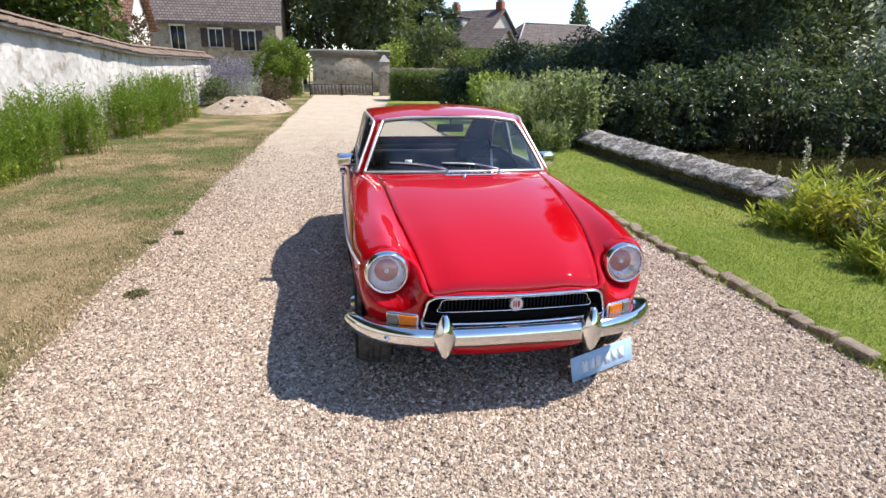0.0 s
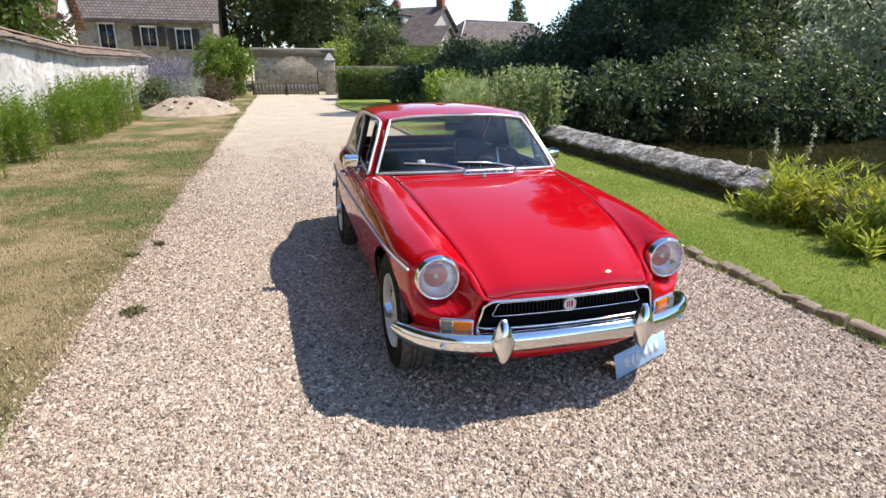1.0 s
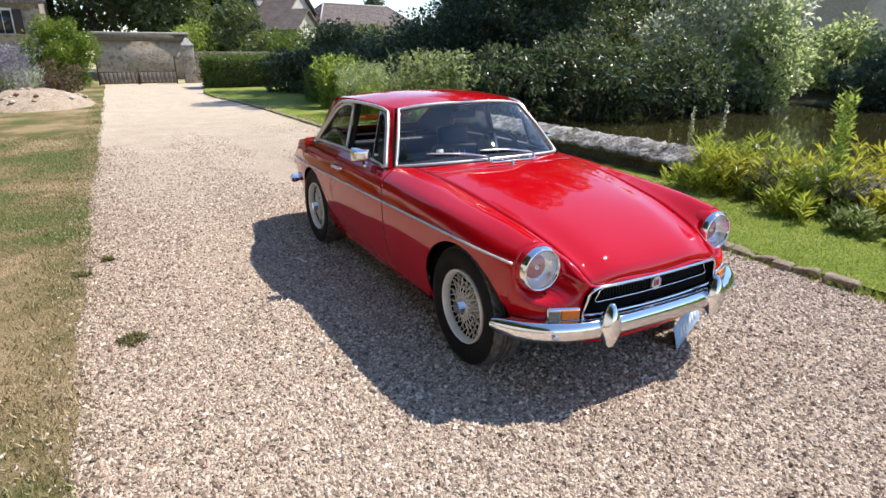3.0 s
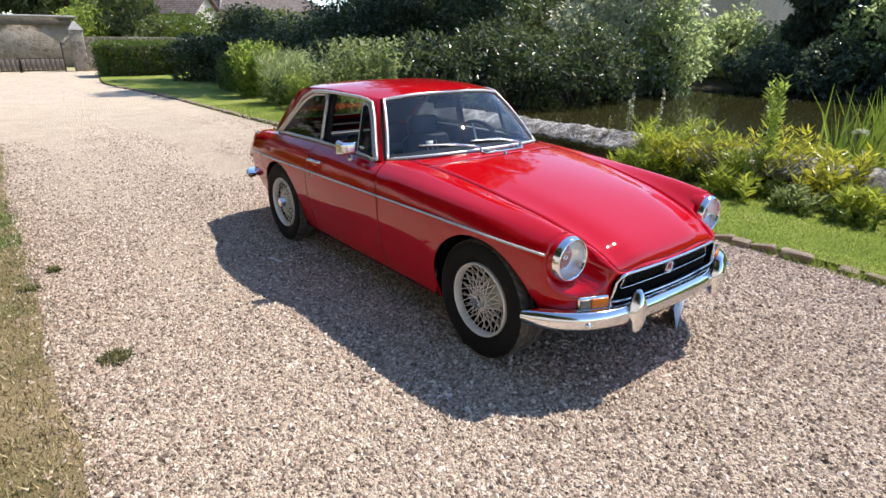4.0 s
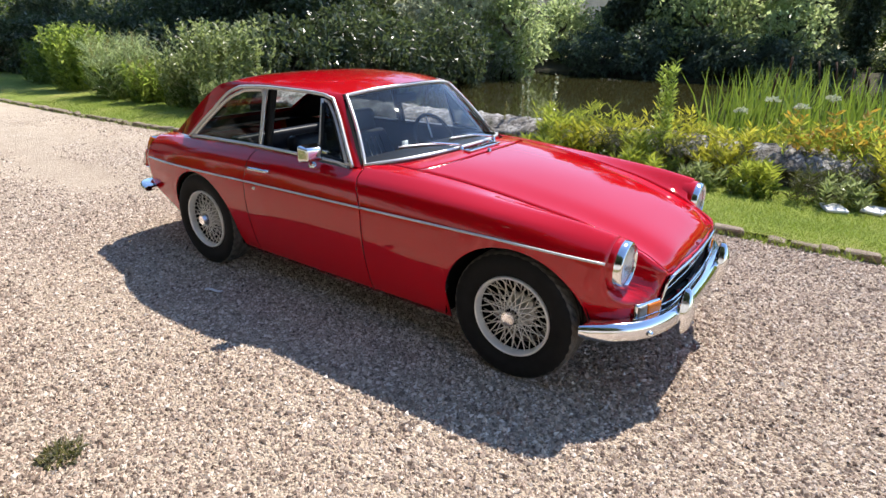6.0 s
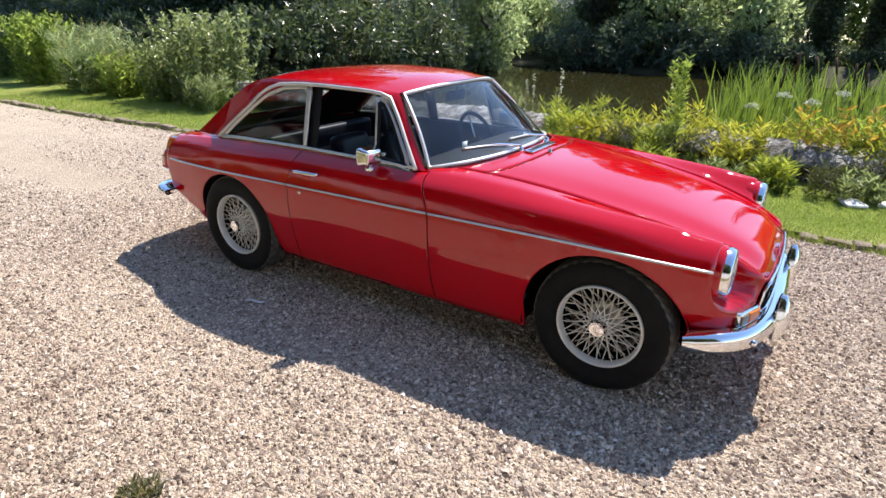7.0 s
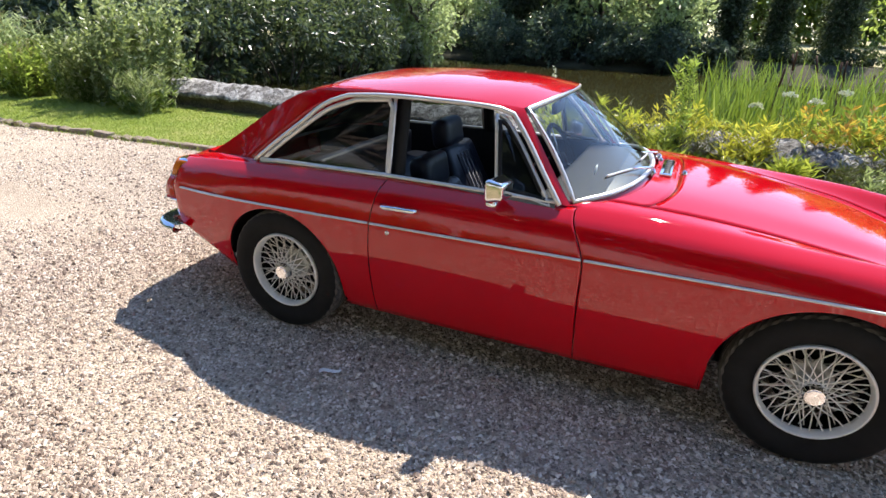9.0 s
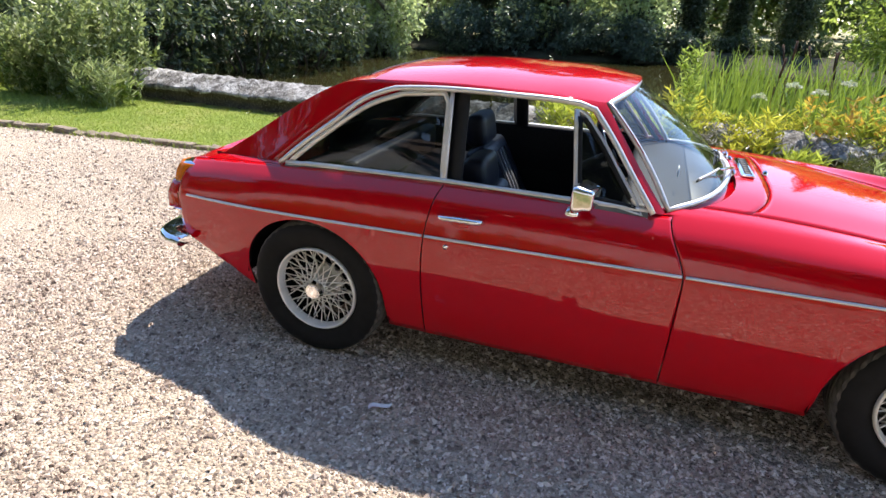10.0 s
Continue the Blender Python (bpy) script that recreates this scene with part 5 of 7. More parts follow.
def body_bmesh():
    """The red shell below the waist, both sides, with a panel number on each face."""
    bm = bmesh.new()
    layer = bm.faces.layers.int.new("panel")
    WING, BONNET, COWL, FRONT, DOOR, REAR, SILL = range(1, 8)

    def sheet(rows, number, sign):
        vs = [[bm.verts.new((sign * p.x, p.y, p.z)) for p in r] for r in rows]
        for i in range(len(vs) - 1):
            for j in range(len(vs[0]) - 1):
                q = [vs[i][j], vs[i][j + 1], vs[i + 1][j + 1], vs[i + 1][j]]
                try:
                    f = bm.faces.new(q if sign > 0 else q[::-1])
                except ValueError:
                    continue
                f[layer] = number(i, j) if callable(number) else number

    stations = side_stations()
    for sign in (1, -1):
        side, top = [], []
        for v in stations:
            s = station_of(v) if v <= 0.97 else None
            side.append(side_rows(v, s))
            if v <= 0.9701:
                c = top_point(centre_at, s)
                m = top_point(seam_at, s)
                k = side[-1][0]
                sh = top_point(shoulder_at, s)
                knots = [Vector((-m.x * 0.6, m.y, c.lerp(m, 0.6).z + 0.010)), c, c.lerp(m, 0.6) + Vector((0, 0, 0.010)), m, k, sh]
                run = [0.0]
                for q0, q1 in zip(knots, knots[1:]):
                    run.append(run[-1] + (q1 - q0).length)
                t0, t1, t2 = run[1] / run[-1], run[3] / run[-1], run[4] / run[-1]
                row = spl(knots, ts=[t0 + (t1 - t0) * q / 16 for q in range(16)] + [t1 + (t2 - t1) * q / 8 for q in range(9)])
                row = [Vector((p.x, bent(s, p.x), p.z)) for p in row[:-1]] + [k]
                top.append(row)
        mid_v = [(side[i][9].y + side[i + 1][9].y) / 2 for i in range(len(side) - 1)]

        def side_no(i, j):
            v = mid_v[i]
            if DOOR_V[0] < v < DOOR_V[1]:
                return DOOR
            return WING if v < DOOR_V[0] else REAR

        def top_no(i, j):
            s = (station_of(stations[i]) + station_of(stations[i + 1])) / 2
            return WING if j >= 16 else (BONNET if s < 0.585 else COWL)

        sheet(side, side_no, sign)
        sheet([r[::-1] for r in top], lambda i, j: top_no(i, len(top[0]) - 2 - j), sign)
        # nose: a patch between the bonnet's lip, the wing's front edge and the valance
        lip, edge = top[0], side[0]
        n, m = len(lip), len(edge)
        foot_c, foot_s = Vector((0, -0.575, 0.325)), edge[-1]
        left = spl([lip[0], Vector((0, -0.606, 0.52)), Vector((0, -0.598, 0.42)), foot_c], m)
        foot = spl([foot_c, Vector((0.43, -0.545, 0.325)), Vector((0.60, -0.475, 0.328)), foot_s], n)
        rows = []
        for i in range(m):
            b = i / (m - 1)
            row = []
            for j in range(n):
                a = j / (n - 1)
                p = lip[j] * (1 - b) + foot[j] * b + left[i] * (1 - a) + edge[i] * a
                p -= lip[0] * (1 - a) * (1 - b) + lip[-1] * a * (1 - b) + foot[0] * (1 - a) * b + foot[-1] * a * b
                row.append(p)
            rows.append(row)
        sheet(rows, WING, -sign)
        # rear deck and tail
        end = side[-1]
        deck = []
        for k, v in enumerate((2.72, 2.8, 2.9, 2.98, 3.02)):
            w, z = crest_at(v)
            deck.append([Vector((w * a, v + (0.08 * (1 - a * a) if v > 2.9 else 0.0), z + (0.014 if v < 2.75 else -0.035 * min(1.0, (v - 2.75) / 0.15)) * (1 - a * a))) for a in [i / 10 for i in range(11)]])
        sheet(deck, REAR, -sign)
        tail = [[Vector((p.x * i / 10, p.y + 0.08 * (1 - (i / 10) ** 2), p.z + (-0.035 * (1 - (i / 10) ** 2) if q == 0 else 0))) for i in range(11)] for q, p in enumerate(end)]
        sheet(tail, REAR, -sign)
    bmesh.ops.remove_doubles(bm, verts=bm.verts, dist=0.0008)
    for k in range(4):
        soft = [v for v in bm.verts if v.co.y < -0.28 and not v.is_boundary and (k < 1 or abs(v.co.x) > 0.41 or v.co.z < 0.5)]
        bmesh.ops.smooth_vert(bm, verts=soft, factor=0.5, use_axis_x=True, use_axis_y=True, use_axis_z=True)
    for _ in range(2):
        soft = [v for v in bm.verts if v.co.y >= -0.28 and not v.is_boundary and (v.co.y > 2.9 or (abs(v.co.x) > 0.56 and v.co.y < 0.9))]
        bmesh.ops.smooth_vert(bm, verts=soft, factor=0.4, use_axis_x=True, use_axis_y=True, use_axis_z=True)
    # the doors' shut lines lean
    rear_shift = track([(0.3, 0.052), (0.5, 0.052), (0.66, 0.042), (0.8, 0.018), (0.848, 0.0)])
    front_shift = track([(0.5, -0.004), (0.66, -0.004), (0.72, 0.014), (0.8, 0.055), (0.84, 0.07)])
    for v in bm.verts:
        if abs(v.co.x) > 0.6:
            y0 = v.co.y
            for at, reach, shift in ((DOOR_V[1], 0.17, rear_shift), (DOOR_V[0], 0.2, front_shift)):
                q = max(0.0, 1 - abs(y0 - at) / reach)
                v.co.y += q * q * (3 - 2 * q) * shift(v.co.z)[0]
    # hollow round each headlamp
    for v in bm.verts:
        if v.co.y < -0.2:
            d = math.hypot(abs(v.co.x) - 0.582, v.co.z - 0.634)
            q = min(1.0, max(0.0, (0.155 - d) / 0.05))
            q = q * q * (3 - 2 * q)
            v.co.y = max(v.co.y, v.co.y + (-0.402 - v.co.y) * q)
    bmesh.ops.recalc_face_normals(bm, faces=bm.faces)
    return bm, layer


def in_grille(c):
    return 0.418 < c.z < 0.556 and abs(c.x) < 0.432 - max(0.0, c.z - 0.51) * 0.7 and c.y < -0.48


def flange(bm, depth=0.016, gap=0.0028):
    """Turns a panel's rim inwards, leaving a shut line beside it; the rim is coloured for its shade."""
    bm.normal_update()
    rim = [e for e in bm.edges if e.is_boundary and (abs(e.verts[0].co.x) > 1e-4 or abs(e.verts[1].co.x) > 1e-4)]
    for v in {v for e in rim for v in e.verts}:
        ins = [e.other_vert(v).co for e in v.link_edges if not e.is_boundary]
        if ins and abs(v.co.x) > 1e-4:
            d = sum((c - v.co for c in ins), Vector()) / len(ins)
            if d.length > 1e-6:
                v.co += d.normalized() * min(gap, d.length * 0.7)
    bm.normal_update()
    normals = {v: v.normal.copy() for e in rim for v in e.verts}
    made = bmesh.ops.extrude_edge_only(bm, edges=rim)
    old = {tuple(round(c, 6) for c in v.co): n for v, n in normals.items()}
    for g in made["geom"]:
        if isinstance(g, bmesh.types.BMFace):
            g.material_index = 1
            g.smooth = False
    for v in (g for g in made["geom"] if isinstance(g, bmesh.types.BMVert)):
        n = old.get(tuple(round(c, 6) for c in v.co))
        if n:
            v.co -= n * depth


def build_car():
    car = tagged(new("car"), "red vintage fastback coupe with chrome bumpers, parked on gravel", "car")
    car.location = (CAR_X, CAR_Y, 0)
    car.rotation_euler = (0, 0, radians(-0.5))
    bm, layer = body_bmesh()
    names = {1: ("front_wing", "red front wing"), 2: ("bonnet", "glossy red bonnet"), 3: ("scuttle_panel", ""), 4: ("front_panel", "red nose panel"),
             5: ("door", "red door with the window wound down"), 6: ("rear_wing", ""), 7: ("sill", "")}
    doors = {}
    for number, (name, label) in names.items():
        for sign in (1, -1):
            if number in (2, 3, 4) and sign < 0:
                continue
            sub = bm.copy()
            lay = sub.faces.layers.int["panel"]
            dead = [f for f in sub.faces if f[lay] != number or (number not in (2, 3, 4) and f.calc_center_median().x * sign < 0)
                    or (number == 1 and in_grille(f.calc_center_median()))]
            bmesh.ops.delete(sub, geom=dead, context="FACES")
            if not sub.faces:
                sub.free()
                continue
            flange(sub, gap={2: 0.0014, 7: 0.0008}.get(number, 0.0022))
            ob = part(name, sub, PAINT, car, label)
            # rims in black: the shade inside the shut lines is put into their colour
            ob.data.materials.append(BLACK)
            ob.data.polygons.foreach_set("use_smooth", [p.material_index == 0 for p in ob.data.polygons])
            if number == 5:
                doors[sign] = ob
    bm.free()

    for sign in (1, -1):
        build_greenhouse_side(car, doors[sign], sign)
        build_front_lamp(car, sign)
        build_wheel(car, sign, 0.0)
        build_wheel(car, sign, AXLE_R)
        build_mirror(doors[sign], sign)
        build_side_trim(car, sign)
        build_tail_lamp(car, sign)
        build_arch_liner(car, sign, 0.0, ARCH_F)
        build_arch_liner(car, sign, REAR_C, ARCH_R)
    build_roof(car)
    build_screen(car)
    build_grille(car)
    build_bumpers(car)
    build_cabin(car)
    return car


A_OUT = [(0.648, 0.955, 0.842), (0.602, 1.04, 0.945), (0.548, 1.138, 1.072), (0.497, 1.222, 1.180)]
R_OUT = [(0.497, 1.222, 1.180), (0.525, 1.40, 1.200), (0.545, 1.60, 1.206), (0.550, 1.80, 1.208), (0.546, 2.12, 1.196)]
C_OUT = [(0.546, 2.12, 1.196), (0.540, 2.26, 1.170), (0.532, 2.42, 1.096), (0.522, 2.62, 0.975), (0.512, 2.78, 0.875), (0.502, 2.92, 0.792)]
A_IN = [(0.663, 1.015, 0.850), (0.622, 1.09, 0.945), (0.567, 1.185, 1.065), (0.535, 1.262, 1.150)]
R_IN = [(0.535, 1.262, 1.150), (0.545, 1.315, 1.173), (0.556, 1.50, 1.181), (0.560, 1.80, 1.180), (0.562, 1.98, 1.165)]
C_IN = [(0.562, 1.98, 1.165), (0.572, 2.12, 1.112), (0.595, 2.29, 0.995), (0.62, 2.42, 0.892), (0.638, 2.485, 0.832)]
B_TOP, B_FOOT = Vector((0.556, 1.795, 1.178)), Vector((0.640, 1.785, 0.848))


def curve3(a, r, c, n=14):
    return spl(a, n)[:-1] + spl(r, n)[:-1] + spl(c, n)


def sided(points, sign):
    return [Vector((sign * p[0], p[1], p[2])) for p in points]


def build_greenhouse_side(car, door, sign):
    co, ci = curve3(A_OUT, R_OUT, C_OUT), curve3(A_IN, R_IN, C_IN)
    # pillar and roof-side panel with a slight outward curve
    rows = []
    for a, b in zip(co, ci):
        rows.append(sided([a, a.lerp(b, 0.33) + Vector((0.006, 0, 0.002)), a.lerp(b, 0.66) + Vector((0.007, 0, 0)), b, b - Vector((0.03, 0, 0))], sign))
    v, f = grid(rows)
    put("roof_side", mesh_of("roof_side", v, f if sign > 0 else [q[::-1] for q in f], PAINT), car, "red roof pillar panel")
    lining = [sided([a + Vector((-0.03, 0.0, -0.028)), b + Vector((-0.032, 0, 0))], sign) for a, b in zip(co, ci)]
    v, f = grid(lining)
    put("pillar_lining", mesh_of("pillar_lining", v, f, BLACK), car)
    # the foot of the rear pillar on the wing
    cr = [Vector((crest_at(y)[0], y, crest_at(y)[1])) for y in [2.46 + 0.052 * k for k in range(10)]]
    base = spl([ci[-1], co[-1]], 10)
    v, f = grid([sided([p, p.lerp(q, 0.5) + Vector((0, 0, 0.004)), q], sign) for p, q in zip(cr, base)])
    put("pillar_foot", mesh_of("pillar_foot", v, f, PAINT), car)
    # belt from door top inwards
    belt = [Vector((crest_at(y)[0], y, crest_at(y)[1])) for y in [0.955 + (2.5 - 0.955) * k / 40 for k in range(41)]]
    v, f = grid([sided([p, p + Vector((-0.015, 0, 0.004)), p + Vector((-0.03, 0, -0.01)), p + Vector((-0.035, 0, -0.05))], sign) for p in belt])
    put("waist_rail", mesh_of("waist_rail", v, f, PAINT), car)
    v, f = grid([sided([p + Vector((-0.018, 0, 0.0065)), p + Vector((-0.037, 0, -0.002)), p + Vector((-0.040, 0, -0.07))], sign) for p in belt])
    put("waist_lining", mesh_of("waist_lining", v, f, BLACK), car)
    # bright drip rail over the windows
    rail = [a.lerp(b, 0.72 if k < 26 else min(0.93, 0.72 + 0.03 * (k - 25))) + Vector((0.014, 0, 0)) for k, (a, b) in enumerate(zip(co, ci))]
    v, f = tube(sided(rail, sign), 0.0105, 8)
    put("drip_rail", mesh_of("drip_rail", v, f, STEEL), car, "bright metal drip rail")
    # window frame strip along the top and the waist
    foot = [Vector((0.660 - 0.020 * k / 18, 1.015 + (2.485 - 1.015) * k / 18, 0.853 - 0.018 * max(0, k - 9) / 9)) for k in range(19)]
    v, f = tube(sided(foot, sign), 0.0105, 8)
    put("waist_moulding", mesh_of("waist_moulding", v, f, STEEL), car, "bright metal strip below the side windows")
    low = [p + Vector((0.014, 0, -0.026)) for p in foot]
    put("waist_moulding", mesh_of("waist_moulding", *tube(sided(low, sign), 0.0058, 8), STEEL), car)
    band = [sided([p + Vector((0.006, 0, 0)), p + Vector((0.015, 0, -0.012)), p + Vector((0.016, 0, -0.026))], sign) for p in foot]
    put("waist_rubber", mesh_of("waist_rubber", *grid(band), SEALGREY), car, "grey rubber strip under the windows")
    inner = [sided([B_FOOT + (B_TOP - B_FOOT) * q + Vector((dx, dv, 0)) for dx, dv in ((-0.028, -0.075), (-0.012, -0.078), (-0.012, -0.012), (-0.028, -0.012))], sign) for q in (0.0, 0.5, 0.98)]
    put("inner_pillar", mesh_of("inner_pillar", *grid(inner, closed=True), BLACK), car, "black trimmed door pillar")
    # rear quarter window: frame and pane
    i_b = min(range(len(ci)), key=lambda i: (ci[i] - B_TOP).length)
    arc = [p + Vector((0.004, 0, -0.01)) for p in ci[i_b:]]
    loop = arc + [Vector((0.642, 2.46 - 0.675 * k / 9, 0.838 + 0.014 * k / 9)) for k in range(1, 10)] + [B_FOOT.lerp(B_TOP, k / 8) for k in range(1, 8)]
    win = put("quarter_window", mesh_of("quarter_window", *tube(sided(loop, sign), 0.0115, 8, loop=True), STEEL), car, "fixed rear quarter window in a bright frame")
    mid = sum(loop, Vector()) / len(loop)
    rings = [[mid.lerp(p, q) + Vector((0.010 * (1 - q * q), 0, 0)) for p in loop] for q in (0.03, 0.35, 0.7, 1.0)]
    v, f = grid([sided(r, sign) for r in rings], closed=True)
    put("pane", mesh_of("pane", v, f, TINTED), win)
    # door window frame: post, quarterlight
    post = [B_FOOT.lerp(B_TOP, k / 6) + Vector((0.004, -0.012, 0)) for k in range(7)]
    put("door_post", mesh_of("door_post", *tube(sided(post, sign), 0.009, 8), STEEL), door, "bright window post")
    top_q, foot_q = Vector((0.556, 1.315, 1.155)), Vector((0.644, 1.268, 0.856))
    front = [Vector(p) + Vector((0.004, 0.022, -0.012)) for p in spl(A_IN, 10)]
    lp = front + [front[-1].lerp(top_q, 0.5), top_q] + [top_q.lerp(foot_q, k / 6) for k in range(1, 6)] + [foot_q] + [foot_q.lerp(front[0], k / 5) for k in range(1, 5)]
    ql = put("quarterlight", mesh_of("quarterlight", *tube(sided(lp, sign), 0.0105, 8, loop=True), STEEL), door, "triangular front quarterlight in a bright frame")
    mid = sum(lp, Vector()) / len(lp)
    put("rubber_seal", mesh_of("rubber_seal", *tube(sided([mid.lerp(p, 0.87) for p in lp], sign), 0.011, 6, loop=True), BLACK), ql)
    v, f = grid([sided([mid.lerp(p, q) for p in lp], sign) for q in (0.03, 0.5, 1.0)], closed=True)
    put("pane", mesh_of("pane", v, f, TINTED), ql)
    catch = block(0.02, 0.06, 0.025, 0.006, at=(sign * 0.632, 1.245, 0.885))
    part("catch", catch, CHROME, ql)
    # handle, lock
    hv = spl([(0.748, 1.580, 0.748), (0.776, 1.592, 0.752), (0.784, 1.66, 0.754), (0.778, 1.735, 0.750), (0.748, 1.75, 0.747)], 15)
    put("door_handle", mesh_of("door_handle", *tube(sided(hv, sign), 0.0105, 8), CHROME), door, "chrome door handle")
    plate = lathe([(0.0, 0.001), (0.006, 0.02), (0.0, 0.026), (-0.006, 0.027)], 20)
    pv = [Vector((sign * (0.757 + p.x), 1.665 + p.y * 1.5, 0.732 + p.z * 0.8)) for p in plate[0]]
    put("handle_cup", mesh_of("handle_cup", pv, plate[1], PAINT), door)
    lk = lathe([(0.006, 0.001), (0.006, 0.009), (0.0, 0.011), (-0.006, 0.011)], 16)
    put("lock", mesh_of("lock", [Vector((sign * (0.768 + p.x), 1.715 + p.y, 0.632 + p.z)) for p in lk[0]], lk[1], CHROME), door, "round chrome door lock")


def build_side_trim(car, sign):
    spans = ((-0.40, DOOR_V[0] - 0.010, "side_moulding"), (DOOR_V[0] + 0.002, DOOR_V[1] + 0.036, "side_moulding"), (DOOR_V[1] + 0.048, 2.99, "side_moulding"))
    for a, b, name in spans:
        pts = []
        for k in range(40):
            v = a + (b - a) * k / 39
            w, z = trim_at(v)
            pts.append((w + 0.003, v, z))
        put(name, mesh_of(name, *tube(sided(pts, sign), 0.0075, 8, flat=0.8), STEEL), car, "thin bright metal moulding along the side")


def build_front_lamp(car, sign):
    c = Vector((sign * 0.582, -0.425, 0.634))

    def placed(vf):
        return [c + p for p in vf[0]], vf[1]
    lamp = put("headlamp", mesh_of("headlamp", *placed(lathe([(0.06, 0.112), (0.015, 0.110), (-0.002, 0.106), (-0.004, 0.100), (0.02, 0.096)], 48, "y")), PAINT), car, "round headlamp in a chrome ring")
    ring = [(0.0, 0.104), (-0.018, 0.103), (-0.030, 0.098), (-0.036, 0.092), (-0.032, 0.087), (-0.02, 0.085)]
    put("ring", mesh_of("ring", *placed(lathe(ring, 48, "y")), CHROME), lamp, "chrome bezel")
    bowl = [(-0.018, 0.086), (0.0, 0.080), (0.02, 0.062), (0.034, 0.036), (0.04, 0.001)]
    put("reflector", mesh_of("reflector", *placed(lathe(bowl, 40, "y")), LAMPBOWL), lamp)
    bulb = [(0.004, 0.001), (0.006, 0.008), (0.014, 0.011), (0.036, 0.011)]
    put("bulb", mesh_of("bulb", *placed(lathe(bulb, 16, "y")), CHROME), lamp)
    # ribbed lens
    rows = []
    for r in [0.0008 + 0.0862 * k / 14 for k in range(15)]:
        row = []
        for k in range(72):
            x, z = r * math.cos(k * math.tau / 72), r * math.sin(k * math.tau / 72)
            row.append(c + Vector((x, -0.022 - 0.020 * (1 - (r / 0.087) ** 2) + 0.0012 * math.sin(x * 420), z)))
        rows.append(row)
    put("lens", mesh_of("lens", *grid(rows, closed=True), LENS), lamp, "ribbed clear lens")
    # indicator: clear and amber lens in a chrome frame
    base = Vector((sign * 0.520, -0.532, 0.445))
    yaw = sign * radians(21)
    m = Matrix.Translation(base) @ Matrix.Rotation(yaw, 4, "Z")
    ind = None
    for name, mat, sx, dx, label, dy in (("indicator", CHROME, 0.154, 0.0, "amber and clear front indicator in a chrome frame", 0.0),
                                         ("amber_lens", AMBER, 0.084, -0.028 * sign, "amber lens", -0.009), ("clear_lens", WHITELENS, 0.052, 0.044 * sign, "clear lens", -0.008)):
        bmb = block(sx, 0.032, 0.062 if name == "indicator" else 0.046, 0.012 if name == "indicator" else 0.006, 3)
        bmesh.ops.translate(bmb, vec=(dx, dy, 0), verts=bmb.verts)
        bmesh.ops.transform(bmb, matrix=m, verts=bmb.verts)
        ob = part(name, bmb, mat, ind or car, label)
        ind = ind or ob


def build_tail_lamp(car, sign):
    shapes = (("tail_lamp", CHROME, 0.548, 0.760, 0.012, "upright tail lamp"), ("amber_lens", AMBER, 0.672, 0.757, 0.034, "amber upper lens"), ("red_lens", REDLENS, 0.553, 0.670, 0.046, "red lower lens"))
    lamp = None
    for name, mat, z0, z1, out, label in shapes:
        rows = []
        for k in range(7):
            z = z0 + (z1 - z0) * k / 6
            bulge = out * (0.5 + 0.5 * math.sin(math.pi * min(1.0, 0.15 + 0.7 * k / 6)))
            w = 0.664 - (z - 0.6) * 0.26
            bulge += 0.05 * min(1.0, (0.775 - z) / 0.16)
            rows.append([Vector((sign * (w + 0.012), 2.985, z)), Vector((sign * (w + 0.006), 3.03 + bulge, z)), Vector((sign * (w - 0.035), 3.055 + bulge * 1.2, z)), Vector((sign * (w - 0.085), 3.06 + bulge, z)), Vector((sign * (w - 0.09), 3.0, z))])
        v, f = grid(rows, closed=True)
        f += [tuple(range(5)), tuple(range(30, 35))]
        ob = put(name, mesh_of(name, v, f, mat), lamp or car, label)
        lamp = lamp or ob


def build_mirror(door, sign):
    m = Matrix.Translation((sign * 0.745, 1.225, 0.898)) @ Matrix.Rotation(sign * radians(12), 4, "Z")
    head = block(0.13, 0.075, 0.094, 0.022, 4)
    for v in head.verts:
        if v.co.y < 0:
            v.co.x *= 0.8
            v.co.z *= 0.8
    bmesh.ops.transform(head, matrix=m, verts=head.verts)
    ob = part("wing_mirror", head, CHROME, door, "chrome door mirror")
    stem = spl([(0.735, 1.25, 0.87), (0.722, 1.262, 0.842), (0.70, 1.27, 0.822)], 8)
    put("stem", mesh_of("stem", *tube(sided(stem, sign), 0.011, 8), CHROME), ob)
    foot = lathe([(0.012, 0.001), (0.01, 0.02), (0.0, 0.026), (-0.012, 0.028)], 20)
    put("foot", mesh_of("foot", [Vector((sign * (0.703 + p.x), 1.27 + p.y, 0.813 + p.z)) for p in foot[0]], foot[1], CHROME), ob)
    glass = block(0.108, 0.004, 0.07, 0.0015, 1, at=(0, 0.0335, 0))
    bmesh.ops.transform(glass, matrix=m, verts=glass.verts)
    part("mirror_glass", glass, CHROME, ob)


WHEEL = {}


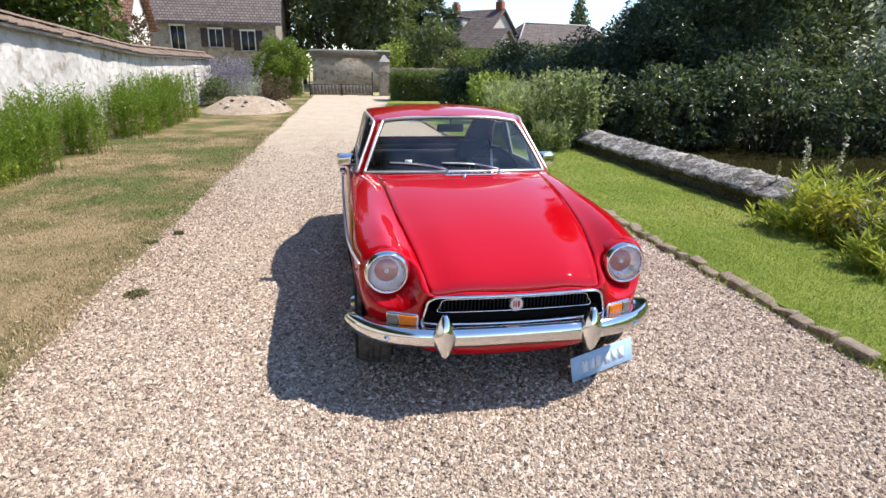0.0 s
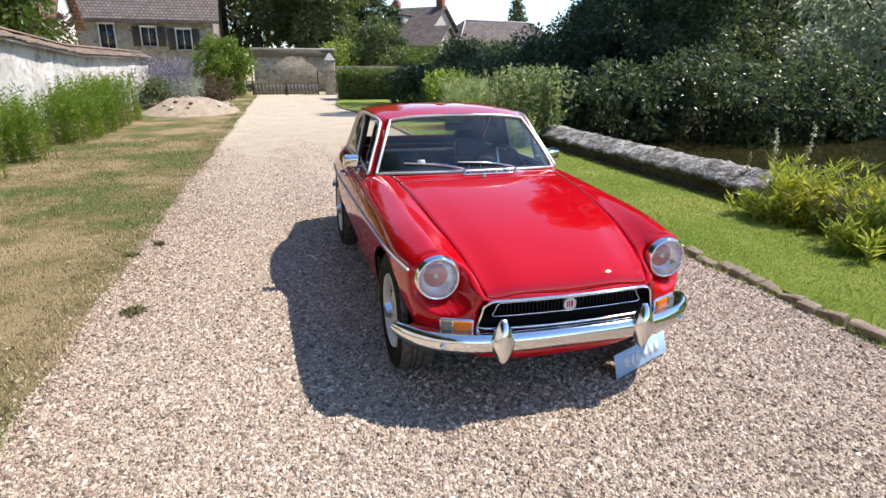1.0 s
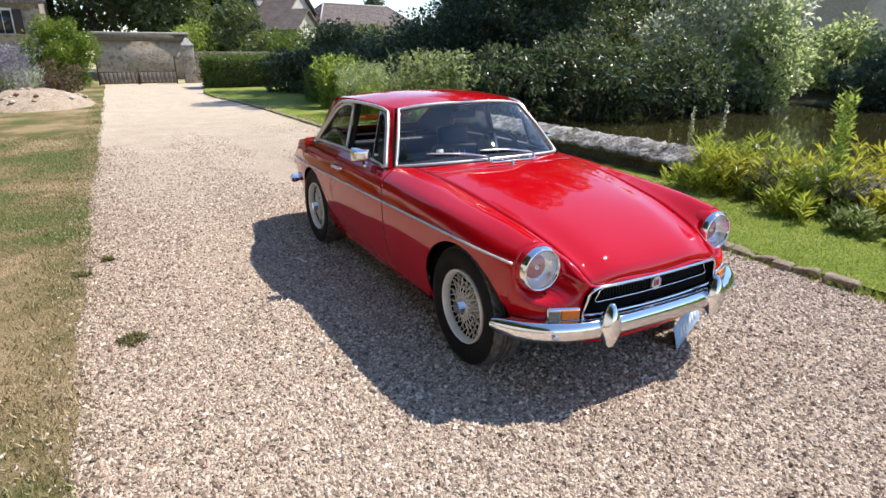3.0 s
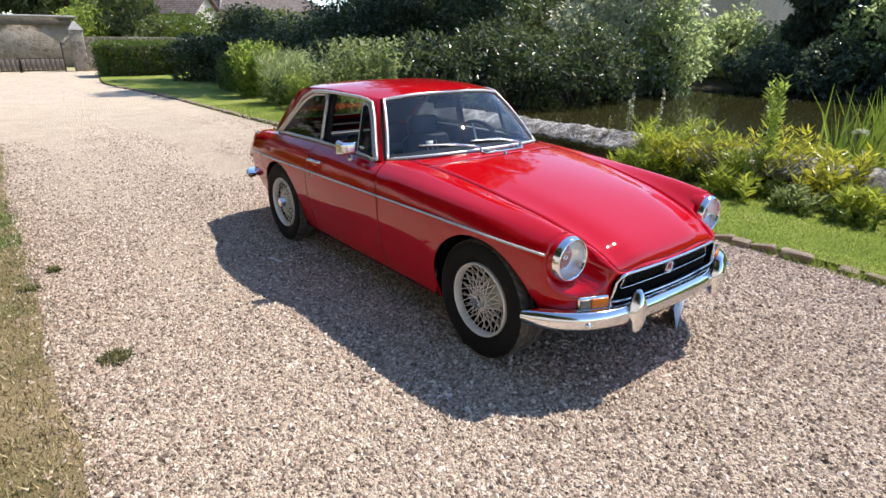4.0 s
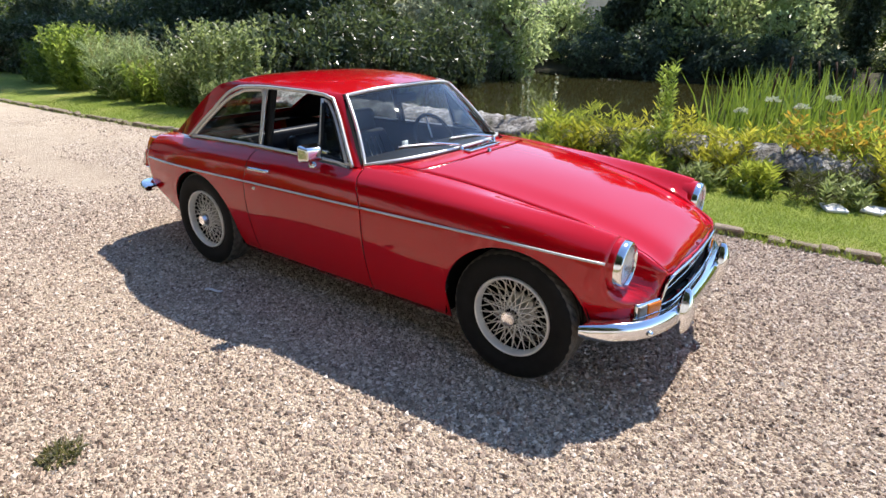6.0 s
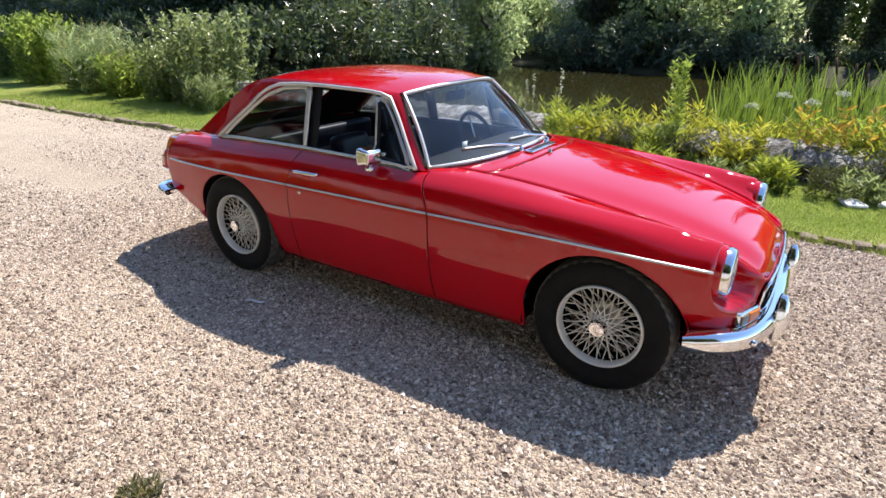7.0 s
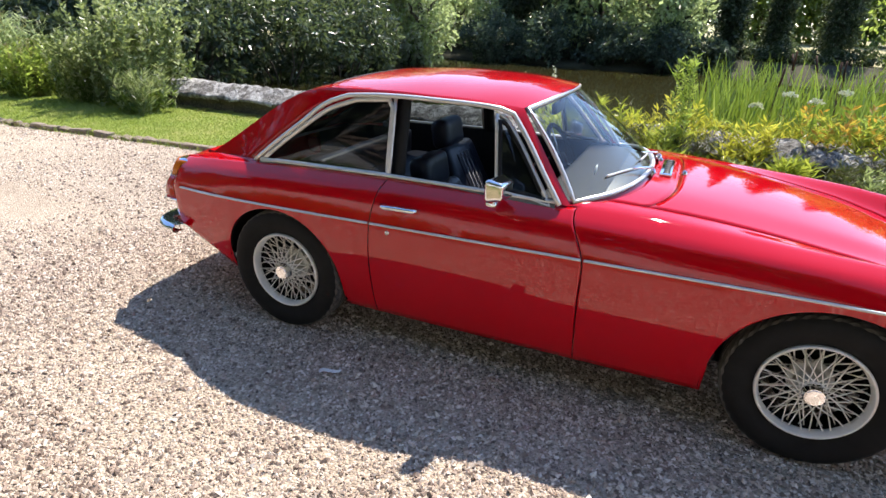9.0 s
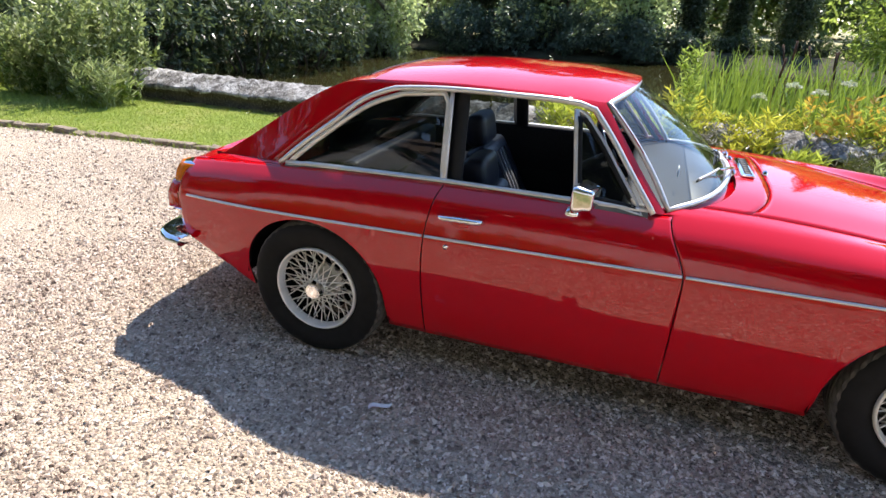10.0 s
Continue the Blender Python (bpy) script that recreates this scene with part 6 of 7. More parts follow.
def wheel_meshes():
    n = 120
    # tyre: rounded wall, grooved tread with shoulder blocks
    prof = [(-0.060, 0.182), (-0.072, 0.196), (-0.084, 0.225), (-0.087, 0.248), (-0.083, 0.272), (-0.074, 0.289), (-0.066, 0.2955), (-0.046, 0.2985), (-0.030, 0.2995), (-0.028, 0.292),
            (-0.022, 0.292), (-0.020, 0.300), (-0.004, 0.300), (-0.002, 0.292), (0.002, 0.292), (0.004, 0.300), (0.020, 0.300), (0.022, 0.292), (0.028, 0.292), (0.030, 0.2995), (0.046, 0.2985),
            (0.066, 0.2955), (0.074, 0.289), (0.083, 0.272), (0.087, 0.248), (0.084, 0.225), (0.072, 0.196), (0.060, 0.182)]
    rows = []
    for a, r in prof:
        row = []
        for k in range(n):
            rr = r
            if r > 0.287 and abs(a) > 0.03 and (k + int(abs(a) * 100)) % 3 == 0:
                rr -= 0.004
            t = (k + (0.8 if a > 0 else -0.8) * abs(a) * 20) * math.tau / n
            row.append(Vector((a, rr * math.cos(t), rr * math.sin(t))))
        rows.append([Vector((p.x if p.x > 0 else p.x * 1.28, p.y * 1.04, p.z * 1.04)) for p in row])
    WHEEL["tyre"] = mesh_of("tyre", *grid(rows, closed=True), RUBBER)
    WHEEL["tyre"].materials.append(TREAD)
    for p in WHEEL["tyre"].polygons:
        if math.hypot(p.center.y, p.center.z) > 0.298:
            p.material_index = 1
            p.use_smooth = False
    rim = [(0.036, 0.176), (0.048, 0.174), (0.058, 0.177), (0.072, 0.181), (0.079, 0.184), (0.080, 0.188), (0.075, 0.193), (0.062, 0.193)]
    WHEEL["rim"] = mesh_of("rim", *lathe(rim, 64), SILVER)
    # barrel coloured near-black to hold the shade behind the spokes
    barrel = [(0.038, 0.176), (0.02, 0.165), (-0.02, 0.165), (-0.06, 0.188), (-0.075, 0.204)]
    WHEEL["barrel"] = mesh_of("barrel", *lathe(barrel, 48), UNDER)
    hub = [(0.075, 0.030), (0.070, 0.042), (0.055, 0.048), (0.03, 0.052), (0.0, 0.055), (-0.022, 0.060), (-0.024, 0.078), (-0.03, 0.080), (-0.04, 0.078)]
    WHEEL["hub"] = mesh_of("hub", *lathe(hub, 32), SILVER)
    nut = bmesh.new()
    bmesh.ops.create_cone(nut, cap_ends=True, segments=8, radius1=0.046, radius2=0.034, depth=0.036)
    bmesh.ops.bevel(nut, geom=nut.edges[:], offset=0.004, segments=2, affect="EDGES")
    bmesh.ops.rotate(nut, matrix=Matrix.Rotation(radians(90), 3, "Y"), verts=nut.verts)
    bmesh.ops.translate(nut, vec=(0.086, 0, 0), verts=nut.verts)
    me = bpy.data.meshes.new("spinner")
    nut.to_mesh(me)
    nut.free()
    me.materials.append(CHROME)
    WHEEL["spinner"] = me
    drum = [(-0.06, 0.001), (-0.06, 0.12), (-0.03, 0.13), (-0.03, 0.135), (-0.09, 0.14)]
    WHEEL["brake"] = mesh_of("brake", *lathe(drum, 32), UNDER)

    def spoke(a0, r0, a1, r1, lag):
        p = Vector((a0, r0, 0))
        q = Vector((a1, r1 * math.cos(lag), r1 * math.sin(lag)))
        return mesh_of("spoke", *tube([p, q], 0.0029, 5), SILVER)
    WHEEL["spokes"] = [(spoke(0.066, 0.044, 0.026, 0.170, radians(38)), 18, 0.0), (spoke(0.066, 0.044, 0.026, 0.170, radians(-38)), 18, 0.5),
                       (spoke(-0.03, 0.068, 0.050, 0.1755, radians(24)), 16, 0.25), (spoke(-0.03, 0.068, 0.050, 0.1755, radians(-24)), 16, 0.75)]


def build_wheel(car, sign, v):
    if not WHEEL:
        wheel_meshes()
    wheel = new("wheel")
    wheel.parent = car
    turn = {0.0: 0.3, AXLE_R: 1.1}[v]
    wheel.matrix_local = Matrix.Translation((sign * (0.645 if v == 0.0 else 0.668), v, 0.311)) @ Matrix.Rotation(0 if sign > 0 else math.pi, 4, "Z") @ Matrix.Rotation(turn, 4, "X")
    tagged(wheel, "silver wire-spoked wheel with a black tyre and chrome spinner")
    for name in ("tyre", "rim", "barrel", "hub", "spinner", "brake"):
        put(name, WHEEL[name], wheel)
    for me, count, off in WHEEL["spokes"]:
        for k in range(count):
            ob = put("spoke", me, wheel)
            ob.rotation_euler = ((k + off) * math.tau / count, 0, 0)


def build_arch_liner(car, sign, v, r):
    rows = []
    for k in range(25):
        a = math.pi * k / 24
        y, z = v - (r + 0.012) * math.cos(a), HUB_Z + (ARCH_UP[v] + 0.006) * math.sin(a) - (0.1 if k == (24 if v == 0.0 else 0) else 0)
        rows.append([Vector((sign * w, y, z)) for w in (0.70, 0.60, 0.42)])
    vv, f = grid(rows)
    put("wheel_arch_liner", mesh_of("wheel_arch_liner", vv, f, UNDER), car)


def roof_rows():
    edge = spl(R_OUT, 16)[:-1] + spl(C_OUT, 16)
    crown = track([(1.22, 0.040), (1.4, 0.047), (1.8, 0.047), (2.1, 0.036), (2.3, 0.022), (2.7, 0.006), (2.92, -0.03)])
    rows = []
    for i, e in enumerate(edge):
        a = i / (len(edge) - 1)
        vc = e.y - 0.10 * (1 - a) ** 2 + 0.03 * a ** 2
        c = Vector((0, vc, e.z + crown(e.y)[0]))
        row = []
        for k in range(17):
            q = k / 16
            x = e.x * math.sin(q * math.pi / 2) ** 0.9
            t = (x / e.x)
            row.append(Vector((x, c.y + (e.y - c.y) * t * t, e.z + (c.z - e.z) * (1 - t ** 2.6))))
        rows.append(row)
    return rows


def build_roof(car):
    rows = roof_rows()
    full = [[Vector((-p.x, p.y, p.z)) for p in r[:0:-1]] + r for r in rows]
    n = 15
    v, f = grid(full[:n + 1])
    roof = put("roof", mesh_of("roof", v, f, PAINT), car, "glossy red roof")
    inner = [[p - Vector((p.x * 0.02, 0, 0.028)) for p in r] for r in full[:n + 1]]
    v, f = grid(inner)
    put("headlining", mesh_of("headlining", v, [q[::-1] for q in f], HEADLINE), roof, "grey headlining")
    gate = full[n:]
    m = len(gate[0])
    v, f = grid(gate)
    keep, glass = [], []
    for idx, q in enumerate(f):
        i, j = divmod(idx, m - 1)
        (glass if 1 <= i < len(gate) - 4 and 6 <= j < m - 7 else keep).append(q)
    tg = put("tailgate", mesh_of("tailgate", v, keep, PAINT), car, "red tailgate with a large rear window")
    put("rear_window", mesh_of("rear_window", v, glass, GLASS), tg)
    put("tailgate_lining", mesh_of("tailgate_lining", [p - Vector((0, 0.012, 0.022)) for p in v], keep, BLACK), tg)
    for i, j0, j1 in ((1, 6, m - 7), (len(gate) - 4, 6, m - 7)):
        put("rear_window_seal", mesh_of("rear_window_seal", *tube([gate[i][j] for j in range(j0, j1 + 1)], 0.004, 6), BLACK), tg)


def screen_edges():
    foot = spl([(-0.625, 0.955, 0.852), (-0.5, 0.835, 0.872), (-0.3, 0.755, 0.884), (0, 0.72, 0.890), (0.3, 0.755, 0.884), (0.5, 0.835, 0.872), (0.625, 0.955, 0.852)], 33)
    head = [Vector(p) for p in spl([(-0.478, 1.215, 1.172), (-0.3, 1.16, 1.196), (0, 1.135, 1.206), (0.3, 1.16, 1.196), (0.478, 1.215, 1.172)], 33)]
    return foot, head


def build_screen(car):
    foot, head = screen_edges()
    rows = []
    for i in range(13):
        a = i / 12
        rows.append([p.lerp(q, a) + Vector((0, -0.012 * math.sin(math.pi * a), 0.010 * math.sin(math.pi * a))) for p, q in zip(foot, head)])
    v, f = grid(rows)
    screen = put("windscreen", mesh_of("windscreen", v, f, GLASS), car, "curved clear windscreen in a bright frame")
    loop = rows[0] + [r[-1] for r in rows[1:-1]] + rows[-1][::-1] + [r[0] for r in rows[-2:0:-1]]
    put("screen_frame", mesh_of("screen_frame", *tube([p + Vector((0, -0.004, 0.003)) for p in loop], 0.0105, 8, loop=True), STEEL), screen, "bright metal screen frame")
    outer = [p + Vector((p.x * 0.025, -0.008, -0.012 if p.z < 1 else 0.010)) for p in loop]
    put("screen_seal", mesh_of("screen_seal", *grid([outer, loop], closed=True), PAINT), screen)
    skirt = [[p + Vector((0, -0.004, -0.004)), p + Vector((p.x * 0.02, -0.022, -0.020)), p + Vector((p.x * 0.03, -0.06, -0.045))] for p in foot]
    put("scuttle_skirt", mesh_of("scuttle_skirt", *grid(skirt), PAINT), screen)
    # wipers
    for x0, x1 in ((-0.10, -0.46), (0.245, -0.13)):
        p0 = Vector((x0, 0.705, 0.905))
        mid = Vector(((x0 + x1) / 2 - 0.02, 0.775, 0.945))
        arm = spl([p0, p0 + Vector((-0.03, 0.005, 0.012)), mid], 8)
        wiper = put("wiper", mesh_of("wiper", *tube(arm, [0.007, 0.007, 0.0065, 0.006, 0.006, 0.0055, 0.005, 0.005], 6), CHROME), car, "chrome wiper arm with a black blade")
        b0, b1 = Vector((x0 - 0.06, 0.765, 0.915)), Vector((x1, 0.86, 0.935))
        if x0 > 0:
            b0, b1 = Vector((x0 - 0.05, 0.765, 0.917)), Vector((x1, 0.762, 0.945))
        bl = spl([b0, (b0 + b1) / 2 + Vector((0, -0.012, 0.008)), b1], 12)
        put("blade", mesh_of("blade", *tube(bl, 0.005, 6), STEEL), wiper)
        put("rubber", mesh_of("rubber", *tube([p - Vector((0, -0.004, 0.008)) for p in bl], 0.004, 6), BLACK), wiper)
        piv = lathe([(0.0, 0.016), (0.018, 0.014), (0.026, 0.010), (0.028, 0.001)], 16, "z")
        put("pivot", mesh_of("pivot", [p + p0 - Vector((0, 0, 0.028)) for p in piv[0]], piv[1], CHROME), wiper)
    # air intake grille on the scuttle
    vent = part("scuttle_vent", block(0.32, 0.052, 0.012, 0.004, at=(0.03, 0.648, 0.889)), CHROME, car, "chrome air vent below the screen")
    for k in range(7):
        part("slot", block(0.030, 0.030, 0.006, 0.002, 1, at=(0.03 - 0.126 + 0.042 * k, 0.645, 0.8945)), BLACK, vent)
    for x in (-0.02, 0.19):
        jet = lathe([(0.0, 0.012), (0.012, 0.010), (0.018, 0.001)], 12, "z")
        put("washer_jet", mesh_of("washer_jet", [p + Vector((x, 0.57 if x < 0 else 0.69, 0.882)) for p in jet[0]], jet[1], CHROME), car)


def nose_v(x):
    return -0.604 + 0.022 * (x / 0.43) ** 2 + 0.02 * max(0.0, abs(x) - 0.39) / 0.05


def build_grille(car):
    def ring(w_top, w_low, z_top, z_low, r, n=6):
        pts = []
        for cx, cz, a0 in ((w_top - r, z_top - r, 0), (-(w_top - r), z_top - r, 90), (-(w_low - r * 0.5), z_low + r * 0.5, 180), (w_low - r * 0.5, z_low + r * 0.5, 270)):
            rr = r if a0 < 180 else r * 0.5
            for k in range(n):
                a = radians(a0 + 90 * k / (n - 1))
                pts.append((cx + rr * math.cos(a), cz + rr * math.sin(a)))
            if a0 in (0, 180):
                end = -1 if a0 == 0 else 1
                x0, z0 = pts[-1]
                for k in range(1, 12):
                    pts.append((x0 + end * 2 * abs(x0) * k / 12, z0))
        return [Vector((x, nose_v(x) - 0.003, z)) for x, z in pts]
    outer = ring(0.418, 0.440, 0.560, 0.408, 0.055)
    grille = put("radiator_grille", mesh_of("radiator_grille", *tube(outer, 0.007, 8, loop=True), CHROME), car, "black recessed grille in a chrome frame")
    shell = [[p + Vector((0, 0.0, 0)) for p in outer], [p * 1.0 + Vector((-p.x * 0.03, 0.03, 0)) for p in outer], [Vector((p.x * 0.92, p.y + 0.06, 0.49 + (p.z - 0.49) * 0.85)) for p in outer],
             [Vector((p.x * 0.02, p.y + 0.07, 0.49 + (p.z - 0.49) * 0.02)) for p in outer]]
    put("recess", mesh_of("recess", *grid(shell, closed=True), UNDER), grille)
    inner = [p + Vector((0, 0.026, 0)) for p in ring(0.352, 0.368, 0.540, 0.478, 0.028)]
    put("inner_frame", mesh_of("inner_frame", *tube(inner, 0.0032, 6, loop=True), CHROME), grille, "thin bright inner frame")
    low = [Vector((x, nose_v(x) - 0.004, 0.428 + 0.006 * (abs(x) / 0.4) ** 2)) for x in [-0.44 + 0.88 * k / 24 for k in range(25)]]
    put("lower_bar", mesh_of("lower_bar", *tube(low, 0.0055, 6), CHROME), grille)
    bar = mesh_of("slat", *joined([tube([(0, 0, -0.026), (0, -0.004, 0), (0, 0, 0.026)], 0.0035, 5)]), BLACK)
    for k in range(41):
        x = -0.35 + 0.7 * k / 40
        if abs(x) < 0.03:
            continue
        ob = put("slat", bar, grille)
        ob.location = (x, nose_v(x) + 0.032, 0.509)
    dark = [[Vector((x, nose_v(x) + 0.032, z)) for x in [-0.43 + 0.86 * k / 20 for k in range(21)]] for z in (0.425, 0.455, 0.480)]
    put("lower_mesh", mesh_of("lower_mesh", *grid(dark), UNDER), grille)
    # badge: an octagon with plain raised shapes
    oct_ = bmesh.new()
    bmesh.ops.create_cone(oct_, cap_ends=True, segments=8, radius1=0.034, radius2=0.032, depth=0.014)
    bmesh.ops.bevel(oct_, geom=oct_.edges[:], offset=0.0015, segments=1, affect="EDGES")
    rot = Matrix.Rotation(radians(90), 4, "X") @ Matrix.Rotation(radians(22.5), 4, "Z")
    bmesh.ops.transform(oct_, matrix=Matrix.Translation((0, -0.574, 0.506)) @ rot, verts=oct_.verts)
    badge = part("badge", oct_, BADGE, grille, "small octagonal badge", smooth=False)
    rim8 = [Vector((0.033 * math.cos(radians(22.5 + 45 * k)), -0.582, 0.506 + 0.033 * math.sin(radians(22.5 + 45 * k)))) for k in range(8)]
    put("badge_rim", mesh_of("badge_rim", *tube(rim8, 0.003, 6, loop=True), CHROME), badge)
    for x, w in ((-0.013, 0.005), (-0.003, 0.005), (0.010, 0.009)):
        part("badge_shape", block(w, 0.004, 0.03, 0.001, 1, at=(x, -0.582, 0.506)), BADGERED, badge)


def bumper_rows(plan, z, sign_v, tall=1.0):
    rows = []
    prof = [(-0.062, -0.036), (-0.010, -0.046), (0.002, -0.040), (0.012, -0.022), (0.016, 0.0), (0.012, 0.022), (0.002, 0.040), (-0.010, 0.046), (-0.062, 0.036)]
    for i, p in enumerate(plan):
        a, b = plan[max(0, i - 1)], plan[min(len(plan) - 1, i + 1)]
        t = (b - a).normalized()
        nrm = Vector((t.y, -t.x, 0)) * sign_v
        end = min(1.0, min(i, len(plan) - 1 - i) / 3.0)
        k = (0.55 + 0.45 * end ** 0.5) * tall
        rows.append([p + nrm * (d if d > -0.05 or tall == 1.0 or abs(p.x) > 0.6 else d * 2.1) + Vector((0, 0, z + h * k)) for d, h in prof])
    return rows


def build_bumpers(car):
    half = spl([(0, -0.652, 0), (0.25, -0.646, 0), (0.45, -0.622, 0), (0.60, -0.565, 0), (0.70, -0.48, 0), (0.75, -0.40, 0), (0.768, -0.345, 0)], 22)
    plan = [Vector((-p.x, p.y, 0)) for p in half[:0:-1]] + half
    bumper = put("front_bumper", mesh_of("front_bumper", *grid(bumper_rows(plan, 0.378, 1)), CHROME), car, "curved chrome front bumper with two overriders")
    for sign in (1, -1):
        rows = []
        for k in range(13):
            a = k / 12
            s = math.sin(math.pi * min(1.0, 0.06 + 0.9 * a)) ** 0.55
            zz = 0.288 + 0.212 * a
            w, d = 0.050 * s * (0.75 + 0.35 * (1 - abs(2 * a - 0.9))), 0.048 * s
            rows.append([Vector((sign * 0.345 + w * math.cos(q * math.tau / 16), -0.645 - d * max(-0.4, math.sin(q * math.tau / 16)), zz)) for q in range(16)])
        v, f = grid(rows, closed=True)
        f += [tuple(reversed(range(16))), tuple(range(len(v) - 16, len(v)))]
        put("overrider", mesh_of("overrider", v, f, CHROME), bumper, "pointed chrome overrider")
        bolt = lathe([(-0.012, 0.001), (-0.010, 0.010), (0.0, 0.013), (0.006, 0.013)], 14, "y")
        put("bolt", mesh_of("bolt", [p + Vector((sign * 0.60, -0.586, 0.372)) for p in bolt[0]], bolt[1], CHROME), bumper)
    half = spl([(0, 3.265, 0), (0.3, 3.262, 0), (0.52, 3.242, 0), (0.65, 3.21, 0), (0.708, 3.15, 0), (0.722, 3.09, 0), (0.724, 3.045, 0)], 24)
    plan = [Vector((-p.x, p.y, 0)) for p in half[:0:-1]] + half
    put("rear_bumper", mesh_of("rear_bumper", *grid(bumper_rows(plan, 0.390, -1, 0.78)), CHROME), car, "curved chrome rear bumper")
    rows = [[Vector((x, 3.04 + back + 0.06 * (1 - (x / 0.6) ** 2), z)) for x in [-0.6 + 1.2 * k / 16 for k in range(17)]] for z, back in ((0.47, 0.0), (0.40, -0.01), (0.34, -0.05), (0.30, -0.16), (0.29, -0.5))]
    put("rear_valance", mesh_of("rear_valance", *grid(rows), PAINT), car, "red valance under the rear bumper")
    # lower front valance
    rows = []
    for z, back in ((0.335, -0.022), (0.300, -0.020), (0.265, -0.008), (0.240, 0.018), (0.228, 0.06)):
        rows.append([Vector((x, -0.565 + back + 0.15 * (abs(x) / 0.58) ** 3, 0.335 - (0.335 - z) * (1 - 0.75 * (abs(x) / 0.58) ** 4))) for x in [-0.58 + 1.16 * k / 24 for k in range(25)]])
    put("valance", mesh_of("valance", *grid(rows), PAINT), car, "red valance under the bumper")


def build_plate():
    """A loose number plate leaning under the bumper, its characters as plain bars."""
    plate = tagged(new("number_plate"), "pale blue number plate propped on the gravel under the bumper", "number plate")
    plate.matrix_world = Matrix.Translation((1.345, 2.575, 0.072)) @ Matrix.Rotation(radians(24), 4, "Z") @ Matrix.Rotation(radians(-14), 4, "X")
    part("plate", block(0.47, 0.006, 0.125, 0.002, 1), PLATE, plate)
    for x, w in ((-0.14, 0.04), (-0.085, 0.035), (-0.035, 0.04), (0.03, 0.04), (0.085, 0.035), (0.14, 0.04)):
        part("plate_bar", block(w, 0.003, 0.06, 0.0, 1, at=(x, -0.004, 0)), PLATEBAR, plate)


def build_cabin(car):
    # floor, inner sides and bulkhead
    rows = []
    for v in [0.62 + (2.95 - 0.62) * k / 24 for k in range(25)]:
        w = 0.605 if v < 2.5 else 0.60 - (v - 2.5) * 0.2
        zf = 0.24 if v < 1.85 else 0.24 + min(1.0, (v - 1.85) / 0.12) * 0.34
        top = 0.842 if v < 2.45 else 0.80
        rows.append([Vector((-w, v, top)), Vector((-w - 0.02, v, 0.6)), Vector((-w, v, zf)), Vector((0, v, zf)), Vector((w, v, zf)), Vector((w + 0.02, v, 0.6)), Vector((w, v, top))])
    v, f = grid(rows)
    f.append((0, 1, 2, 3, 4, 5, 6))
    tub = put("cabin_tub", mesh_of("cabin_tub", v, f, CARPET, False), car, "black carpeted cabin floor and side panels")
    bm = block(1.20, 0.26, 0.10, 0.03, 3, at=(0, 0.98, 0.80))
    part("dashboard", bm, BLACK, car, "black dashboard")
    bm = block(1.16, 0.30, 0.012, 0.004, 1, at=(0, 0.90, 0.842))
    part("dash_top", bm, DASH, tub)
    # seats
    for x in (-0.33, 0.33):
        seat = new("seat")
        seat.parent = car
        seat.location = (x, 1.43, 0.085) if x < 0 else (x, 1.62, 0.145)
        tagged(seat, "dark leather bucket seat with pale piping and a head restraint")
        part("cushion", block(0.48, 0.48, 0.18, 0.06, 4, at=(0, -0.08, 0.14)), SEAT, seat)
        lean = Matrix.Translation((0, 0.155, 0.430)) @ Matrix.Rotation(radians(-27), 4, "X")
        back = block(0.48, 0.13, 0.50, 0.055, 4)
        for p in back.verts:
            p.co.x *= 1.0 - 0.16 * max(0.0, p.co.z / 0.27)
        bmesh.ops.transform(back, matrix=lean, verts=back.verts)
        part("backrest", back, SEAT, seat)
        head = block(0.27, 0.11, 0.17, 0.05, 5)
        bmesh.ops.transform(head, matrix=Matrix.Translation((0, 0.285, 0.725)) @ Matrix.Rotation(radians(-10), 4, "X"), verts=head.verts)
        part("headrest", head, SEAT, seat)
        for k in range(5):
            xx = -0.10 + 0.05 * k
            pipe = [lean @ Vector((xx, -0.068, zz)) for zz in (-0.18, 0.0, 0.18)]
            put("piping", mesh_of("piping", *tube(pipe, 0.004, 5), PIPE if k in (1, 2, 3) else SEAT), seat)
    # rear seat and luggage floor
    part("rear_bench", block(1.0, 0.34, 0.16, 0.05, 3, at=(0, 2.06, 0.62)), SEAT, car, "small black rear bench")
    part("rear_backrest", block(1.0, 0.08, 0.26, 0.03, 3, at=(0, 2.26, 0.70)), SEAT, car)
    # steering wheel
    m = Matrix.Translation((0.33, 1.20, 0.80)) @ Matrix.Rotation(radians(62), 4, "X")
    rimp = [m @ Vector((0.195 * math.cos(k * math.tau / 40), 0.195 * math.sin(k * math.tau / 40), 0)) for k in range(40)]
    sw = put("steering_wheel", mesh_of("steering_wheel", *tube(rimp, 0.013, 8, loop=True), BLACK), car, "black three-spoke steering wheel")
    for a in (90, 210, 330):
        sp = [m @ Vector((0, 0, -0.02)), m @ Vector((0.19 * math.cos(radians(a)), 0.19 * math.sin(radians(a)), 0))]
        put("wheel_spoke", mesh_of("wheel_spoke", *tube(sp, 0.010, 6, flat=0.4), STEEL), sw)
    hub = lathe([(0.012, 0.001), (0.010, 0.035), (-0.01, 0.04), (-0.20, 0.03)], 20, "z")
    put("wheel_boss", mesh_of("wheel_boss", [m @ p for p in hub[0]], hub[1], BLACK), sw)
    # interior mirror and visors
    mir = part("interior_mirror", block(0.19, 0.025, 0.055, 0.012, 3, at=(0.0, 1.19, 1.125)), BLACK, car, "black interior mirror on the screen")
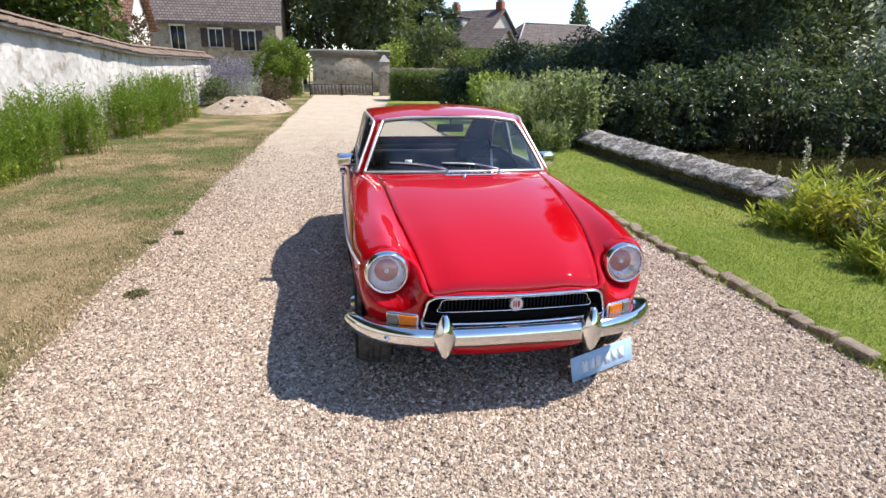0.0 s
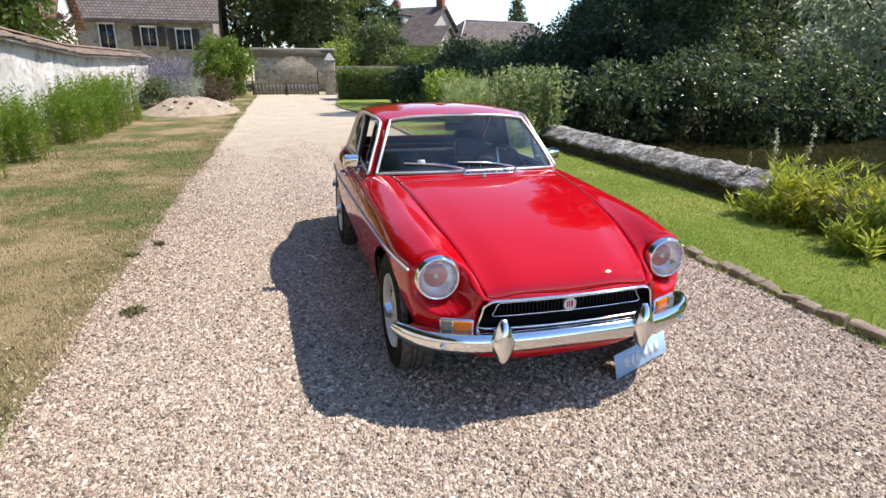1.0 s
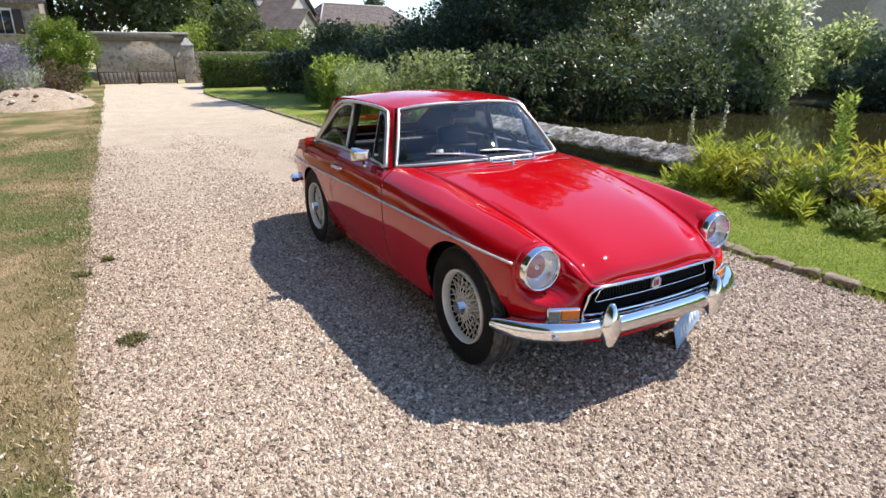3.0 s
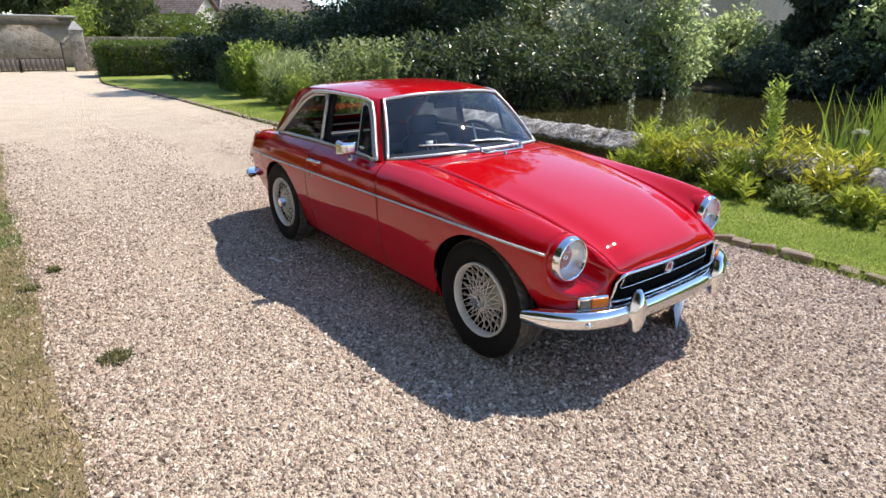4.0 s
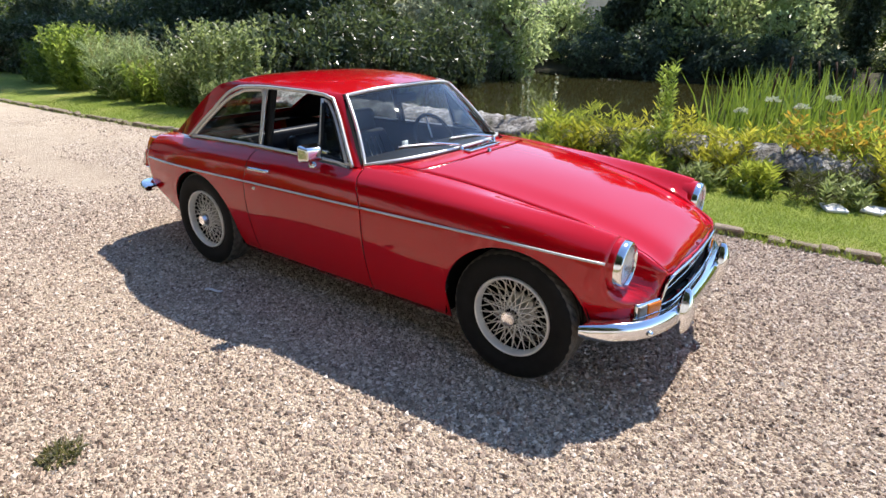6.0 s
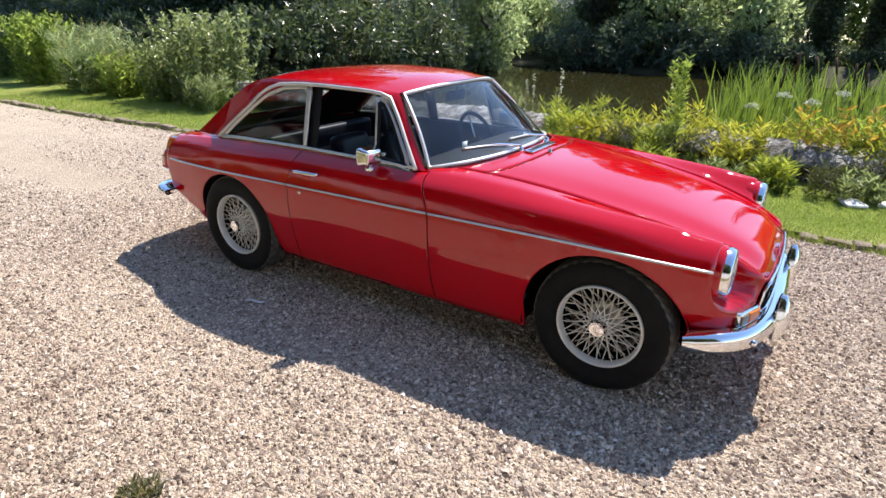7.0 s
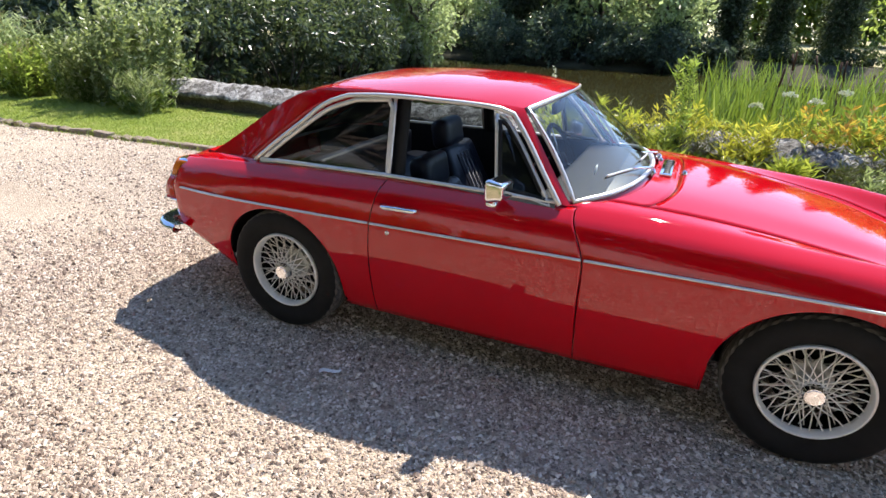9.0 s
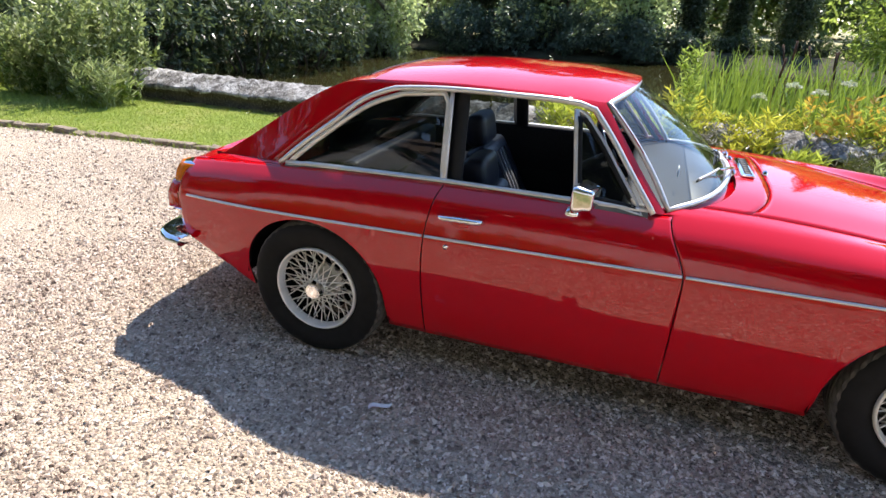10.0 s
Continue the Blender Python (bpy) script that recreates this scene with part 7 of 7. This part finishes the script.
    put("mirror_stalk", mesh_of("mirror_stalk", *tube([(0, 1.17, 1.20), (0, 1.19, 1.13)], 0.005, 6), BLACK), mir)
    part("paper_sticker", block(0.05, 0.003, 0.035, 0.0, 1, at=(-0.33, 0.925, 0.925)), STICKER, car, "small paper sticker on the dash")
    # dark floor pan seen under the car
    pan = block(1.08, 3.2, 0.06, 0.01, 1, at=(0, 1.23, 0.275))
    part("floor_pan", pan, UNDER, car, "black underside")
    ax = tube([(-0.6, AXLE_R, 0.295), (0.6, AXLE_R, 0.295)], 0.035, 10)
    put("rear_axle", mesh_of("rear_axle", *ax, UNDER), car)


LAMPBOWL = mat_chrome("lamp_reflector", (0.93, 0.95, 0.96), 0.3)
LENS = mat_glass("ribbed_lens", (0.97, 0.98, 0.98), 0.03, 0.3)
car = build_car()
build_plate()
# ---- gravel, kerb and turf close to the walk ----
def mat_pebble():
    m = Nodes("gravel_pebble")
    g = m.add("ShaderNodeNewGeometry")
    col = m.ramp(g.outputs["Random Per Island"], (0.0, (0.13, 0.098, 0.08)), (0.22, (0.32, 0.242, 0.19)), (0.55, (0.515, 0.405, 0.32)), (0.82, (0.66, 0.55, 0.445)), (1.0, (0.82, 0.73, 0.63)))
    place = m.add("ShaderNodeSeparateXYZ")
    m.link(m.coords(), place.inputs[0])
    # soil is only a mask: stones get patchily darker towards the verge
    soil = m.math("ADD", m.math("MULTIPLY", place.outputs["X"], -1.0), m.math("MULTIPLY", m.noise(1.4, 4.0, 0.6), 0.9))
    col = m.mix(m.ramp(m.math("MULTIPLY", m.math("SUBTRACT", soil, 1.05), 1.1), (0.0, (0.0,) * 3), (1.0, (0.65,) * 3)), col, m.mix(1.0, col, (0.74, 0.70, 0.64), "MULTIPLY"))
    n = m.noise(160.0, 3.0)
    col = m.mix(1.0, col, m.ramp(n, (0.3, (0.8,) * 3), (0.7, (1.1,) * 3)), "MULTIPLY")
    m.set(Base_Color=col, Roughness=0.85, Specular_IOR_Level=0.3)
    return m.mat


PEBBLE = mat_pebble()


def pebbles(name, n, area, size, seed, fall=1.0, line=None):
    """Loose gravel stones: small cut octahedra lying flat, each turned its own way."""
    r = np.random.default_rng(seed)
    x0, x1, y0, y1 = area
    yy = y0 + (y1 - y0) * r.random(n) ** fall
    right = np.array([min(x1, drive_right(q)) for q in yy])
    p = np.stack([x0 + (right - x0) * r.random(n), yy, np.zeros(n)], 1)
    if line:
        p[:, 0] = np.array([line(q) for q in yy]) + r.normal(0, 0.13, n)
    # thinner on the worn wheel tracks and further along the drive
    bare = np.clip((p[:, 1] - 6.5) / 7.5, 0, 1) ** 0.7 + 0.3 * np.exp(-((p[:, 0] + 0.85 + 0.15 * np.sin(p[:, 1])) / 0.3) ** 2) * np.clip((p[:, 1] - 2.5) / 2, 0, 1) + 0.5 * np.exp(-((p[:, 0] - 0.75 + 0.15 * np.sin(p[:, 1])) / 0.3) ** 2) * np.clip((p[:, 1] - 6) / 2, 0, 1)
    worn = np.sin(2.3 * p[:, 0] + 1.3 * np.sin(0.7 * p[:, 1])) * np.sin(0.9 * p[:, 1] + 0.8 * p[:, 0]) + 0.35 * np.sin(7.1 * p[:, 0] + 3.3 * p[:, 1]) * np.sin(5.3 * p[:, 1] - 2 * p[:, 0])
    bare += np.clip(0.5 * worn, 0, 0.3) * np.clip((p[:, 1] - 2.0) / 3, 0.15, 1)
    p = p[r.random(n) > bare]
    n = len(p)
    s = size * np.minimum(r.lognormal(0, 0.36, n), 2.1)
    p[:, 2] = s * 0.10
    v = np.array([(1, 0, 0), (0, 1, 0), (-1, 0, 0), (0, -1, 0), (0, 0, 1)], float)
    f = np.array([(0, 1, 4), (1, 2, 4), (2, 3, 4), (3, 0, 4)])   # the underside lies in the ground
    shape = np.stack([r.uniform(0.85, 1.6, (n, 5)), r.uniform(0.5, 0.95, (n, 5)), r.uniform(0.45, 1.0, (n, 5))], -1)
    q = v[None] * shape * s[:, None, None]
    a, t = r.uniform(0, math.tau, n), r.normal(0, 0.42, n)
    ca, sa, ct, st = np.cos(a)[:, None], np.sin(a)[:, None], np.cos(t)[:, None], np.sin(t)[:, None]
    x, y, z = q[..., 0], q[..., 1], q[..., 2]
    x, z = x * ct - z * st, x * st + z * ct
    w = np.stack([x * ca - y * sa, x * sa + y * ca, z], -1) + p[:, None]
    faces = (f[None] + (np.arange(n) * 5)[:, None, None]).reshape(-1, 3)
    ob = put(name, np_mesh(name, w.reshape(-1, 3), faces, PEBBLE))
    return tagged(ob, "loose pale gravel stones covering the drive", "gravel", kind="stuff")


pebbles("gravel", 225000, (-1.72, 2.86, 0.7, 7.0), 0.0078, 3)
pebbles("gravel", 30000, (-1.72, 2.86, -5.0, 0.7), 0.0105, 11)
pebbles("gravel", 75000, (-1.65, 2.84, 7.0, 14.0), 0.0088, 5, 1.3)

pebbles("gravel", 16000, (-1.7, -1.2, 0.6, 18.0), 0.0095, 8, 1.2, edge_left)
pebbles("gravel", 6000, (2.5, 2.9, 0.6, 14.0), 0.0088, 9, 1.3, drive_right)


def kerb():
    ob = tagged(new("kerb"), "row of small sunken kerb stones along the lawn", "kerb", kind="structure")
    meshes = []
    for k in range(6):
        bm = block(0.10, 0.13 + 0.05 * (k % 3), 0.085, 0.02, 2)
        for v in bm.verts:
            v.co += Vector((noise.noise(v.co * 9 + Vector((k, 0, 0))), noise.noise(v.co * 8 + Vector((0, k, 0))), noise.noise(v.co * 9 + Vector((0, 0, k))))) * 0.03
        me = bpy.data.meshes.new("kerb_stone")
        bm.to_mesh(me)
        bm.free()
        me.materials.append(KERB)
        meshes.append(me)
    y = -3.0
    r = random.Random(4)
    while y < 22.0:
        q = r.randrange(6)
        length = 0.13 + 0.05 * (q % 3)
        y += length / 2
        st = put("kerb_stone", meshes[q], ob)
        st.matrix_local = Matrix.Translation((drive_right(y) + 0.075 + r.gauss(0, 0.010), y, 0.004 + r.gauss(0, 0.008))) @ Matrix.Rotation(radians(r.gauss(0, 6)), 4, "Z") @ Matrix.Rotation(radians(r.gauss(0, 4)), 4, "X")
        y += length / 2 + abs(r.gauss(0, 0.02)) + (0.12 if r.random() < 0.06 else 0.0)


kerb()


def turf(name, n, xa, xb, y0, y1, height, mat, label, z=0.008):
    y = y0 + (y1 - y0) * rng.random(n) ** 1.5
    y = np.where(y < y0 + 2.7, y0 + 2.7 - 2.7 * (1 - np.sqrt(np.clip((y - y0) / 2.7, 0, 1))), y)
    a, b = np.array([xa(q) for q in y]), np.array([xb(q) for q in y])
    x = a + (b - a) * rng.random(n)
    p = np.stack([x, y, np.full(n, z)], 1)
    return tagged(put(name, blades_mesh(name, p, height, 0.004, mat, 1.2)), label, "grass", kind="stuff")


turf("grass", 74000, lambda y: -4.2, edge_left, -1.5, 14, 0.024, VERGEBLADE, "short dry grass blades on the verge")
turf("grass", 6000, lambda y: edge_left(y) - 0.30, lambda y: edge_left(y) + 0.06, 1.2, 22, 0.030, VERGEBLADE, "longer dry tufts along the gravel's edge")
turf("grass", 104000, lambda y: drive_right(y) + 0.12, lambda y: 4.65, -3.5, 15, 0.022, GREENBLADE, "short green lawn blades", LAWN_Z)
turf("grass", 5000, lambda y: drive_right(y) - 0.02, lambda y: drive_right(y) + 0.16, 0.0, 16, 0.06, GREENBLADE, "weeds growing between the kerb stones", 0.0)


def weed_tuft(x, y, r, label="small dry weed tuft growing in the gravel"):
    n = 160
    a, d = rng.uniform(0, math.tau, n), r * rng.random(n) ** 0.6
    p = np.stack([d * np.cos(a), d * np.sin(a), np.zeros(n)], 1)
    ob = tagged(new("weed"), label, "weed", group="weeds in the gravel")
    ob.location = (x, y, 0.0 if "gravel" in label else LAWN_Z)
    put("grass_tuft", blades_mesh("grass_tuft", p, 0.04, 0.004, DRYBLADE, 1.0), ob)
    out = np.stack([np.cos(a), np.sin(a), np.full(n, 0.4)], 1)
    v, f = leaves_at(p + np.array([0, 0, 0.012]), out, 0.026)
    put("foliage", np_mesh("foliage", v, f, LEAF_DRYWEED if 'gravel' in label else LEAF_MID), ob)


for x, y, r in ((-1.41, 4.05, 0.075), (-1.66, 5.32, 0.05), (-1.5, 5.6, 0.03)):
    weed_tuft(x, y, r)


def curled_leaf():
    rows = []
    for i in range(9):
        a = i / 8
        w = 0.016 * math.sin(math.pi * min(1.0, 0.08 + 0.9 * a)) ** 0.7
        rows.append([Vector((a * 0.10 - 0.05, w * b + 0.01 * math.sin(a * 5), 0.012 + 0.012 * math.cos(a * 4) + 0.01 * abs(b))) for b in (-1, -0.5, 0, 0.5, 1)])
    ob = put("fallen_leaf", mesh_of("fallen_leaf", *grid(rows), STICKER))
    ob.location = (-0.215, 4.83, 0.004)
    ob.rotation_euler = (0, 0, radians(-35))
    tagged(ob, "small pale curled leaf lying on the gravel", "leaf")


curled_leaf()


for k in range(12):
    weed_tuft(4.55 + 0.06 * math.sin(k * 3.1), 5.9 + 0.42 * k, 0.07 + 0.04 * (k % 3), "small green weed at the foot of the low wall")
